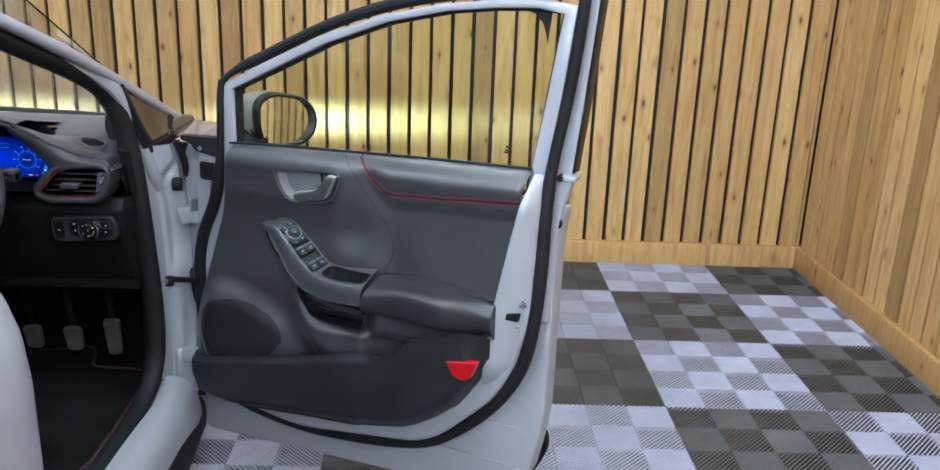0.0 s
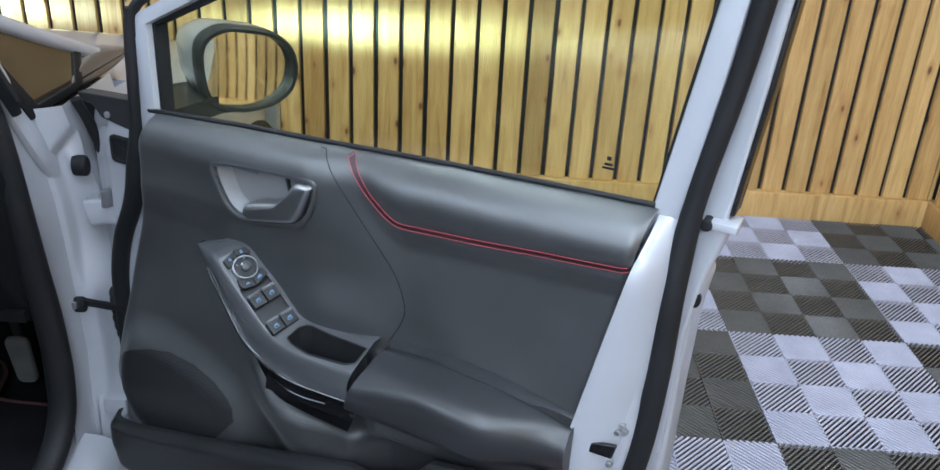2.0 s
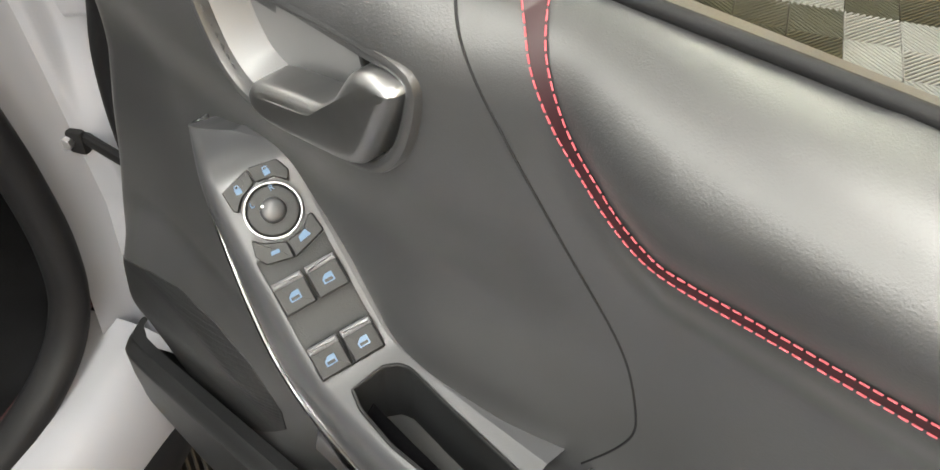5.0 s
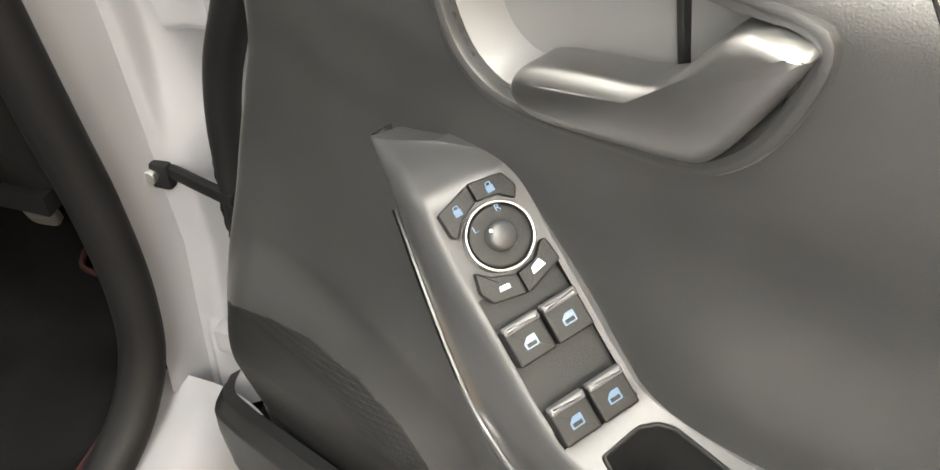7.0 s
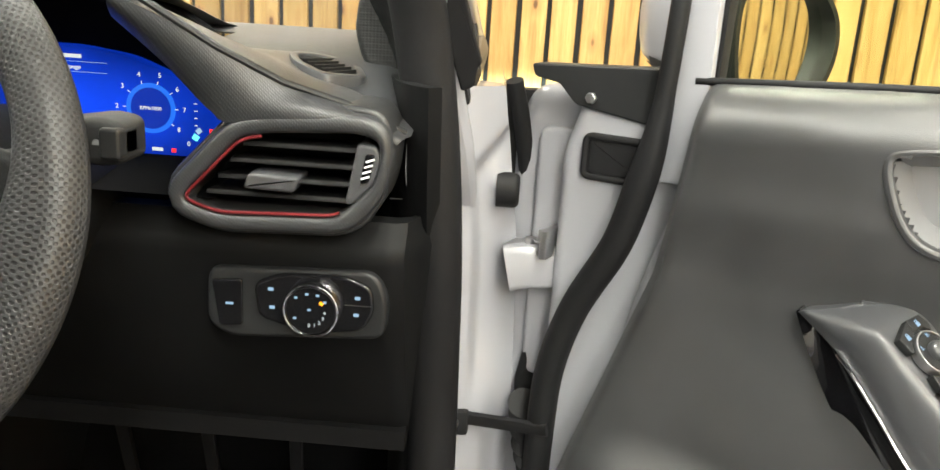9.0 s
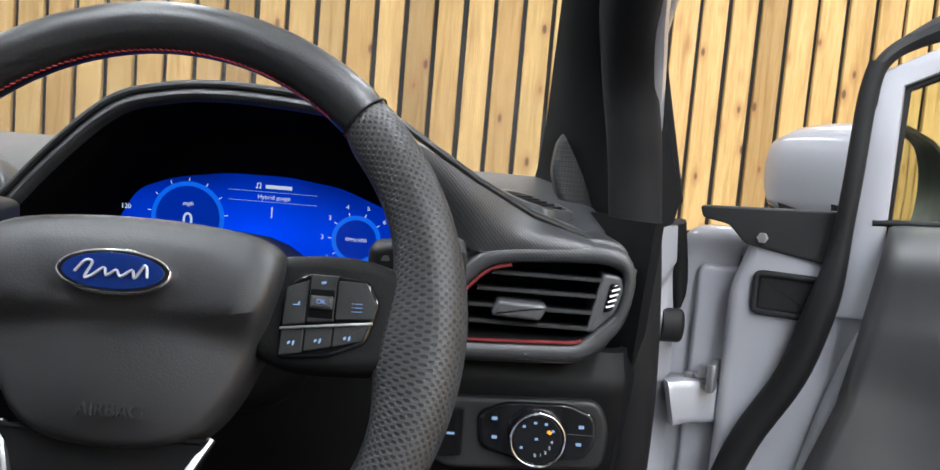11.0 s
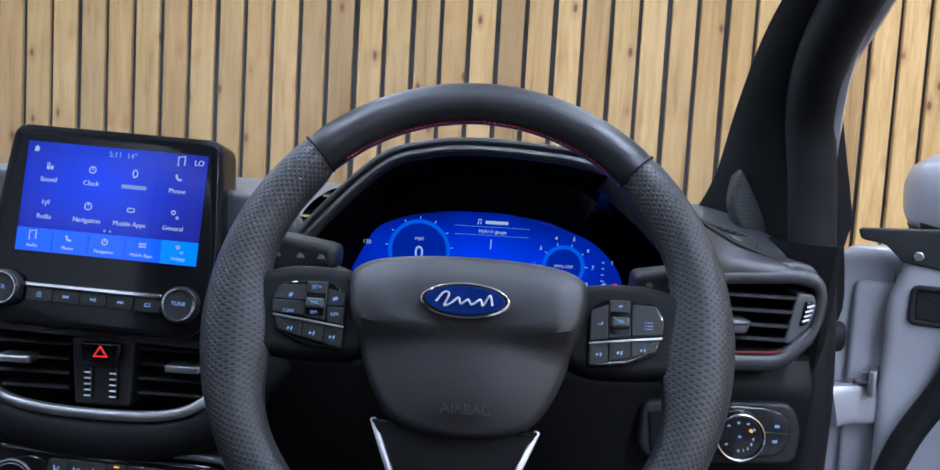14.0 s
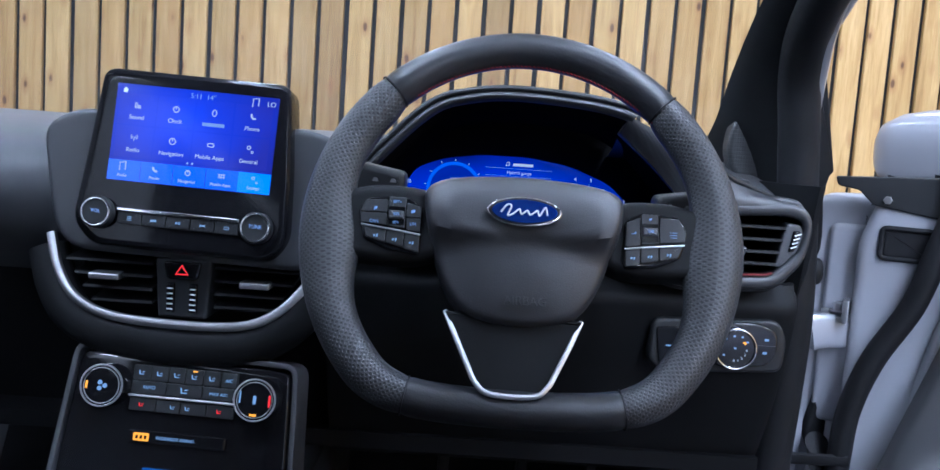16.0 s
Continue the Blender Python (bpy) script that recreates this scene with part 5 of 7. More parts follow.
# hinge arm, strap, boot between pillar and door
bm = bmesh.new()
sweep(bm, spline([(-0.584, 2.188, 0.824), (-0.564, 2.188, 0.828), (-0.542, 2.190, 0.828), (-0.515, 2.192, 0.838)], 6), blob(0.012, 0.024, 16, 0.4), up=(0, 0, 1), scale=lambda t: 1.0 - 0.15 * t)
part("upper_hinge", bm, PAINT, car, "painted door hinge")
bm = bmesh.new()
box(bm, (-0.600, 2.160, 0.43), (-0.555, 2.185, 0.465), 0.008)
part("lower_hinge", bm, PAINT, car, "painted door hinge")
bm = bmesh.new()
box(bm, (-0.645, 2.176, 0.633), (-0.613, 2.200, 0.662), 0.005)
check_strap = part("check_strap", bm, RUBBER, car, "black door check strap")
bm = bmesh.new()
prism(bm, circle(-0.630, 0.649, 0.007, 8), -2.180, -2.170, "xz-y", 0.001)
part("strap_bolt", bm, STEEL, check_strap)
bm = bmesh.new()
tube(bm, [(-0.622, 2.188, 0.650), (-0.585, 2.172, 0.656), (-0.530, 2.150, 0.664)], 0.0055, 8, rb=0.008)
part("strap_arm", bm, RUBBER, check_strap)
bm = bmesh.new()
prism(bm, rounded([(-0.568, 0.680), (-0.552, 0.770), (-0.538, 0.775), (-0.530, 0.70), (-0.536, 0.60)], 0.01), -2.235, -2.205, "xz-y", 0.006)
part("boot_plate", bm, RUBBER, car, "black wiring grommet plate")
bm = bmesh.new()
way = spline([(-0.556, 2.190, 0.672), (-0.548, 2.176, 0.625), (-0.532, 2.166, 0.585), (-0.505, 2.164, 0.560)], 7)
n = len(way)
loft(bm, [[p + Vector((math.cos(2 * math.pi * j / 16), math.sin(2 * math.pi * j / 16) * 0.6, math.sin(2 * math.pi * j / 16) * 0.8)) * (0.0165 - 0.0045 * (i % 2)) for j in range(16)] for i, p in enumerate(way)])
part("wiring_boot", bm, RUBBER, car, "black bellows over the door wiring")
bm = bmesh.new()
prism(bm, circle(2.19, 0.905, 0.013, 20, 0.018), -0.600, -0.577, "yzx", 0.006)
part("pillar_grommet", bm, RUBBER, body_side, "round black grommet")
rail([(-0.590, 2.205, 1.012), (-0.578, 2.222, 0.96), (-0.567, 2.238, 0.88), (-0.563, 2.243, 0.75), (-0.563, 2.243, 0.55), (-0.566, 2.236, 0.36)], blob(0.008, 0.009, 10), RUBBER, "wing_seal", "black rubber strip behind the front wing")
# black strip standing in for the shade deep in the gap
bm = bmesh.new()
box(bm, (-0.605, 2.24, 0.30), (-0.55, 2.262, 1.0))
part("gap_liner", bm, RUBBER, car, "black strip for the shade deep in the door gap")

# wing with wheel arch, bonnet, screen
AX_Y, AX_Z, ARCH = 2.98, 0.335, 0.375
def wing(s, t):
    y = 2.262 + 1.15 * s
    top = lerp_line([(2.26, 0.985), (2.6, 0.972), (3.0, 0.925), (3.42, 0.83)], y)
    d = abs(y - AX_Y)
    low = AX_Z + math.sqrt(ARCH ** 2 - d ** 2) if d < ARCH * 0.985 else 0.30
    low = max(0.30, low)
    z = low + (top - low) * t
    x = -0.575 + 0.030 * math.sin(min(1, max(0, (z - 0.3) / 0.65)) * 2.6) - 0.05 * step(0.75, 1.0, t) ** 2 - 0.10 * step(3.1, 3.5, y)
    return Vector((x, y, z))
bm = bmesh.new()
patch(bm, wing, 70, 20)
front_wing = part("front_wing", bm, PAINT, car, "pale grey front wing with a wheel arch")
bm = bmesh.new()
arch = [(-0.560, AX_Y + ARCH * math.cos(a), AX_Z + ARCH * math.sin(a)) for a in [math.pi * k / 24 for k in range(25)]]
tube(bm, arch, 0.020, 8)
part("arch_trim", bm, RUBBER, car, "black wheel arch lip")
bm = bmesh.new()
loft(bm, [[Vector((-0.565 - 0.25 * j, AX_Y + (ARCH - 0.005) * math.cos(a), AX_Z + (ARCH - 0.005) * math.sin(a))) for a in [math.pi * (k / 20) for k in range(21)]] for j in (0, 1)], False, False)
part("arch_liner", bm, RUBBER, car, "black wheel arch liner")
def bonnet(s, t):
    x = -1.93 + 1.315 * s
    y = lerp_line([(0, 2.47), (1, 3.45)], t) - 0.05 * (2 * s - 1) ** 2 * t
    z = 0.985 - 0.015 * abs(2 * s - 1) ** 3 - 0.06 * t - 0.12 * t ** 3
    return Vector((x, y, z))
bm = bmesh.new()
patch(bm, bonnet, 24, 20, (0, 0, -0.02))
part("bonnet", bm, PAINT, car, "pale grey bonnet")
bm = bmesh.new()
patch(bm, lambda s, t: Vector((-1.93 + 1.35 * s, 3.45 + 0.10 * math.sin(math.pi * s) - 0.05 * t * t, 0.80 - 0.55 * t)), 16, 8, (0, -0.05, 0))
part("front_bumper", bm, PAINT, car, "pale grey front bumper")
bm = bmesh.new()
patch(bm, lambda s, t: Vector((-1.90 + 1.23 * s - 0.02 * t * (2 * s - 1), 2.50 - 0.95 * t - 0.06 * (2 * s - 1) ** 2, 1.000 + 0.47 * t)), 12, 10, (0, 0.004, 0.003))
screen_glass = part("windscreen", bm, GLASS_CLEAR, car, "clear windscreen")
screen_glass.visible_shadow = False
bm = bmesh.new()
patch(bm, lambda s, t: Vector((-1.90 + 1.24 * s, 2.46 + 0.05 * t - 0.06 * (2 * s - 1) ** 2, 1.005 + 0.012 * (1 - t))), 24, 3, (0, 0, -0.02))
part("cowl", bm, RUBBER, car, "black scuttle at the windscreen's foot")
for x0, x1 in ((-1.86, -1.30), (-1.45, -0.80)):
    bm = bmesh.new()
    tube(bm, [(x0, 2.50, 1.028), ((x0 + x1) / 2, 2.482, 1.034), (x1, 2.49, 1.022)], 0.007, 8)
    part("wiper", bm, RUBBER, car, "black windscreen wiper")
# rear door; roof, far side, back: unseen, added to close and shade the cabin
bm = bmesh.new()
patch(bm, lambda s, t: Vector((-1.85 + 1.10 * s, -0.9 + 2.42 * t, 1.475 + 0.045 * math.sin(math.pi * s) - 0.03 * (1 - t) ** 2)), 10, 12, (0, 0, 0.03))
part("roof", bm, PAINT, car, "pale grey roof, out of view, added to shade the cabin")
bm = bmesh.new()
patch(bm, lambda s, t: Vector((-1.84 + 1.08 * s, -0.9 + 2.40 * t, 1.465 + 0.040 * math.sin(math.pi * s))), 8, 10, (0, 0, 0.008))
part("headlining", bm, TRIM, car, "dark headlining")


def flank_x(z):
    return lerp_line([(0.25, -0.548), (0.45, -0.525), (0.65, -0.512), (0.80, -0.512), (0.88, -0.520), (0.94, -0.540), (0.985, -0.580), (1.01, -0.612)], z)


bm = bmesh.new()
def rear_skin(s, t):
    z = 0.27 + 0.74 * t
    y = 1.255 - 1.15 * s
    return Vector((flank_x(z - 0.03) - 0.016 * (1 - step(0, 0.02, s)), y, z))
patch(bm, rear_skin, 30, 40, (-0.06, 0, 0))
rear_door = part("rear_door", bm, PAINT, car, "pale grey rear door, shut")
bm = bmesh.new()
prism(bm, [(1.19, 1.01), (1.12, 1.40), (0.25, 1.41), (0.10, 1.01)], -0.655, -0.650, "yzx")
part("rear_side_glass", bm, GLOSS, car, "dark rear side window")
bm = bmesh.new()
prism(bm, [(1.24, 0.30), (1.24, 1.0), (1.16, 1.42), (1.02, 1.42), (1.08, 1.0), (1.08, 0.30)], -0.70, -0.60, "yzx", 0.01)
part("middle_pillar", bm, PAINT, car, "painted middle pillar")
# unseen boxes, added to keep light out of the cabin
bm = bmesh.new()
box(bm, (-1.95, -0.9, 0.25), (-1.88, 0.60, 1.46), 0.02)
box(bm, (-1.95, 0.58, 0.25), (-1.88, 1.76, 1.02), 0.02)
box(bm, (-1.95, 1.74, 0.25), (-1.88, 2.45, 0.98), 0.02)
part("far_side", bm, TRIM_HARD, car, "unseen boxes that shade the cabin's far side")
bm = bmesh.new()
box(bm, (-1.9, -0.95, 0.25), (-0.6, -0.88, 1.5), 0.02)
part("cabin_back", bm, TRIM_HARD, car, "unseen box that shades the cabin from behind")


# wheels
def road_wheel(x, y):
    b = bmesh.new()
    prof = chaikin([(-0.10, 0.215), (-0.105, 0.29), (-0.09, 0.325), (-0.05, 0.335), (0.05, 0.335), (0.09, 0.325), (0.105, 0.29), (0.10, 0.215)], 2, False)
    loft(b, [[Vector((p.x, p.y * math.cos(2 * math.pi * k / 40), p.y * math.sin(2 * math.pi * k / 40))) for k in range(40)] for p in prof], False, False)
    w = part("road_wheel", b, RUBBER, car, "black tyre on a grey alloy rim", at=pose(x, y, 0.335))
    b = bmesh.new()
    loft(b, [[Vector((c, r * math.cos(2 * math.pi * k / 40), r * math.sin(2 * math.pi * k / 40))) for k in range(40)] for c, r in ((-0.09, 0.22), (0.0, 0.20), (0.085, 0.222), (0.09, 0.205), (0.05, 0.19))], False, False)
    part("rim", b, SILVER, w, "grey alloy rim")
    for k in range(5):
        b = bmesh.new()
        prism(b, rounded([(-0.028, 0.03), (0.028, 0.03), (0.020, 0.205), (-0.020, 0.205)], 0.008), 0.045, 0.075, "yzx", 0.006)
        bmesh.ops.transform(b, matrix=Matrix.Rotation(2 * math.pi * k / 5, 4, "X"), verts=b.verts[:])
        part("spoke", b, SILVER, w)
    return w


for wx, wy in ((-0.66, AX_Y), (-1.86, AX_Y), (-0.66, 0.27), (-1.86, 0.27)):
    road_wheel(wx, wy)
# headlamps
for hx in (-0.70, -1.82):
    bm = bmesh.new()
    prism(bm, rounded([(hx - 0.13, 0.66), (hx + 0.10, 0.66), (hx + 0.12, 0.74), (hx - 0.10, 0.73)], 0.03), 3.40, 3.53, "xzy", 0.02)
    part("headlamp", bm, GLOSS, car, "lit headlamp")

# mat: carpet with a red bound edge
mat = thing("floor_mat", (-1.0, 2.0, 0.335), "black carpet floor mat with a red bound edge", "mat")
edge = chaikin([(-1.21, 1.55, 0), (-1.20, 2.18, 0), (-1.14, 2.21, 0), (-1.085, 2.23, 0), (-1.074, 2.27, 0), (-1.105, 2.375, 0), (-1.085, 2.402, 0), (-1.03, 2.40, 0), (-0.965, 2.445, 0), (-0.920, 2.40, 0), (-0.902, 2.31, 0), (-0.870, 2.298, 0), (-0.77, 2.295, 0), (-0.715, 2.27, 0), (-0.705, 1.55, 0)], 2)
bm = bmesh.new()
prism(bm, [p.xy for p in edge], 0.329, 0.338, "xyz", 0.002)
part("carpet", bm, CARPET, mat)
bm = bmesh.new()
tube(bm, [Vector((p.x, p.y, 0.338)) for p in edge], 0.0042, 7, True)
part("bound_edge", bm, BINDING, mat, "dark red bound edge")


# ---- dashboard ----
def dash_profile(x):
    """Front roll and top of the dashboard at x, as (y, z) from below the roll to the screen's foot."""
    k = step(-0.86, -0.68, x)
    return [(2.06, 0.86 + 0.06 * k), (1.99 + 0.03 * k, 0.905 + 0.04 * k), (1.975 + 0.040 * k, 0.965 + 0.010 * k), (1.995 + 0.040 * k, 1.005 - 0.012 * k), (2.06 + 0.03 * k, 1.030 - 0.016 * k), (2.18, 1.042), (2.34, 1.046), (2.50, 1.020)]


def dash_point(s, t):
    x = -1.90 + 1.225 * s
    line = chaikin([(a, b, 0) for a, b in dash_profile(x)], 3, False)
    f = t * (len(line) - 1)
    i = min(len(line) - 2, int(f))
    p = line[i].lerp(line[i + 1], f - i)
    end = 0.010 * step(0.985, 1.0, s)
    return Vector((x, p.x + end * 4, p.y - end))


bm = bmesh.new()
patch(bm, dash_point, 90, 50)
patch(bm, lambda s, t: dash_point(1, t).lerp(Vector((-0.672, 2.40, 0.95)), s), 6, 50)
# open where the instrument hood stands
bmesh.ops.delete(bm, geom=[f for f in bm.faces if (-0.87 < f.calc_center_median().x < -0.68 and f.calc_center_median().y < 2.08 and f.calc_center_median().z < 0.985) or -1.185 < f.calc_center_median().x < -0.800 and f.calc_center_median().y < (2.20 if f.calc_center_median().x < -0.87 else 2.12)], context="FACES")
dashboard = part("dashboard", bm, DASH, car, "dark soft-touch dashboard")
# closing face below
bm = bmesh.new()
patch(bm, lambda s, t: Vector((-1.90 + 1.23 * s, 2.045 + 0.10 * t, 0.89 - 0.23 * t)), 20, 8, (0, 0.02, 0))
part("lower_dashboard", bm, SHADE_BLACK, dashboard, "black lower dashboard, cabin shade in its colour")
bm = bmesh.new()
patch(bm, lambda s, t: Vector((-1.90 + 1.23 * s, 2.09 + 0.5 * t, 0.66 + 0.02 * t)), 4, 4, (0, 0, 0.02))
part("dash_underside", bm, SHADE_BLACK, dashboard)

# instrument hood
ARCHO = spline([(-1.215, 0, 0.930), (-1.190, 0, 0.975), (-1.147, 0, 1.029), (-1.094, 0, 1.080), (-1.052, 0, 1.095), (-1.008, 0, 1.100), (-0.950, 0, 1.098), (-0.905, 0, 1.093), (-0.870, 0, 1.083), (-0.830, 0, 1.056), (-0.788, 0, 1.012), (-0.779, 0, 0.985), (-0.795, 0, 0.955)], 8)
CHEEK_TOP = [Vector(p) for p in ((-0.808, 1.984, 1.045), (-0.762, 1.996, 1.021), (-0.717, 2.010, 1.006), (-0.672, 2.030, 0.983))]
NA = len(ARCHO) - 1
HUB = Vector((-1.0, 0, 0.93))


def arch(s, grow=1.0):
    f = s * NA
    i = min(NA - 1, int(f))
    p = ARCHO[i].lerp(ARCHO[i + 1], f - i)
    return HUB + (p - HUB) * grow


bm = bmesh.new()
def hood_top(s, t):
    p, edge = arch(s * 0.665), abs(2 * s - 1)
    y = 1.975 + 0.34 * t
    fall = step(0.0, 1.0, t)
    z = p.z + (min(p.z, 1.040) - p.z) * fall - 0.03 * edge * 0
    return Vector((p.x * (1 - 0.10 * fall) + HUB.x * 0.10 * fall, y, z + 0.004 * math.sin(math.pi * min(1, t * 3))))
patch(bm, hood_top, 80, 24)
part("instrument_hood", bm, TRIM, dashboard, "dark instrument hood")
bm = bmesh.new()
def hood_lip(s, t):
    g = 1.0 - 0.115 * t
    p = arch(s * 0.655, g)
    return Vector((p.x, 1.975 - 0.010 * math.sin(math.pi * t) + 0.030 * t * t, p.z))
patch(bm, lambda s, t: hood_lip(s, 0.62 * t), 80, 6)
part("hood_band", bm, CARBON, dashboard, "carbon-look band round the hood")
bm = bmesh.new()
patch(bm, lambda s, t: hood_lip(s, 0.62 + 0.38 * t), 80, 4)
part("hood_inner_edge", bm, FLOCK, dashboard, "dull black inner edge of the hood")
bm = bmesh.new()
tube(bm, [Vector((arch(k / 80, 1.002).x, 1.972, arch(k / 80, 1.002).z + 0.001)) for k in range(53)] + CHEEK_TOP, 0.003, 8, up=(0, 1, 0))
part("hood_edge", bm, TRIM_HARD, dashboard)
bm = bmesh.new()
def hood_throat(s, t):
    p = arch(s, 0.885 - 0.07 * t)
    return Vector((p.x, 2.003 + 0.10 * t, p.z))
patch(bm, hood_throat, 60, 6)
patch(bm, lambda s, t: Vector((-1.19 + 0.37 * s, 2.00 + 0.12 * t, 0.925 + 0.012 * t)), 6, 3)
part("hood_throat", bm, FLOCK, dashboard, "dull black instrument surround")
bm = bmesh.new()
prism(bm, [(arch(k / 40, 0.86).x, arch(k / 40, 0.86).z) for k in range(41)], -2.135, -2.118, "xz-y")
part("hood_back", bm, FLOCK, dashboard, "matt black back of the instrument well")
# instrument display
CL = [(-1.144, 0.935), (-1.136, 0.965), (-1.113, 1.008), (-1.080, 1.021), (-1.035, 1.028), (-0.980, 1.0285), (-0.930, 1.022), (-0.880, 1.003), (-0.856, 0.980), (-0.846, 0.955), (-0.852, 0.935)]
bm = bmesh.new()
prism(bm, rounded(CL, 0.012), -2.115, -2.100, "xz-y", 0.001)
CLUSTER = blue_display("instrument_glow", (0.0, 0.006, 0.10), (0.0, 0.055, 0.90), 0.85, (-1.0, 2.10, 0.975), (0.20, 0.4, 0.060))
instrument = part("instrument_display", bm, CLUSTER, dashboard, "lit blue instrument display")


def flat_at(x, y, z):
    return pose(x, y, z, 90, 0, 0)


def bar(name, x0, x1, z0, z1, y, material, parent, turn=0.0):
    b = bmesh.new()
    prism(b, rect(-(x1 - x0) / 2, (x1 - x0) / 2, -(z1 - z0) / 2, (z1 - z0) / 2), 0, 0.0006, "xz-y")
    ob = part(name, b, material, parent, smooth=0)
    ob.matrix_basis = pose((x0 + x1) / 2, y, (z0 + z1) / 2, 0, turn, 0)
    return ob


def dial(cx, cz, r, a0, a1, marks, texts, y):
    b = bmesh.new()
    for k in range(marks):
        a = radians(a0 + (a1 - a0) * k / (marks - 1))
        p, q = Vector((cx + r * math.cos(a), y, cz + r * math.sin(a))), Vector((cx + (r - 0.003) * math.cos(a), y, cz + (r - 0.003) * math.sin(a)))
        tube(b, [p, q], 0.0004, 5)
    tagged(part("dial_ticks", b, LIT_WHITE, instrument), kind="stuff")
    for k, text in enumerate(texts):
        if text:
            a = radians(a0 + (a1 - a0) * k / (len(texts) - 1))
            words(text, 0.0060, LIT_WHITE, instrument, flat_at(cx + (r + 0.0055) * math.cos(a), y, cz + (r + 0.0055) * math.sin(a)), "numeral")


YI = 2.0985
RING_GLOW = glow("ring_glow", (0.01, 0.16, 1.0), 0.6)
DIAL_DARK = glow("dial_centre_glow", (0.0, 0.02, 0.32), 0.8)
for cx, cz, r in ((-1.066, 0.985, 0.033), (-0.912, 0.977, 0.0225)):
    bm = bmesh.new()
    ring_prism(bm, circle(cx, cz, r, 48), circle(cx, cz, r - 0.004, 48), -2.1, -2.0988, "xz-y")
    part("dial_ring", bm, RING_GLOW, instrument, "bright blue dial ring")
    bm = bmesh.new()
    prism(bm, circle(cx, cz, r - 0.004, 48), -2.1, -2.0990, "xz-y")
    part("dial_centre", bm, DIAL_DARK, instrument, "deep blue dial centre")
dial(-1.066, 0.985, 0.0365, 200, -20, 9, [], YI)
dial(-0.912, 0.977, 0.0255, 215, -35, 8, ["1", "2", "3", "4", "5", "6", "7", "8"], YI)
words("mph", 0.0056, LIT_WHITE, instrument, flat_at(-1.066, YI, 0.998), "dial_word")
words("0", 0.0200, LIT_WHITE, instrument, flat_at(-1.066, YI, 0.982), "dial_word")
words("RPMx1000", 0.0045, LIT_WHITE, instrument, flat_at(-0.912, YI, 0.977), "dial_word")
words("Hybrid gauge", 0.0056, LIT_WHITE, instrument, flat_at(-0.989, YI, 1.0095), "dial_word")
words("120", 0.0062, LIT_WHITE, instrument, flat_at(-1.122, YI, 0.991), "numeral")
words("160", 0.0062, LIT_WHITE, instrument, flat_at(-1.030, YI, 0.948), "numeral")
words("1", 0.0068, LIT_WHITE, instrument, flat_at(-0.861, YI, 0.984), "numeral")
words("0", 0.0060, LIT_WHITE, instrument, flat_at(-0.878, YI, 0.947), "numeral")
bar("station_name", -0.997, -0.973, 1.0175, 1.0208, YI, LIT_WHITE, instrument)
for x in (-1.0045, -1.0015):
    bar("note_stem", x - 0.0003, x + 0.0003, 1.0175, 1.0220, YI, LIT_WHITE, instrument)
    bar("note_head", x - 0.0014, x + 0.0003, 1.0170, 1.0182, YI, LIT_WHITE, instrument)
bar("note_beam", -1.0048, -1.0012, 1.0215, 1.0222, YI, LIT_WHITE, instrument)
bar("divider", -1.030, -0.950, 1.0052, 1.0055, YI, LIT_BLUE, instrument)
bar("divider", -1.030, -0.950, 1.0142, 1.0145, YI, LIT_BLUE, instrument)
bar("gauge_needle", -0.9906, -0.9896, 0.991, 1.001, YI, LIT_WHITE, instrument)
for k in range(4):
    bar("range_tick", -0.872, -0.869, 0.964 + 0.0065 * k, 0.9646 + 0.0065 * k, YI, LIT_WHITE, instrument)
bar("fuel_segment", -0.874, -0.8685, 0.951, 0.956, YI, glow("cyan_bar", (0.1, 0.75, 1.0), 1.2), instrument, 30)
bar("fuel_segment", -0.8705, -0.866, 0.957, 0.962, YI, LIT_BLUE, instrument, 50)
bar("red_telltale", -0.8585, -0.8545, 0.958, 0.962, YI, LIT_RED, instrument)
bar("red_telltale", -0.894, -0.890, 0.9385, 0.9420, YI, LIT_RED, instrument)
bar("range_mark", -0.912, -0.902, 0.9390, 0.9420, YI, LIT_WHITE, instrument)

# side vent with its carbon-look surround
VENT = rounded([(-0.842, 0.927), (-0.794, 0.978), (-0.770, 0.983), (-0.700, 0.987), (-0.681, 0.979), (-0.688, 0.950), (-0.716, 0.921), (-0.812, 0.917)], 0.011, 5)
bm = bmesh.new()
ring_prism(bm, inset(VENT, -0.020), inset(VENT, -0.010), -2.06, -1.998, "xz-y", 0.0045, 4)
for v in bm.verts:
    v.co.x = min(v.co.x, -0.690 + 0.5 * (v.co.x + 0.690))
part("side_vent", bm, ROLL, dashboard, "dark side air vent with red edging")
bm = bmesh.new()
ring_prism(bm, inset(VENT, -0.0150), VENT, -2.05, -1.984, "xz-y", 0.0065, 4)
for v in bm.verts:
    v.co.x = min(v.co.x, -0.690 + 0.65 * (v.co.x + 0.690))
part("vent_band", bm, CARBON, dashboard, "carbon-look vent surround")
bm = bmesh.new()
prism(bm, inset(VENT, -0.004), -2.075, -2.06, "xz-y")
part("vent_back", bm, SHADE_BLACK, dashboard)
bm = bmesh.new()
lit_edge = [Vector((p.x, 1.986, p.y)) for p in inset(VENT, 0.001)]
first = min(range(len(lit_edge)), key=lambda i: abs(lit_edge[i].x + 0.715) + 9 * (lit_edge[i].z > 0.94))
last = min(range(len(lit_edge)), key=lambda i: abs(lit_edge[i].x + 0.775) + 9 * (lit_edge[i].z < 0.96))
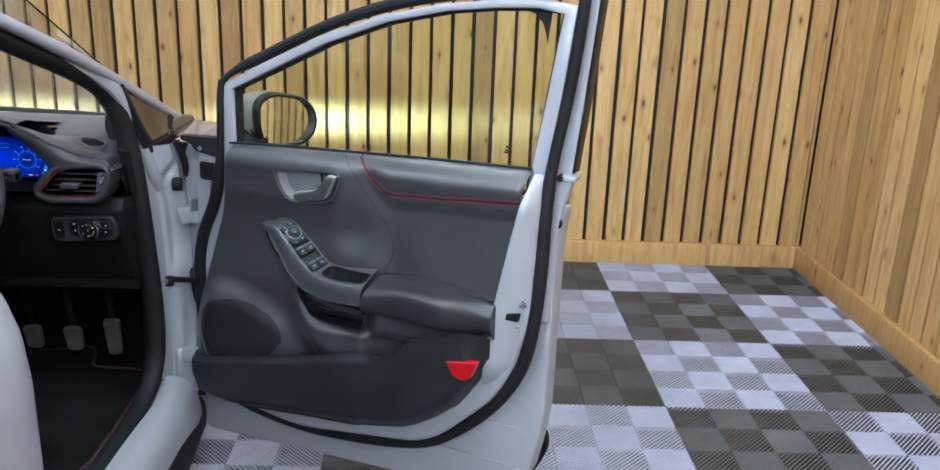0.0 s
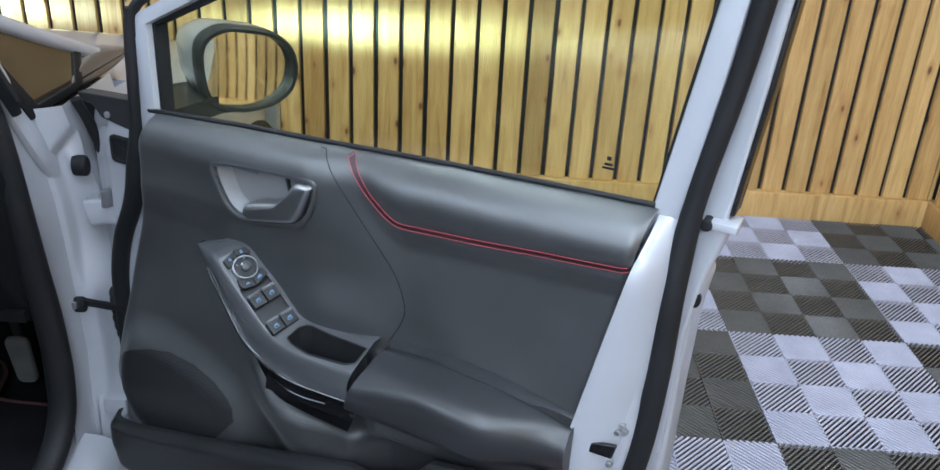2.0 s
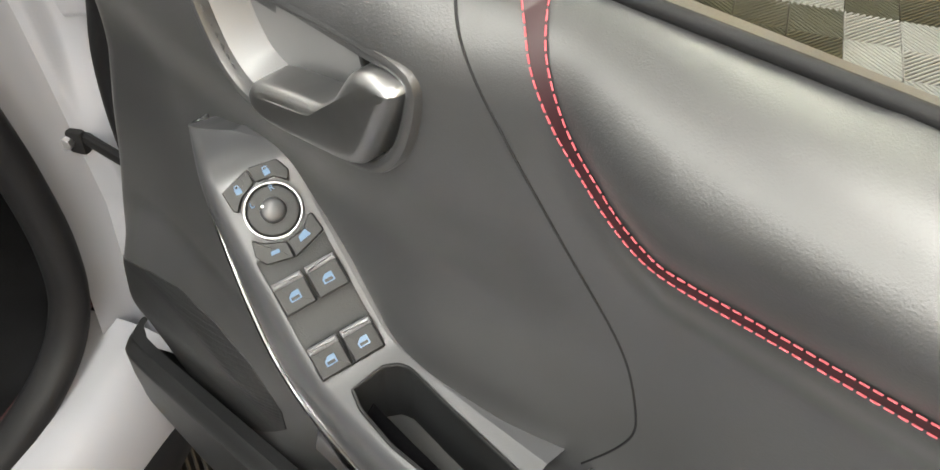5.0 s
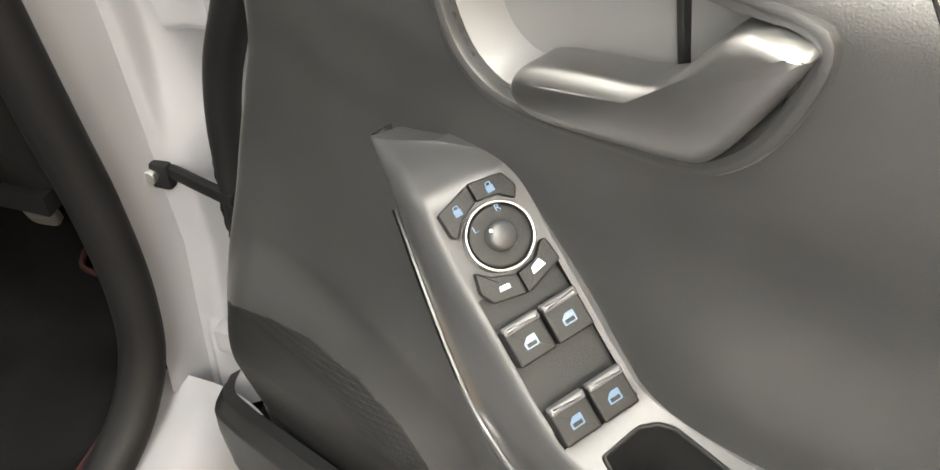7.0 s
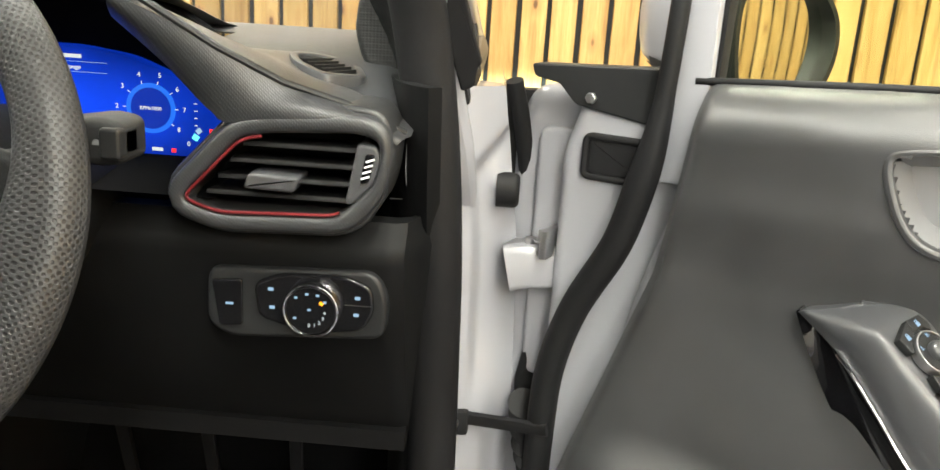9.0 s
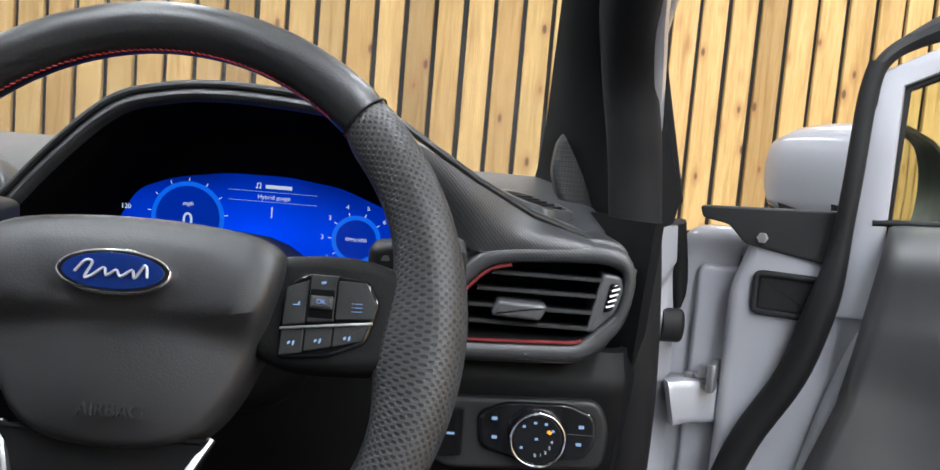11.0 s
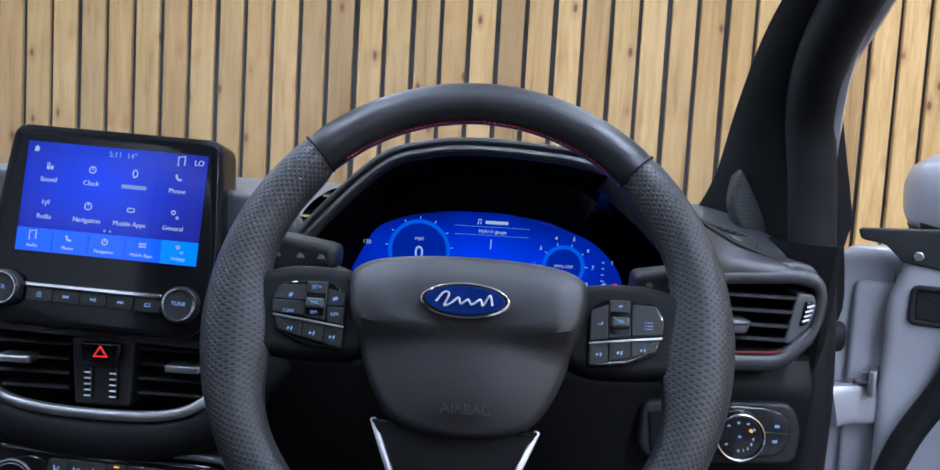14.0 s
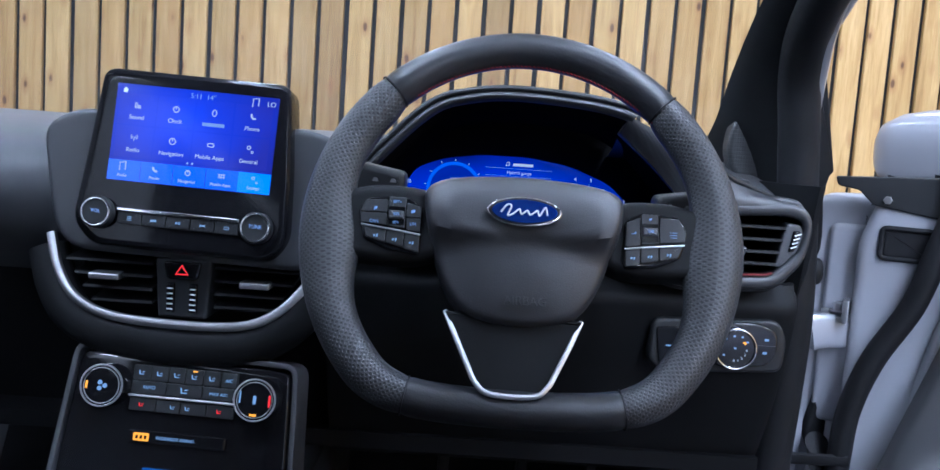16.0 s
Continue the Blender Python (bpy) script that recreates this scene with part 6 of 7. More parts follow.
way = [lit_edge[i % len(lit_edge)] for i in (range(first - len(lit_edge), last + 1) if first > last else range(first, last + 1))]
tube(bm, way, 0.0014, 6, up=(0, 1, 0))
part("vent_edging", bm, RED_TRIM, dashboard, "thin red edging")
for k, z in enumerate((0.932, 0.945, 0.9585, 0.972)):
    x0 = -0.826 + (z - 0.926) * 0.75
    bm = bmesh.new()
    prism(bm, rounded([(1.988, z), (1.990, z + 0.0035), (2.045, z - 0.002), (2.045, z - 0.006)], 0.001, 2), x0, -0.702 + 0.25 * (z - 0.93), "yzx")
    part("vent_slat", bm, SLAT, dashboard, "black vent slat")
bm = bmesh.new()
prism(bm, rounded([(-0.790, 0.9400), (-0.750, 0.9385), (-0.745, 0.9515), (-0.785, 0.9530)], 0.004), -2.01, -1.979, "xz-y", 0.003)
part("vent_tab", bm, SATIN, dashboard, "grey vent slider")
bm = bmesh.new()
prism(bm, rounded([(-0.706, 0.931), (-0.690, 0.948), (-0.684, 0.966), (-0.688, 0.978), (-0.703, 0.979), (-0.712, 0.931)], 0.003), -2.05, -1.988, "xz-y", 0.002)
part("vent_cheek", bm, SATIN, dashboard)
bm = bmesh.new()
prism(bm, rounded([(-0.700, 0.948), (-0.693, 0.950), (-0.689, 0.972), (-0.696, 0.972)], 0.002), -1.995, -1.985, "xz-y", 0.002)
part("thumbwheel", bm, GLOSS, dashboard)
for k in range(4):
    bar("thumbwheel_rib", -0.699 + 0.0012 * k, -0.692 + 0.0012 * k, 0.9535 + 0.0045 * k, 0.9550 + 0.0045 * k, 1.9842, MARK, dashboard, -20)

# carbon-look cheek between the hood and the vent
CHEEK_HI = spline([(-0.884, 1.974, 1.080), (-0.850, 1.977, 1.066), (-0.808, 1.983, 1.044), (-0.762, 1.995, 1.020), (-0.717, 2.009, 1.005), (-0.668, 2.032, 0.980)], 8)
CHEEK_LO = spline([(-0.892, 1.992, 1.062), (-0.853, 1.992, 1.030), (-0.818, 1.990, 0.997), (-0.795, 1.986, 0.989), (-0.700, 1.986, 0.994), (-0.674, 2.000, 0.978)], 8)
bm = bmesh.new()
def vent_cheek_face(s, t):
    x = s * (len(CHEEK_HI) - 1)
    i = min(len(CHEEK_HI) - 2, int(x))
    a, b = CHEEK_HI[i].lerp(CHEEK_HI[i + 1], x - i), CHEEK_LO[i].lerp(CHEEK_LO[i + 1], x - i)
    return a.lerp(b, t) + Vector((0, -0.006 * math.sin(math.pi * t), 0.002 * math.sin(math.pi * t)))
patch(bm, vent_cheek_face, 50, 10, (0, 0.012, 0))
shoulder_bm = bm
bm = bmesh.new()
def shoulder_top(s, t):
    a = vent_cheek_face(s, 0)
    f = step(0.0, 1.0, t)
    return Vector((a.x, a.y + 0.15 * t, a.z + (min(a.z, 1.030 + 0.006 * (1 - s)) - a.z) * f + 0.004 * math.sin(math.pi * min(1.0, 2 * t))))
patch(bm, shoulder_top, 40, 14)
part("shoulder_pad", bm, TRIM, dashboard, "dark soft pad above the side vent")
bm = shoulder_bm
part("vent_shoulder", bm, CARBON, dashboard, "carbon-look shoulder above the vent")

# small demister vent on top
DV = rounded([(-0.785, 2.103), (-0.770, 2.122), (-0.734, 2.131), (-0.717, 2.085), (-0.745, 2.056), (-0.774, 2.077)], 0.010, 4)
def demister(name, build, material, label=""):
    b = bmesh.new()
    build(b)
    for v in b.verts:
        v.co.z += 1.0235 - 0.20 * (v.co.x + 0.75) + 0.08 * (v.co.y - 2.09)
    part(name, b, material, dashboard, label)
demister("demister_frame", lambda b: ring_prism(b, inset(DV, -0.003), inset(DV, 0.0045), -0.02, 0.0035, "xyz", 0.0015), SATIN, "grey frame of the demister vent")
demister("demister_well", lambda b: prism(b, inset(DV, 0.003), -0.02, -0.004), GLOSS, "dark demister opening")
for k in range(5):
    f = 0.14 + 0.18 * k
    a, b2 = Vector((-0.778, 2.092, 0)).lerp(Vector((-0.738, 2.062, 0)), f), Vector((-0.758, 2.124, 0)).lerp(Vector((-0.722, 2.098, 0)), f)
    demister("demister_slat", lambda b, a=a, b2=b2: tube(b, [a, b2], 0.0016, 6, rb=0.004), TRIM_HARD)

# panel below the vent with the lamp switch
bm = bmesh.new()
def cheek(s, t):
    z = 0.905 - 0.26 * t
    x = -1.200 + 0.550 * s
    return Vector((x, 2.016 + 0.105 * t ** 1.6 + 0.050 * step(0.958, 1.0, s) + 0.02 * (1 - step(0, 0.1, t)), z))
patch(bm, cheek, 60, 30, (0, 0.02, 0))
part("knee_panel", bm, LOWER, dashboard, "black knee panel")
bm = bmesh.new()
prism(bm, rounded([(-0.832, 0.862), (-0.690, 0.868), (-0.679, 0.845), (-0.682, 0.808), (-0.815, 0.800), (-0.834, 0.812)], 0.012), -2.045, -2.014, "xz-y", 0.004)
part("switch_surround", bm, TRIM_HARD, dashboard)
bm = bmesh.new()
prism(bm, rounded([(-0.828, 0.852), (-0.802, 0.854), (-0.802, 0.813), (-0.822, 0.811)], 0.003), -2.02, -2.0115, "xz-y", 0.001)
part("tailgate_button", bm, GLOSS, dashboard, "black tailgate button")
bm = bmesh.new()
prism(bm, rounded([(-0.792, 0.852), (-0.770, 0.862), (-0.715, 0.864), (-0.692, 0.855), (-0.690, 0.832), (-0.700, 0.816), (-0.745, 0.810), (-0.788, 0.822)], 0.008), -2.02, -2.0105, "xz-y", 0.002)
lamp_switch = part("lamp_switch", bm, GLOSS, dashboard, "gloss black lamp switch panel")
bm = bmesh.new()
ring_prism(bm, circle(-0.741, 0.8355, 0.0235, 40), circle(-0.741, 0.8355, 0.0212, 40), -2.012, -1.998, "xz-y", 0.001)
part("switch_ring", bm, CHROME, dashboard, "chrome ring")
bm = bmesh.new()
prism(bm, circle(-0.741, 0.8355, 0.0213, 40), -2.012, -1.9995, "xz-y", 0.001)
part("switch_knob", bm, GLOSS, dashboard, "black rotary knob")
YS = 1.9990
for dx, dz in ((-0.012, 0.011), (-0.003, 0.0145), (0.006, 0.0140), (0.012, 0.0085), (-0.013, -0.007), (-0.001, 0.001)):
    bar("lamp_mark", -0.741 + dx - 0.0012, -0.741 + dx + 0.0013, 0.8355 + dz - 0.0009, 0.8355 + dz + 0.0009, YS, LIT_BLUE, dashboard)
for k, (dx, dz) in enumerate(((-0.001, -0.013), (0.0035, -0.0125), (0.0075, -0.010), (0.0105, -0.006), (0.012, -0.001))):
    words(str(k) if k < 4 else "4", 0.004, LIT_WHITE, dashboard, flat_at(-0.741 + dx, YS, 0.8355 + dz), "switch_numeral")
bar("lamp_on_mark", -0.7335, -0.7300, 0.8415, 0.8440, YS, LIT_AMBER, dashboard, 40)
for x, z in ((-0.777, 0.848), (-0.776, 0.832)):
    bar("fog_mark", x - 0.0022, x + 0.0022, z - 0.0013, z + 0.0013, 2.0100, LIT_BLUE, dashboard)
for x, z in ((-0.704, 0.846), (-0.705, 0.831)):
    bar("dimmer_mark", x - 0.0022, x + 0.0022, z - 0.0016, z + 0.0010, 2.0100, LIT_BLUE, dashboard)
bar("tailgate_mark", -0.816, -0.8095, 0.8312, 0.8330, 2.0110, LIT_BLUE, dashboard)
bar("dimmer_split", -0.715, -0.693, 0.8388, 0.8392, 2.0102, TRIM, dashboard)

# centre: screen housing, its face and knobs, leaning back a little
SC = pose(-1.340, 1.962, 0.998, -9.0, 1.8, -1.5)
fascia = [(-0.165, 0.030), (-0.130, 0.052), (0.130, 0.052), (0.175, 0.030), (0.170, -0.02), (0.150, -0.070), (0.128, -0.098), (-0.118, -0.098), (-0.140, -0.075)]
bm = bmesh.new()
prism(bm, rounded(fascia, 0.02), -0.05, -0.012, "xz-y", 0.006)
part("centre_fascia", bm, CARBON, dashboard, "carbon-look centre fascia", at=SC)
bm = bmesh.new()
prism(bm, rounded([(-0.098, 0.094), (0.098, 0.094), (0.108, 0.0), (0.112, -0.068), (0.095, -0.092), (-0.090, -0.092), (-0.113, -0.068), (-0.106, 0.0)], 0.014, 6), -0.035, 0.006, "xz-y", 0.006)
touchscreen = part("touchscreen", bm, simple("screen_black", (0.005, 0.005, 0.006), 0.08, Specular_IOR_Level=0.22), car, "gloss black touchscreen housing", at=SC)
PALE_BLUE = glow("pale_blue_text", (0.35, 0.55, 1.0), 0.5)
MENU_GLOW = blue_display("menu_panel_glow", (0.02, 0.022, 0.28), (0.015, 0.055, 0.72), 1.0, (-0.01, -0.006, 0.045), (0.10, 0.2, 0.07))
DISPLAY = blue_display("display_glow", (0.012, 0.012, 0.17), (0.012, 0.045, 0.62), 1.1, (-0.01, -0.006, 0.045), (0.13, 0.2, 0.09))
bm = bmesh.new()
prism(bm, rect(-0.081, 0.088, -0.023, 0.078), 0.004, 0.0066, "xz-y")
part("display", bm, DISPLAY, touchscreen, "lit blue menu display")
bm = bmesh.new()
prism(bm, rect(-0.081, 0.088, -0.0225, -0.0015), 0.0060, 0.0069, "xz-y")
part("display_tab_bar", bm, glow("tab_glow", (0.01, 0.10, 0.80), 1.1), touchscreen)
bm = bmesh.new()
prism(bm, rect(0.0545, 0.088, -0.0225, -0.0015), 0.0064, 0.0072, "xz-y")
part("display_tab", bm, glow("tab_lit_glow", (0.02, 0.20, 1.0), 1.2), touchscreen)


def on_screen(x, z, y=-0.0074):
    return pose(x, y, z, 90, 0, 0)


def icon(x, z, kind, size=0.0055):
    b = bmesh.new()
    y0, y1 = 0.0070, 0.0076
    if kind == "ring":
        ring_prism(b, circle(x, z, size, 20), circle(x, z, size - 0.0009, 20), y0, y1, "xz-y")
        prism(b, [(x - 0.0004, z), (x + 0.0004, z), (x + 0.0004, z + size * 0.7), (x - 0.0004, z + size * 0.7)], y0, y1, "xz-y")
    elif kind == "pill":
        o = rect(x - size, x + size, z - size * 0.6, z + size * 0.6, size * 0.55)
        ring_prism(b, o, inset(o, 0.0009), y0, y1, "xz-y")
    elif kind == "grid":
        for i in range(3):
            for j in range(2):
                prism(b, rect(x - size + i * size * 0.8, x - size + i * size * 0.8 + size * 0.55, z - size * 0.6 + j * size * 0.8, z - size * 0.6 + j * size * 0.8 + size * 0.55), y0, y1, "xz-y")
    elif kind == "phone":
        tube(b, [Vector((x - size * 0.6, -y1, z + size * 0.8)), Vector((x - size * 0.5, -y1, z)), Vector((x, -y1, z - size * 0.5)), Vector((x + size * 0.8, -y1, z - size * 0.6))], 0.0011, 5)
    elif kind == "note":
        tube(b, [Vector((x - 0.003, -y1, z - 0.004)), Vector((x - 0.003, -y1, z + 0.004)), Vector((x + 0.003, -y1, z + 0.005)), Vector((x + 0.003, -y1, z - 0.003))], 0.0007, 5)
    elif kind == "home":
        o = [Vector(p) for p in ((x - size, z), (x, z + size), (x + size, z), (x + size * 0.7, z), (x + size * 0.7, z - size), (x - size * 0.7, z - size), (x - size * 0.7, z))]
        prism(b, o, y0, y1, "xz-y")
    elif kind == "lens":
        ring_prism(b, circle(x, z, size * 0.75, 20, size * 1.1), circle(x, z, size * 0.5, 20, size * 0.85), y0, y1, "xz-y")
    elif kind == "mast":
        prism(b, [(x - 0.0003, z - size), (x + 0.0003, z - size), (x + 0.0003, z + size * 0.2), (x - 0.0003, z + size * 0.2)], y0, y1, "xz-y")
        for q in (-1, 1):
            for f in (0.5, 0.95):
                tube(b, [Vector((x + q * size * f * 0.8, -y1, z - size * f * 0.5)), Vector((x + q * size * f, -y1, z + size * 0.2)), Vector((x + q * size * f * 0.8, -y1, z + size * (0.2 + f * 0.6)))], 0.0004, 4)
    elif kind == "gear":
        ring_prism(b, circle(x - 0.001, z + 0.0015, size * 0.6, 16), circle(x - 0.001, z + 0.0015, size * 0.35, 16), y0, y1, "xz-y")
        ring_prism(b, circle(x + 0.003, z - 0.003, size * 0.4, 16), circle(x + 0.003, z - 0.003, size * 0.2, 16), y0, y1, "xz-y")
    else:
        for i, (lo, hi) in enumerate(((-0.9, 0.9), (-0.9, 0.1))):
            o = rect(x - size * 0.9 + i * size, x - size * 0.15 + i * size, z + size * lo, z + size * hi, 0.0008)
            ring_prism(b, o, inset(o, 0.0006), y0, y1, "xz-y")
            ring_prism(b, circle(x - size * 0.52 + i * size, z - size * 0.4, size * 0.26, 12), circle(x - size * 0.52 + i * size, z - size * 0.4, size * 0.12, 12), y0, y1, "xz-y")
    tagged(part("menu_icon", b, LIT_WHITE, touchscreen), kind="stuff")


cols = (-0.0575, -0.0175, 0.0225, 0.0630)
for x, text, kind in zip(cols, ("Sound", "Clock", "", "Phone"), ("bars", "ring", "lens", "phone")):
    icon(x, 0.0560, kind, 0.0034)
    if text:
        words(text, 0.0062, LIT_WHITE, touchscreen, on_screen(x, 0.0435), "menu_word")
    else:
        b = bmesh.new()
        prism(b, rect(x - 0.0115, x + 0.0115, 0.0417, 0.0453), 0.0070, 0.0074, "xz-y")
        part("menu_word_bar", b, PALE_BLUE, touchscreen)
for x, text, kind in zip(cols, ("Radio", "Navigation", "Mobile Apps", "General"), ("mast", "ring", "pill", "gear")):
    icon(x, 0.0225, kind, 0.0036)
    words(text, 0.0060, LIT_WHITE, touchscreen, on_screen(x, 0.0095), "menu_word")
for x, text, kind in zip((-0.0655, -0.0320, 0.0020, 0.0370, 0.0710), ("Audio", "Phone", "Navigation", "Mobile Apps", "Settings"), ("note", "phone", "ring", "grid", "gear")):
    icon(x, -0.0085, kind, 0.0030)
    words(text, 0.0042, LIT_WHITE, touchscreen, on_screen(x, -0.0175), "menu_word")
for x in (0.0005, 0.0055):
    b = bmesh.new()
    prism(b, circle(x, 0.0015, 0.0011, 12), 0.0070, 0.0074, "xz-y")
    part("page_dot", b, PALE_BLUE, touchscreen)
# faint panels behind each menu entry
for row in (0.0360, 0.0020):
    for x in cols:
        b = bmesh.new()
        prism(b, rect(x - 0.0193, x + 0.0193, row, row + 0.0325, 0.001), 0.0062, 0.0068, "xz-y")
        part("menu_panel", b, MENU_GLOW, touchscreen)
for k in range(1, 4):
    b = bmesh.new()
    x = -0.081 + 0.0339 * k
    prism(b, rect(x - 0.0002, x + 0.0002, -0.0215, -0.0025), 0.0066, 0.0071, "xz-y")
    part("tab_split", b, MENU_GLOW, touchscreen)
icon(-0.0720, 0.0715, "home", 0.0028)
words("5:11", 0.0072, PALE_BLUE, touchscreen, on_screen(0.002, 0.0715), "menu_word")
words("14°", 0.0072, PALE_BLUE, touchscreen, on_screen(0.0175, 0.0715), "menu_word")
words("LO", 0.0070, LIT_WHITE, touchscreen, on_screen(0.0805, 0.0705), "menu_word")
icon(0.0640, 0.0708, "note", 0.0022)
# knobs and key row
for kx, text in ((-0.084, "VOL"), (0.080, "TUNE")):
    bm = bmesh.new()
    prism(bm, circle(kx, -0.058, 0.0165, 32), 0.004, 0.016, "xz-y", 0.002)
    knob = part("audio_knob", bm, TRIM_HARD, touchscreen, "black audio knob with a silver ring")
    bm = bmesh.new()
    ring_prism(bm, circle(kx, -0.058, 0.0150, 36), circle(kx, -0.058, 0.0128, 36), 0.014, 0.0175, "xz-y", 0.0006)
    part("knob_ring", bm, CHROME, touchscreen)
    words(text, 0.0052, PALE_BLUE, touchscreen, on_screen(kx, -0.057, -0.0166), "knob_word")
bm = bmesh.new()
prism(bm, rect(-0.066, 0.062, -0.0545, -0.0505, 0.0015), 0.004, 0.0105, "xz-y", 0.001)
part("silver_bar", bm, CHROME, touchscreen, "bright bar above the keys")
for k in range(5):
    bm = bmesh.new()
    x0 = -0.064 + 0.0252 * k
    prism(bm, rect(x0, x0 + 0.0246, -0.0675, -0.0548, 0.001), 0.004, 0.0088, "xz-y", 0.001)
    part("audio_key", bm, TRIM_HARD, touchscreen)
    bm = bmesh.new()
    cx = x0 + 0.0123
    if k in (1, 3):
        q = 1 if k == 3 else -1
        for d in (-0.0024, 0.0):
            prism(bm, [Vector(v) for v in ((cx + q * d, -0.0627), (cx + q * (d + 0.0022), -0.0612), (cx + q * d, -0.0597))], 0.0086, 0.0092, "xz-y")
        prism(bm, rect(cx + q * 0.0026 - 0.0003, cx + q * 0.0026 + 0.0003, -0.0627, -0.0597), 0.0086, 0.0092, "xz-y")
    elif k == 2:
        prism(bm, [Vector(v) for v in ((cx - 0.0024, -0.0627), (cx, -0.0612), (cx - 0.0024, -0.0597))], 0.0086, 0.0092, "xz-y")
        for d in (0.0006, 0.0018):
            prism(bm, rect(cx + d, cx + d + 0.0006, -0.0627, -0.0597), 0.0086, 0.0092, "xz-y")
    elif k == 0:
        for d in (-0.0018, 0.0, 0.0018):
            prism(bm, rect(cx - 0.0024, cx + 0.0024, -0.0614 + d, -0.0609 + d), 0.0086, 0.0092, "xz-y")
    else:
        o = rect(cx - 0.0026, cx + 0.0026, -0.0627, -0.0597, 0.0006)
        ring_prism(bm, o, inset(o, 0.0005), 0.0086, 0.0092, "xz-y")
    part("key_mark", bm, LIT_BLUE, touchscreen)

# centre vents in a bright U
bm = bmesh.new()
U_LINE = spline([(-1.492, 1.985, 0.915), (-1.478, 1.972, 0.880), (-1.455, 1.962, 0.852), (-1.415, 1.956, 0.836), (-1.34, 1.953, 0.831), (-1.275, 1.956, 0.834), (-1.240, 1.962, 0.850), (-1.212, 1.972, 0.880), (-1.195, 1.985, 0.905)], 8)
sweep(bm, U_LINE, blob(0.005, 0.0045, 10, 0.7), up=(0, 1, 0))
part("bright_surround", bm, SILVER, dashboard, "satin silver surround under the vents")
bm = bmesh.new()
sweep(bm, [p + Vector((0, 0.010, -0.018)) + (p - Vector((-1.343, p.y, 0.90))).normalized() * 0.006 for p in U_LINE], blob(0.022, 0.016, 12, 0.9), up=(0, 1, 0))
part("vent_chin", bm, LOWER, dashboard, "dark roll below the centre vents")
bm = bmesh.new()
prism(bm, rounded([(-1.488, 0.915), (-1.455, 0.855), (-1.41, 0.838), (-1.275, 0.836), (-1.235, 0.855), (-1.20, 0.905)], 0.01), -2.06, -2.015, "xz-y")
part("vent_well", bm, GLOSS, dashboard)
for x0, x1 in ((-1.468, -1.376), (-1.310, -1.218)):
    for k, z in enumerate((0.848, 0.862, 0.876, 0.890)):
        trim0, trim1 = (0.028 * (3 - k) / 3 if x0 < -1.4 else 0), (0.026 * (3 - k) / 3 if x0 > -1.4 else 0)
        bm = bmesh.new()
        prism(bm, rounded([(1.966, z), (1.968, z + 0.003), (2.016, z + 0.010), (2.016, z + 0.006)], 0.001, 2), x0 + trim0, x1 - trim1, "yzx")
        part("vent_slat", bm, SLAT, dashboard, "black vent slat")
    bm = bmesh.new()
    prism(bm, rect((x0 + x1) / 2 - 0.018, (x0 + x1) / 2 + 0.014, 0.873, 0.880, 0.002), -1.99, -1.956, "xz-y", 0.002)
    part("vent_tab", bm, SILVER, dashboard, "silver vent slider")
bm = bmesh.new()
prism(bm, rounded([(-1.372, 0.900), (-1.312, 0.900), (-1.316, 0.836), (-1.368, 0.836)], 0.004), -2.02, -1.962, "xz-y", 0.003)
part("vent_divider", bm, TRIM_HARD, dashboard)
bm = bmesh.new()
prism(bm, rounded([(-1.362, 0.897), (-1.322, 0.897), (-1.326, 0.878), (-1.358, 0.878)], 0.004), -1.97, -1.957, "xz-y", 0.002)
part("hazard_button", bm, GLOSS, dashboard, "black hazard button")
bm = bmesh.new()
tri = [Vector(p) for p in ((-1.349, 0.8835), (-1.335, 0.8835), (-1.342, 0.8945))]
ring_prism(bm, tri, inset(tri, 0.0022), -1.9572, -1.9562, "xz-y")
part("hazard_mark", bm, LIT_RED, dashboard, "red warning triangle")
for x in (-1.354, -1.330):
    bm = bmesh.new()
    prism(bm, rect(x - 0.004, x + 0.004, 0.842, 0.874, 0.002), -1.966, -1.958, "xz-y", 0.002)
    part("thumbwheel", bm, GLOSS, dashboard)
    for k in range(5):
        bar("thumbwheel_rib", x - 0.003, x + 0.003, 0.846 + 0.0055 * k, 0.8472 + 0.0055 * k, 1.9575, MARK, dashboard)

# climate panel
CP = pose(-1.335, 1.948, 0.748, -14, 1.5, -1)
bm = bmesh.new()
prism(bm, rounded([(-0.112, 0.048), (0.112, 0.044), (0.120, -0.09), (0.118, -0.20), (-0.122, -0.20), (-0.122, -0.08)], 0.014), -0.06, 0.0, "xz-y", 0.004)
climate = part("climate_panel", bm, GLOSS, car, "gloss black climate panel", at=CP)
bm = bmesh.new()
o = [Vector(p) for p in rounded([(-0.119, 0.056), (0.119, 0.052), (0.128, -0.09), (0.128, -0.22), (-0.131, -0.22), (-0.130, -0.08)], 0.016)]
ring_prism(bm, o, inset(o, 0.006), -0.06, 0.003, "xz-y", 0.002)
part("panel_frame", bm, SATIN, climate, "grey panel frame")
for kx in (-0.080, 0.080):
    bm = bmesh.new()
    prism(bm, circle(kx, 0.012, 0.0225, 36), 0.0, 0.016, "xz-y", 0.002)
    part("climate_knob", bm, GLOSS, climate, "black climate knob with a silver ring")
    for r0, r1, h in ((0.0222, 0.0205, 0.0175), (0.0188, 0.0178, 0.0172)):
        bm = bmesh.new()
        ring_prism(bm, circle(kx, 0.012, r0, 40), circle(kx, 0.012, r1, 40), 0.014, h, "xz-y", 0.0005)
        part("knob_ring", bm, SILVER, climate)
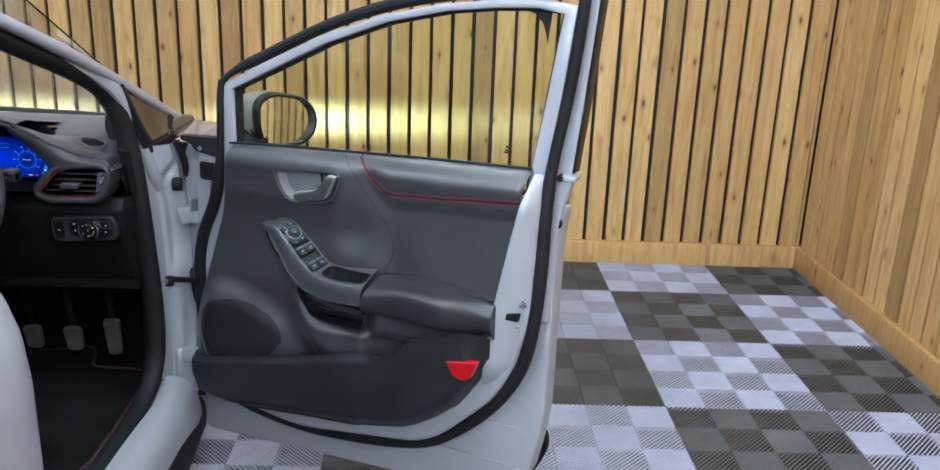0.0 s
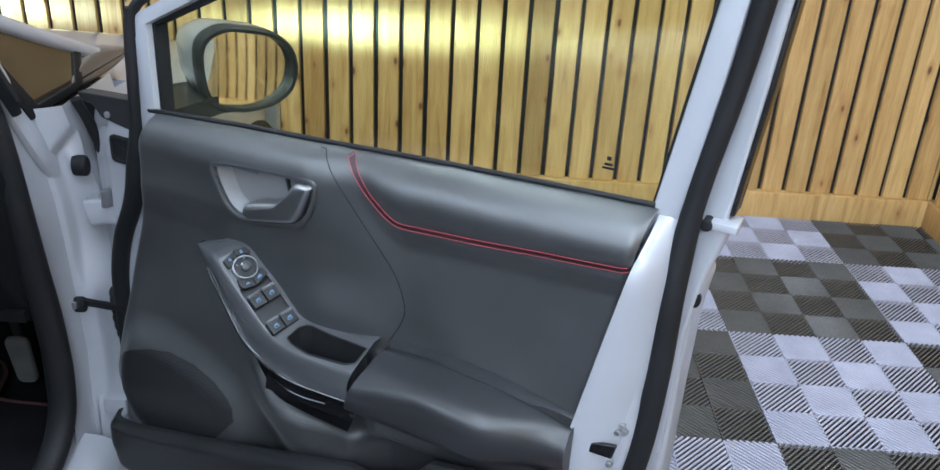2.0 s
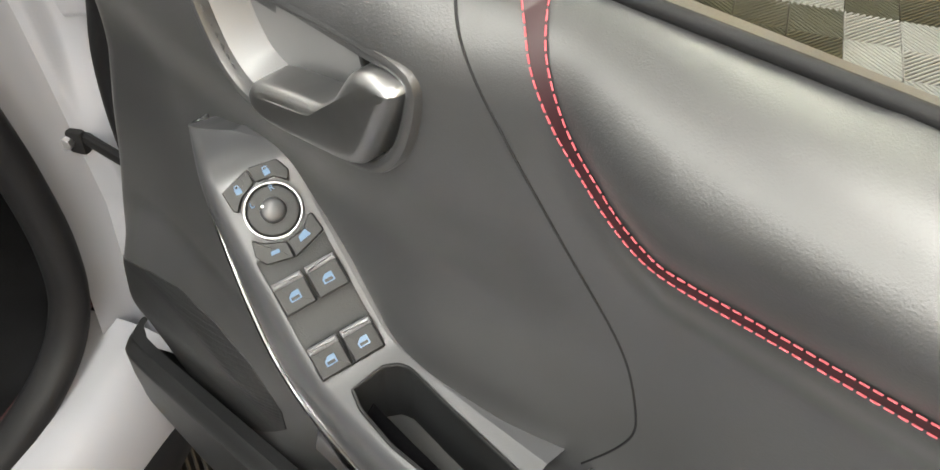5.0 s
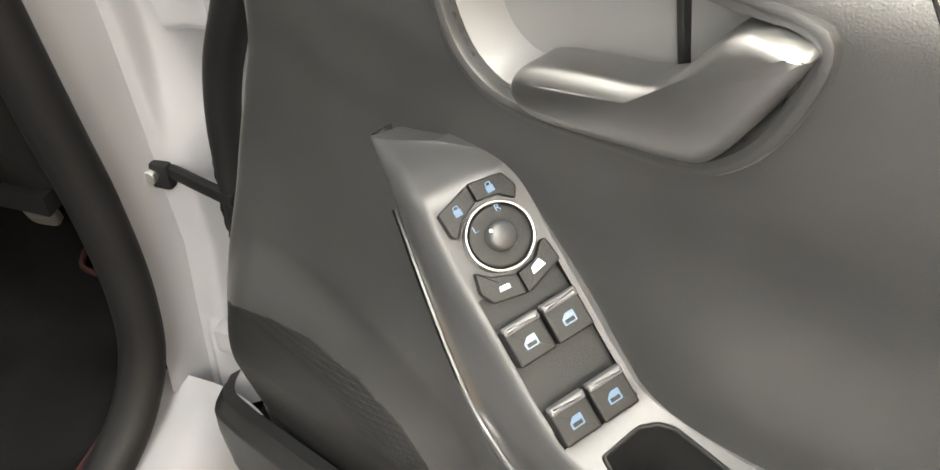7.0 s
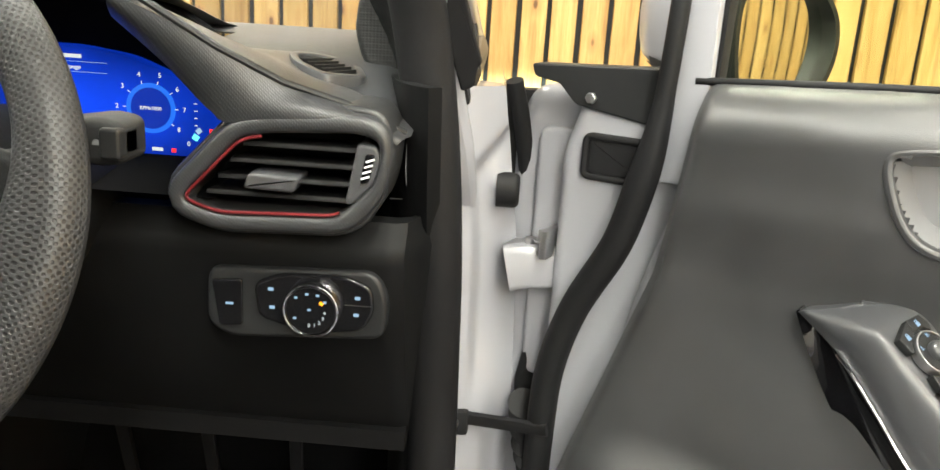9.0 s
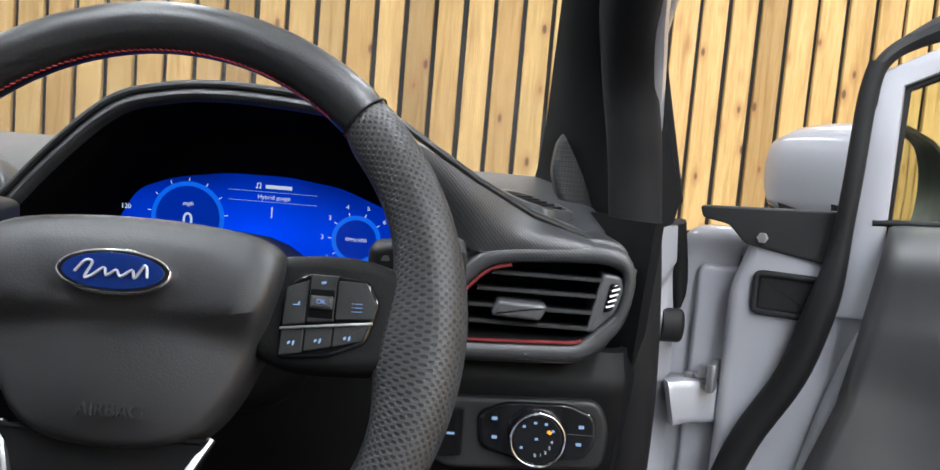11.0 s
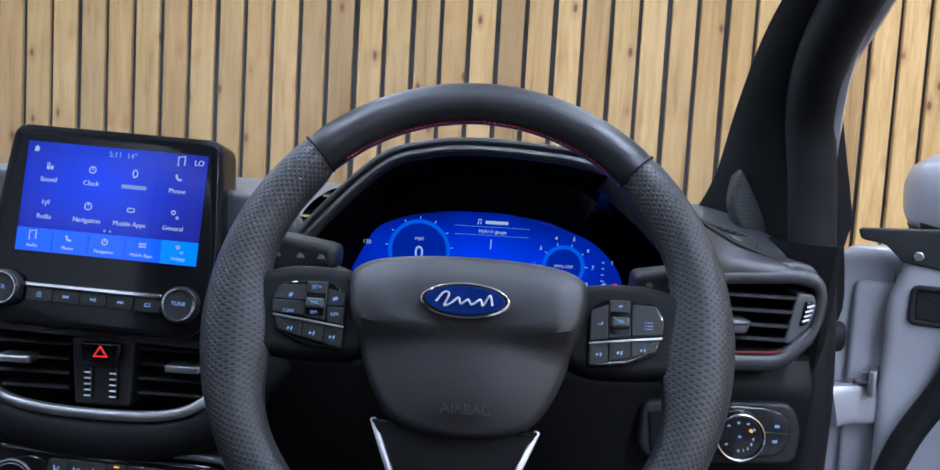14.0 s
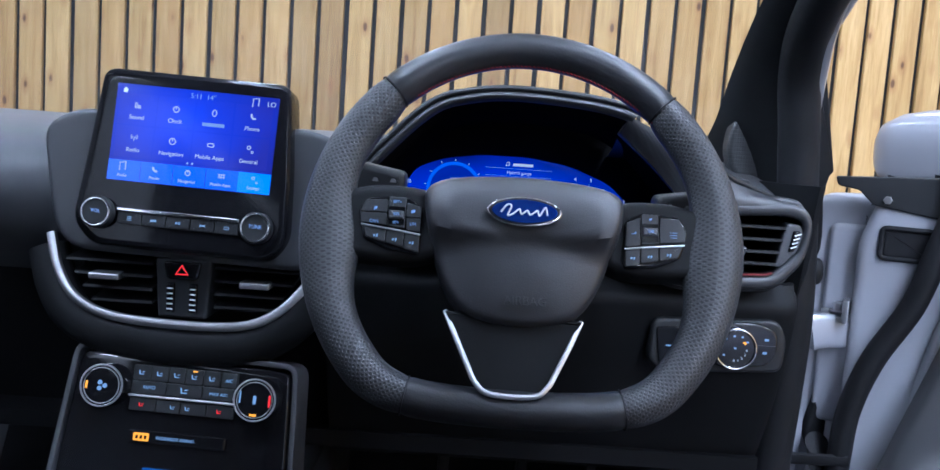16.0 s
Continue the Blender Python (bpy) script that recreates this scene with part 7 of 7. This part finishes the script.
def lamp_bar(x0, x1, z0, z1, h, material, name):
    b = bmesh.new()
    prism(b, rect(x0, x1, z0, z1), h - 0.001, h, "xz-y")
    part(name, b, material, climate, smooth=0)
lamp_bar(-0.0965, -0.0945, 0.008, 0.0155, 0.0168, LIT_AMBER, "knob_lamp")
lamp_bar(0.0765, 0.0835, -0.0045, -0.0022, 0.0168, LIT_AMBER, "knob_lamp")
lamp_bar(0.0945, 0.0965, 0.006, 0.018, 0.0168, LIT_RED, "knob_lamp")
lamp_bar(0.0640, 0.0655, 0.008, 0.020, 0.0168, LIT_BLUE, "knob_lamp")
lamp_bar(0.0785, 0.0815, 0.008, 0.0165, 0.0168, LIT_BLUE, "knob_lamp")
for k in range(3):
    a = 2 * math.pi * k / 3
    bm = bmesh.new()
    prism(bm, circle(-0.080 + 0.0035 * math.cos(a), 0.012 + 0.0035 * math.sin(a), 0.0024, 12), 0.0158, 0.0166, "xz-y")
    part("fan_mark", bm, LIT_BLUE, climate)
bm = bmesh.new()
prism(bm, rect(-0.0545, 0.0575, 0.0032, 0.0058, 0.001), 0.0, 0.007, "xz-y", 0.001)
part("bright_line", bm, SILVER, climate, "thin bright line")
# key bank: six along the top, two words and a vent key below, four under the line
upper = [(-0.0530, -0.0345), (-0.0340, -0.0160), (-0.0155, 0.0020), (0.0025, 0.0210), (0.0215, 0.0395), (0.0400, 0.0570)]
for x0, x1 in upper:
    bm = bmesh.new()
    prism(bm, rect(x0, x1, 0.0205, 0.0365, 0.001), 0.0, 0.0045, "xz-y", 0.0008)
    part("climate_key", bm, TRIM_HARD, climate, "black climate key")
for x0, x1 in ((-0.0530, -0.0165), (-0.0160, 0.0215), (0.0220, 0.0570)):
    bm = bmesh.new()
    prism(bm, rect(x0, x1, 0.0070, 0.0200, 0.001), 0.0, 0.0045, "xz-y", 0.0008)
    part("climate_key", bm, TRIM_HARD, climate, "black climate key")
for x0, x1 in ((-0.0530, -0.0255), (-0.0250, 0.0005), (0.0010, 0.0280), (0.0285, 0.0570)):
    bm = bmesh.new()
    prism(bm, rect(x0, x1, -0.0110, 0.0022, 0.001), 0.0, 0.0045, "xz-y", 0.0008)
    part("climate_key", bm, TRIM_HARD, climate, "black climate key")


def vent_mark(x, z, size):
    """A seat-and-arrow symbol: a slanted seat with a bar beside it."""
    b = bmesh.new()
    for pts in ([(-1, -0.8), (0.7, -0.8), (0.9, -0.45), (-0.6, -0.45)], [(-1, -0.8), (-0.6, -0.45), (-0.9, 0.9), (-1.25, 0.8)], [(0.0, 0.0), (1.0, 0.25), (1.0, 0.5), (0.0, 0.3)]):
        prism(b, [(x + a * size, z + c * size) for a, c in pts], 0.0044, 0.0050, "xz-y")
    return b


for k, (x0, x1) in enumerate(upper[:5]):
    part("key_mark", vent_mark((x0 + x1) / 2, 0.0285, 0.0028), LIT_BLUE, climate)
part("key_mark", vent_mark(0.0030, 0.0135, 0.0036), LIT_BLUE, climate)
for x, mk in ((-0.0400, LIT_RED), (-0.0070, LIT_BLUE), (0.0085, LIT_BLUE), (0.0420, LIT_RED)):
    part("key_mark", vent_mark(x, -0.0045, 0.0023), mk, climate)
for x, z, text in ((0.0485, 0.0280, "A/C"), (-0.0345, 0.0135, "AUTO"), (0.0390, 0.0130, "MAX A/C")):
    words(text, 0.0048, LIT_BLUE, climate, pose(x, -0.0048, z, 90, 0, 0), "key_word")
lamp_bar(0.0095, 0.0145, 0.0338, 0.0352, 0.0052, LIT_AMBER, "key_lamp")
bm = bmesh.new()
prism(bm, rect(-0.050, 0.052, -0.0440, -0.0310, 0.002), 0.0, 0.003, "xz-y", 0.001)
part("warning_strip", bm, GLOSS, climate)
lamp_bar(-0.0440, -0.0280, -0.0415, -0.0335, 0.0040, LIT_AMBER, "airbag_lamp")
for k in range(3):
    lamp_bar(-0.0415 + 0.0045 * k, -0.0390 + 0.0045 * k, -0.0395, -0.0358, 0.0043, GLOSS, "lamp_symbol")
words("PASSENGER AIRBAG", 0.0045, LIT_BLUE, climate, pose(0.0, -0.0036, -0.0375, 90, 0, 0), "warning_word")
lamp_bar(-0.03, 0.05, -0.0705, -0.0685, 0.0035, glow("dim_blue_light", (0.05, 0.3, 1.0), 0.3), "glow_strip")
# console below, out to both sides
bm = bmesh.new()
box(bm, (-1.47, 2.02, 0.32), (-1.20, 2.20, 0.66), 0.02)
part("centre_console", bm, LOWER, dashboard, "black centre stack")


# ---- steering wheel ----
WHEEL = Matrix.Translation((-1.0010, 1.787, 0.963)) @ Matrix.Rotation(radians(70), 4, "X")   # x right, y up the wheel, z to the driver
RIM_R, RIM_A, RIM_B = 0.1705, 0.0150, 0.0165


def rim_centre(a):
    """The rim's middle line by angle; flat at the foot."""
    c, s = math.cos(a), math.sin(a)
    r = RIM_R * (1 + 0.02 * max(0.0, s) ** 2)
    y = r * s
    flat = -0.1455
    if y < flat + 0.03:
        k = (flat + 0.03 - y)
        y = flat + 0.03 * math.exp(-k / 0.03)
    return Vector((r * c * (1.0 + 0.03 * max(0, -s) ** 3), y, -0.012 * math.exp(-((y - 0.0) / 0.05) ** 2) * 0))


def rim_part(name, a0, a1, fat, material, label, n=48, web=0.0):
    """One covered stretch of the rim, with its unwrapped surface for the leather's holes."""
    me_v, me_f, uvs = [], [], []
    m = 20
    run, last = 0.0, None
    grid = []
    for i in range(n + 1):
        a = radians(a0 + (a1 - a0) * i / n)
        p = rim_centre(a)
        t = (rim_centre(a + 0.01) - rim_centre(a - 0.01)).normalized()
        side = Vector((t.y, -t.x, 0))
        if last is not None:
            run += (p - last).length
        last = p
        sv = abs(math.sin(a))
        ra = (RIM_A + 0.0018 * (1 - sv) + 0.0005) * fat
        rb = RIM_B * fat
        turn = math.degrees(math.atan2(p.y, abs(p.x)))
        spoke = math.exp(-((turn + 4) / 15) ** 2)
        sv_grip = step(50, 40, turn) * step(-62, -40, turn)
        end = min(1.0, 0.93 + min(i, n - i) * 0.05)
        row = []
        for j in range(m + 1):
            th = 2 * math.pi * j / m
            c = math.cos(th)
            q = p + side * (c * end * (ra if c > 0 else ra + 0.0035 * fat * sv_grip + web * spoke)) + Vector((0, 0, rb * math.sin(th) * end))
            row.append((q, (run, j / m * 0.103)))
        grid.append(row)
    me = bpy.data.meshes.new(name)
    verts = [g[0] for row in grid for g in row]
    faces = [(i * (m + 1) + j, (i + 1) * (m + 1) + j, (i + 1) * (m + 1) + j + 1, i * (m + 1) + j + 1) for i in range(n) for j in range(m)]
    me.from_pydata([tuple(v) for v in verts], [], faces)
    layer = me.uv_layers.new(name="UVMap")
    flat_uv = [g[1] for row in grid for g in row]
    for loop in me.loops:
        layer.data[loop.index].uv = flat_uv[loop.vertex_index]
    me.polygons.foreach_set("use_smooth", [True] * len(me.polygons))
    me.materials.append(material)
    return me, label


me, _ = rim_part("steering_wheel", 47, 133, 1.0, SKIN, "")
steering_wheel = new("steering_wheel", me)
steering_wheel.parent = car
steering_wheel.matrix_parent_inverse = Matrix.Translation(-HOME[car])
steering_wheel.matrix_basis = WHEEL
tagged(steering_wheel, "flat-bottomed leather steering wheel with perforated grips")
for name, a0, a1, mt, lb in (("grip", 133.3, 239.5, PERF, "perforated leather grip"), ("grip", -59.5, 46.7, PERF, "perforated leather grip"), ("rim_foot", 239.8, 300.2, SKIN, "smooth flat foot of the rim")):
    me, lb = rim_part(name, a0, a1, 1.0, mt, lb, 60, 0.014)
    ob = new(name, me)
    ob.parent = steering_wheel
    tagged(ob, lb)
for a in (47, 133, 239.6, 300.4):
    bm = bmesh.new()
    p = rim_centre(radians(a))
    t = (rim_centre(radians(a) + 0.01) - rim_centre(radians(a) - 0.01)).normalized()
    side = Vector((t.y, -t.x, 0))
    tube(bm, [p + side * (0.0162 * math.cos(2 * math.pi * k / 24)) + Vector((0, 0, 0.0165 * math.sin(2 * math.pi * k / 24))) for k in range(24)], 0.0007, 5, True, up=tuple(t))
    part("rim_seam", bm, RUBBER, steering_wheel)
# red stitches on the inner side of the rim
for a0, a1 in ((52, 128), (134, 236), (-57, 46)):
    bm = bmesh.new()
    k = a0
    while k < a1:
        ends = []
        for d in (0.0, 0.8):
            a = radians(k + d)
            p = rim_centre(a)
            t = (rim_centre(a + 0.01) - rim_centre(a - 0.01)).normalized()
            side = Vector((-t.y, t.x, 0))
            ends.append(p + side * 0.0158 + Vector((0, 0, 0.0035 if d else 0.0015)))
        tube(bm, ends, 0.00055, 5)
        k += 1.35
    tagged(part("rim_stitching", bm, simple("red_thread", (0.40, 0.03, 0.035), 0.7), steering_wheel, "row of red stitches"), kind="stuff")

# airbag cover
COVER = [(-0.060, 0.055), (0.0, 0.0590), (0.060, 0.055), (0.081, 0.047), (0.085, 0.036), (0.079, 0.006), (0.067, -0.032), (0.052, -0.056), (0.033, -0.066), (0.0, -0.069), (-0.033, -0.066), (-0.052, -0.056), (-0.067, -0.032), (-0.079, 0.006), (-0.085, 0.036), (-0.081, 0.047)]
cover = [Vector((p.x, p.y)) for p in chaikin(COVER, 2)]
bm = bmesh.new()
def cover_ring(f, h):
    out = []
    for p in cover:
        x, y = p.x * f, (p.y + 0.008) * f - 0.014
        z = h + (0.013 * step(-0.012, 0.002, y) - 0.005 * step(0.010, 0.05, y)) * min(1.0, f * 1.3) - 0.003
        out.append(Vector((x, y, z)))
    return out
loft(bm, [cover_ring(1.0, -0.022), cover_ring(1.0, 0.002), cover_ring(0.985, 0.009), cover_ring(0.95, 0.0135)] + [cover_ring(0.92 - 0.045 * k, 0.0150 + 0.0085 * (1 - (1 - k / 19) ** 2)) for k in range(20)])
part("airbag_cover", bm, COVER_SKIN, steering_wheel, "grained dark airbag cover")
bm = bmesh.new()
prism(bm, circle(-0.001, 0.0160, 0.0305, 48, 0.0125), 0.026, 0.0348, "xyz", 0.0015)
part("badge_rim", bm, CHROME, steering_wheel, "chrome oval badge rim")
bm = bmesh.new()
prism(bm, circle(-0.001, 0.0160, 0.0268, 48, 0.0098), 0.034, 0.0352, "xyz", 0.0004)
part("badge_field", bm, simple("deep_blue_enamel", (0.006, 0.018, 0.10), 0.08), steering_wheel, "deep blue badge field")
bm = bmesh.new()
flourish = [(-0.021, -0.0020), (-0.016, 0.0050), (-0.012, 0.0040), (-0.015, -0.0045), (-0.011, -0.0035), (-0.005, 0.0015), (-0.003, -0.0030), (0.002, 0.0005), (0.005, -0.0030), (0.011, 0.0010), (0.013, -0.0035), (0.018, 0.0045), (0.020, -0.0030)]
tube(bm, spline([(x * 0.92 - 0.001, y * 0.9 + 0.0160, 0.0356) for x, y in flourish], 6), 0.0008, 5)
part("badge_flourish", bm, SILVER, steering_wheel, "silver flourish on the badge")
words("AIRBAG", 0.010, COVER_SKIN, steering_wheel, pose(0.004, -0.055, 0.0190), "embossed_word", 0.0008)
for sx in (-1, 1):
    bm = bmesh.new()
    o = [Vector(p) for p in chaikin([(sx * 0.048, 0.013), (sx * 0.058, 0.0135), (sx * 0.062, 0.017), (sx * 0.052, 0.018)], 2)]
    ring_prism(bm, o, inset(o, 0.0007), 0.0215, 0.0262, "xyz")
    part("horn_mark", bm, RUBBER, steering_wheel)
# spoke arms and button pads
for sx in (-1, 1):
    bm = bmesh.new()
    arm = [(sx * 0.070, 0.036), (sx * 0.098, 0.0405), (sx * 0.126, 0.0405), (sx * 0.150, 0.034), (sx * 0.168, 0.030), (sx * 0.168, -0.020), (sx * 0.146, -0.0235), (sx * 0.120, -0.026), (sx * 0.088, -0.026), (sx * 0.066, -0.018)]
    prism(bm, rounded(arm, 0.012, 6), -0.020, 0.0080, "xyz", 0.008, 5)
    part("spoke", bm, LOWER, steering_wheel, "dark wheel spoke")
    pad = [(sx * 0.0845, 0.014), (sx * 0.0885, 0.0235), (sx * 0.098, 0.0285), (sx * 0.114, 0.0285), (sx * 0.131, 0.0265), (sx * 0.1385, 0.014), (sx * 0.1325, -0.009), (sx * 0.112, -0.0180), (sx * 0.0845, -0.0205)]
    bm = bmesh.new()
    prism(bm, rounded(pad, 0.004), 0.0, 0.0110, "xyz", 0.002)
    part("button_pad", bm, GLOSS, steering_wheel, "gloss black button pad")
    bm = bmesh.new()
    tube(bm, spline([(sx * 0.0850, -0.0040, 0.0125), (sx * 0.110, -0.0010, 0.0140), (sx * 0.1350, 0.0022, 0.0125)], 6), 0.0008, 6)
    part("pad_strip", bm, SILVER, steering_wheel, "thin bright strip")
    split = [(0.0858, 0.0982), (0.0988, 0.1135), (0.1141, 0.1365)]
    for k, (xa, xb) in enumerate(split):
        mid = -0.0035 + 0.0024 * k
        top = (0.0238, 0.0272, 0.0245)[k]
        upper_key = [(sx * xa, mid + 0.0013), (sx * (xb - (0.0015 if k == 2 else 0)), mid + 0.0030), (sx * xb, top - 0.0125 if k == 2 else top), (sx * (xb - 0.0065 if k == 2 else xb), top), (sx * xa, top - (0.005 if k == 0 else 0))]
        lower_key = [(sx * xa, mid - 0.0013), (sx * (xb - (0.0030 if k == 2 else 0)), mid + 0.0004), (sx * (xb - (0.0065 if k == 2 else 0)), -0.0165 + 0.0042 * k), (sx * xa, -0.0188 + 0.0032 * k)]
        cells = [upper_key, lower_key]
        if sx < 0 and k != 1:
            half = 0.5 * (mid + top)
            cells = [[(sx * xa, mid + 0.0013), (sx * (xb - 0.001), mid + 0.0026), (sx * xb, half - 0.0002), (sx * xa, half - 0.0002)],
                     [(sx * xa, half + 0.0003), (sx * xb, half + 0.0003), (sx * (xb - 0.004 if k == 2 else xb), top - 0.001), (sx * xa, top - (0.004 if k == 0 else 0))], lower_key]
        for cell in cells:
            bm = bmesh.new()
            prism(bm, rounded(cell, 0.0011), 0.008, 0.0126, "xyz", 0.0006)
            part("wheel_button", bm, TRIM_HARD, steering_wheel, "black wheel button")
    bm = bmesh.new()
    prism(bm, rect(sx * 0.1062 - 0.0066, sx * 0.1062 + 0.0066, 0.0030, 0.0188, 0.001), 0.010, 0.0129, "xyz")
    part("toggle_well", bm, GLOSS, steering_wheel)
    bm = bmesh.new()
    prism(bm, rect(sx * 0.1062 - 0.0062, sx * 0.1062 + 0.0062, 0.0080, 0.0150, 0.001), 0.010, 0.0160, "xyz", 0.0015)
    part("toggle", bm, SATIN, steering_wheel, "grey toggle button")


def wheel_word(text, x, y, size=0.0040, z=0.0130):
    words(text, size * 0.88, PALE_BLUE, steering_wheel, pose(x, y, z), "button_word")


wheel_word("SET+", -0.1062, 0.0228)
wheel_word("SET-", -0.1062, 0.0050, 0.0034)
wheel_word("RES", -0.1062, 0.0115, 0.0038, 0.0162)
wheel_word("CAN", -0.1245, 0.0050)
wheel_word("LIM", -0.0920, 0.0045)
wheel_word("OK", 0.1062, 0.0115, 0.0042, 0.0162)


def wheel_mark(x, y, w2, h2, mt=None):
    b = bmesh.new()
    prism(b, rounded([(x - w2, y - h2), (x + w2, y - h2 * 0.4), (x + w2, y + h2), (x - w2, y + h2 * 0.4)], 0.0004, 2), 0.0124, 0.0130, "xyz")
    part("button_mark", b, mt or PALE_BLUE, steering_wheel)


for x, y in ((-0.1220, -0.0070), (-0.1062, -0.0095), (-0.0920, -0.0115), (0.0920, -0.0115), (0.1062, -0.0095), (0.1220, -0.0070)):
    wheel_mark(x - 0.0012, y, 0.0008, 0.0011, LIT_BLUE)
    wheel_mark(x + 0.0012, y, 0.0006, 0.0017, LIT_BLUE)
wheel_mark(-0.1240, 0.0165, 0.0013, 0.0018)
wheel_mark(-0.0925, 0.0155, 0.0017, 0.0017)
wheel_mark(0.0925, 0.0095, 0.0020, 0.0004)
wheel_mark(0.0938, 0.0105, 0.0005, 0.0012)
for k in range(3):
    wheel_mark(0.1265, 0.0080 + 0.0022 * k, 0.0022, 0.0003)
    wheel_mark(0.1232, 0.0080 + 0.0022 * k, 0.0004, 0.0004)
wheel_mark(0.1062, 0.0228, 0.0013, 0.0010)
# lower spoke: gloss filler in a bright V
V_LINE = spline([(-0.060, -0.064, -0.003), (-0.050, -0.086, 0.006), (-0.0385, -0.110, 0.011), (-0.032, -0.122, 0.014), (-0.020, -0.1305, 0.016), (0.014, -0.1305, 0.016), (0.026, -0.122, 0.014), (0.0325, -0.110, 0.011), (0.044, -0.086, 0.006), (0.053, -0.066, -0.003)], 8)
bm = bmesh.new()
sweep(bm, V_LINE, blob(0.0023, 0.0030, 8, 0.7), up=(0, 0, 1))
part("bright_v", bm, SILVER, steering_wheel, "satin silver V on the lower spoke")
bm = bmesh.new()
prism(bm, [p.xy for p in V_LINE], -0.016, 0.004, "xyz", 0.002)
part("lower_spoke", bm, LOWER, steering_wheel, "black lower spoke")
# boss behind, and the column shroud
bm = bmesh.new()
prism(bm, circle(0, -0.01, 0.062, 28), -0.055, -0.015, "xyz", 0.004)
part("wheel_boss", bm, TRIM_HARD, steering_wheel, "black wheel boss")
bm = bmesh.new()
loft(bm, [[Vector((-0.9985 + rx * math.cos(2 * math.pi * k / 28), y, cz + rz * math.sin(2 * math.pi * k / 28))) for k in range(28)] for y, rx, rz, cz in ((1.840, 0.058, 0.052, 0.945), (1.86, 0.066, 0.062, 0.940), (1.95, 0.072, 0.070, 0.925), (2.06, 0.078, 0.080, 0.90))])
column = part("column_shroud", bm, LOWER, car, "black steering column shroud")
# stalks: a stem and a paddle each
for sx, px, pz in ((-1, -1.151, 1.003), (1, -0.832, 0.997)):
    bm = bmesh.new()
    tube(bm, [(-0.9985 + sx * 0.06, 1.875, 0.965), (px - sx * 0.02, 1.855, pz - 0.006)], 0.008, 10)
    stalk = part("column_stalk", bm, TRIM_HARD, car, "black column stalk with printed symbols")
    bm = bmesh.new()
    tip = px + sx * 0.016
    root = px - sx * 0.045
    prism(bm, rounded([(root, pz - 0.010), (root, pz + 0.008), (px, pz + 0.0155), (tip, pz + 0.0125), (tip, pz - 0.0125), (px, pz - 0.0155)], 0.006), -1.872, -1.840, "xz-y", 0.006)
    part("stalk_paddle", bm, TRIM_HARD, stalk)
    for k, dx in enumerate((0.0, 0.018, 0.034)):
        bm = bmesh.new()
        x = px - sx * dx
        prism(bm, rounded([(x - 0.003, pz - 0.0012), (x + 0.003, pz - 0.0012), (x + 0.0015, pz + 0.0022), (x - 0.0015, pz + 0.0022)], 0.0006, 2), -1.8405, -1.8396, "xz-y")
        part("stalk_mark", bm, CUP, stalk)
bm = bmesh.new()
prism(bm, rect(-0.829, -0.816, 0.988, 1.007, 0.003), -1.86, -1.836, "xz-y", 0.002)
part("stalk_ring", bm, TRIM_HARD, column)
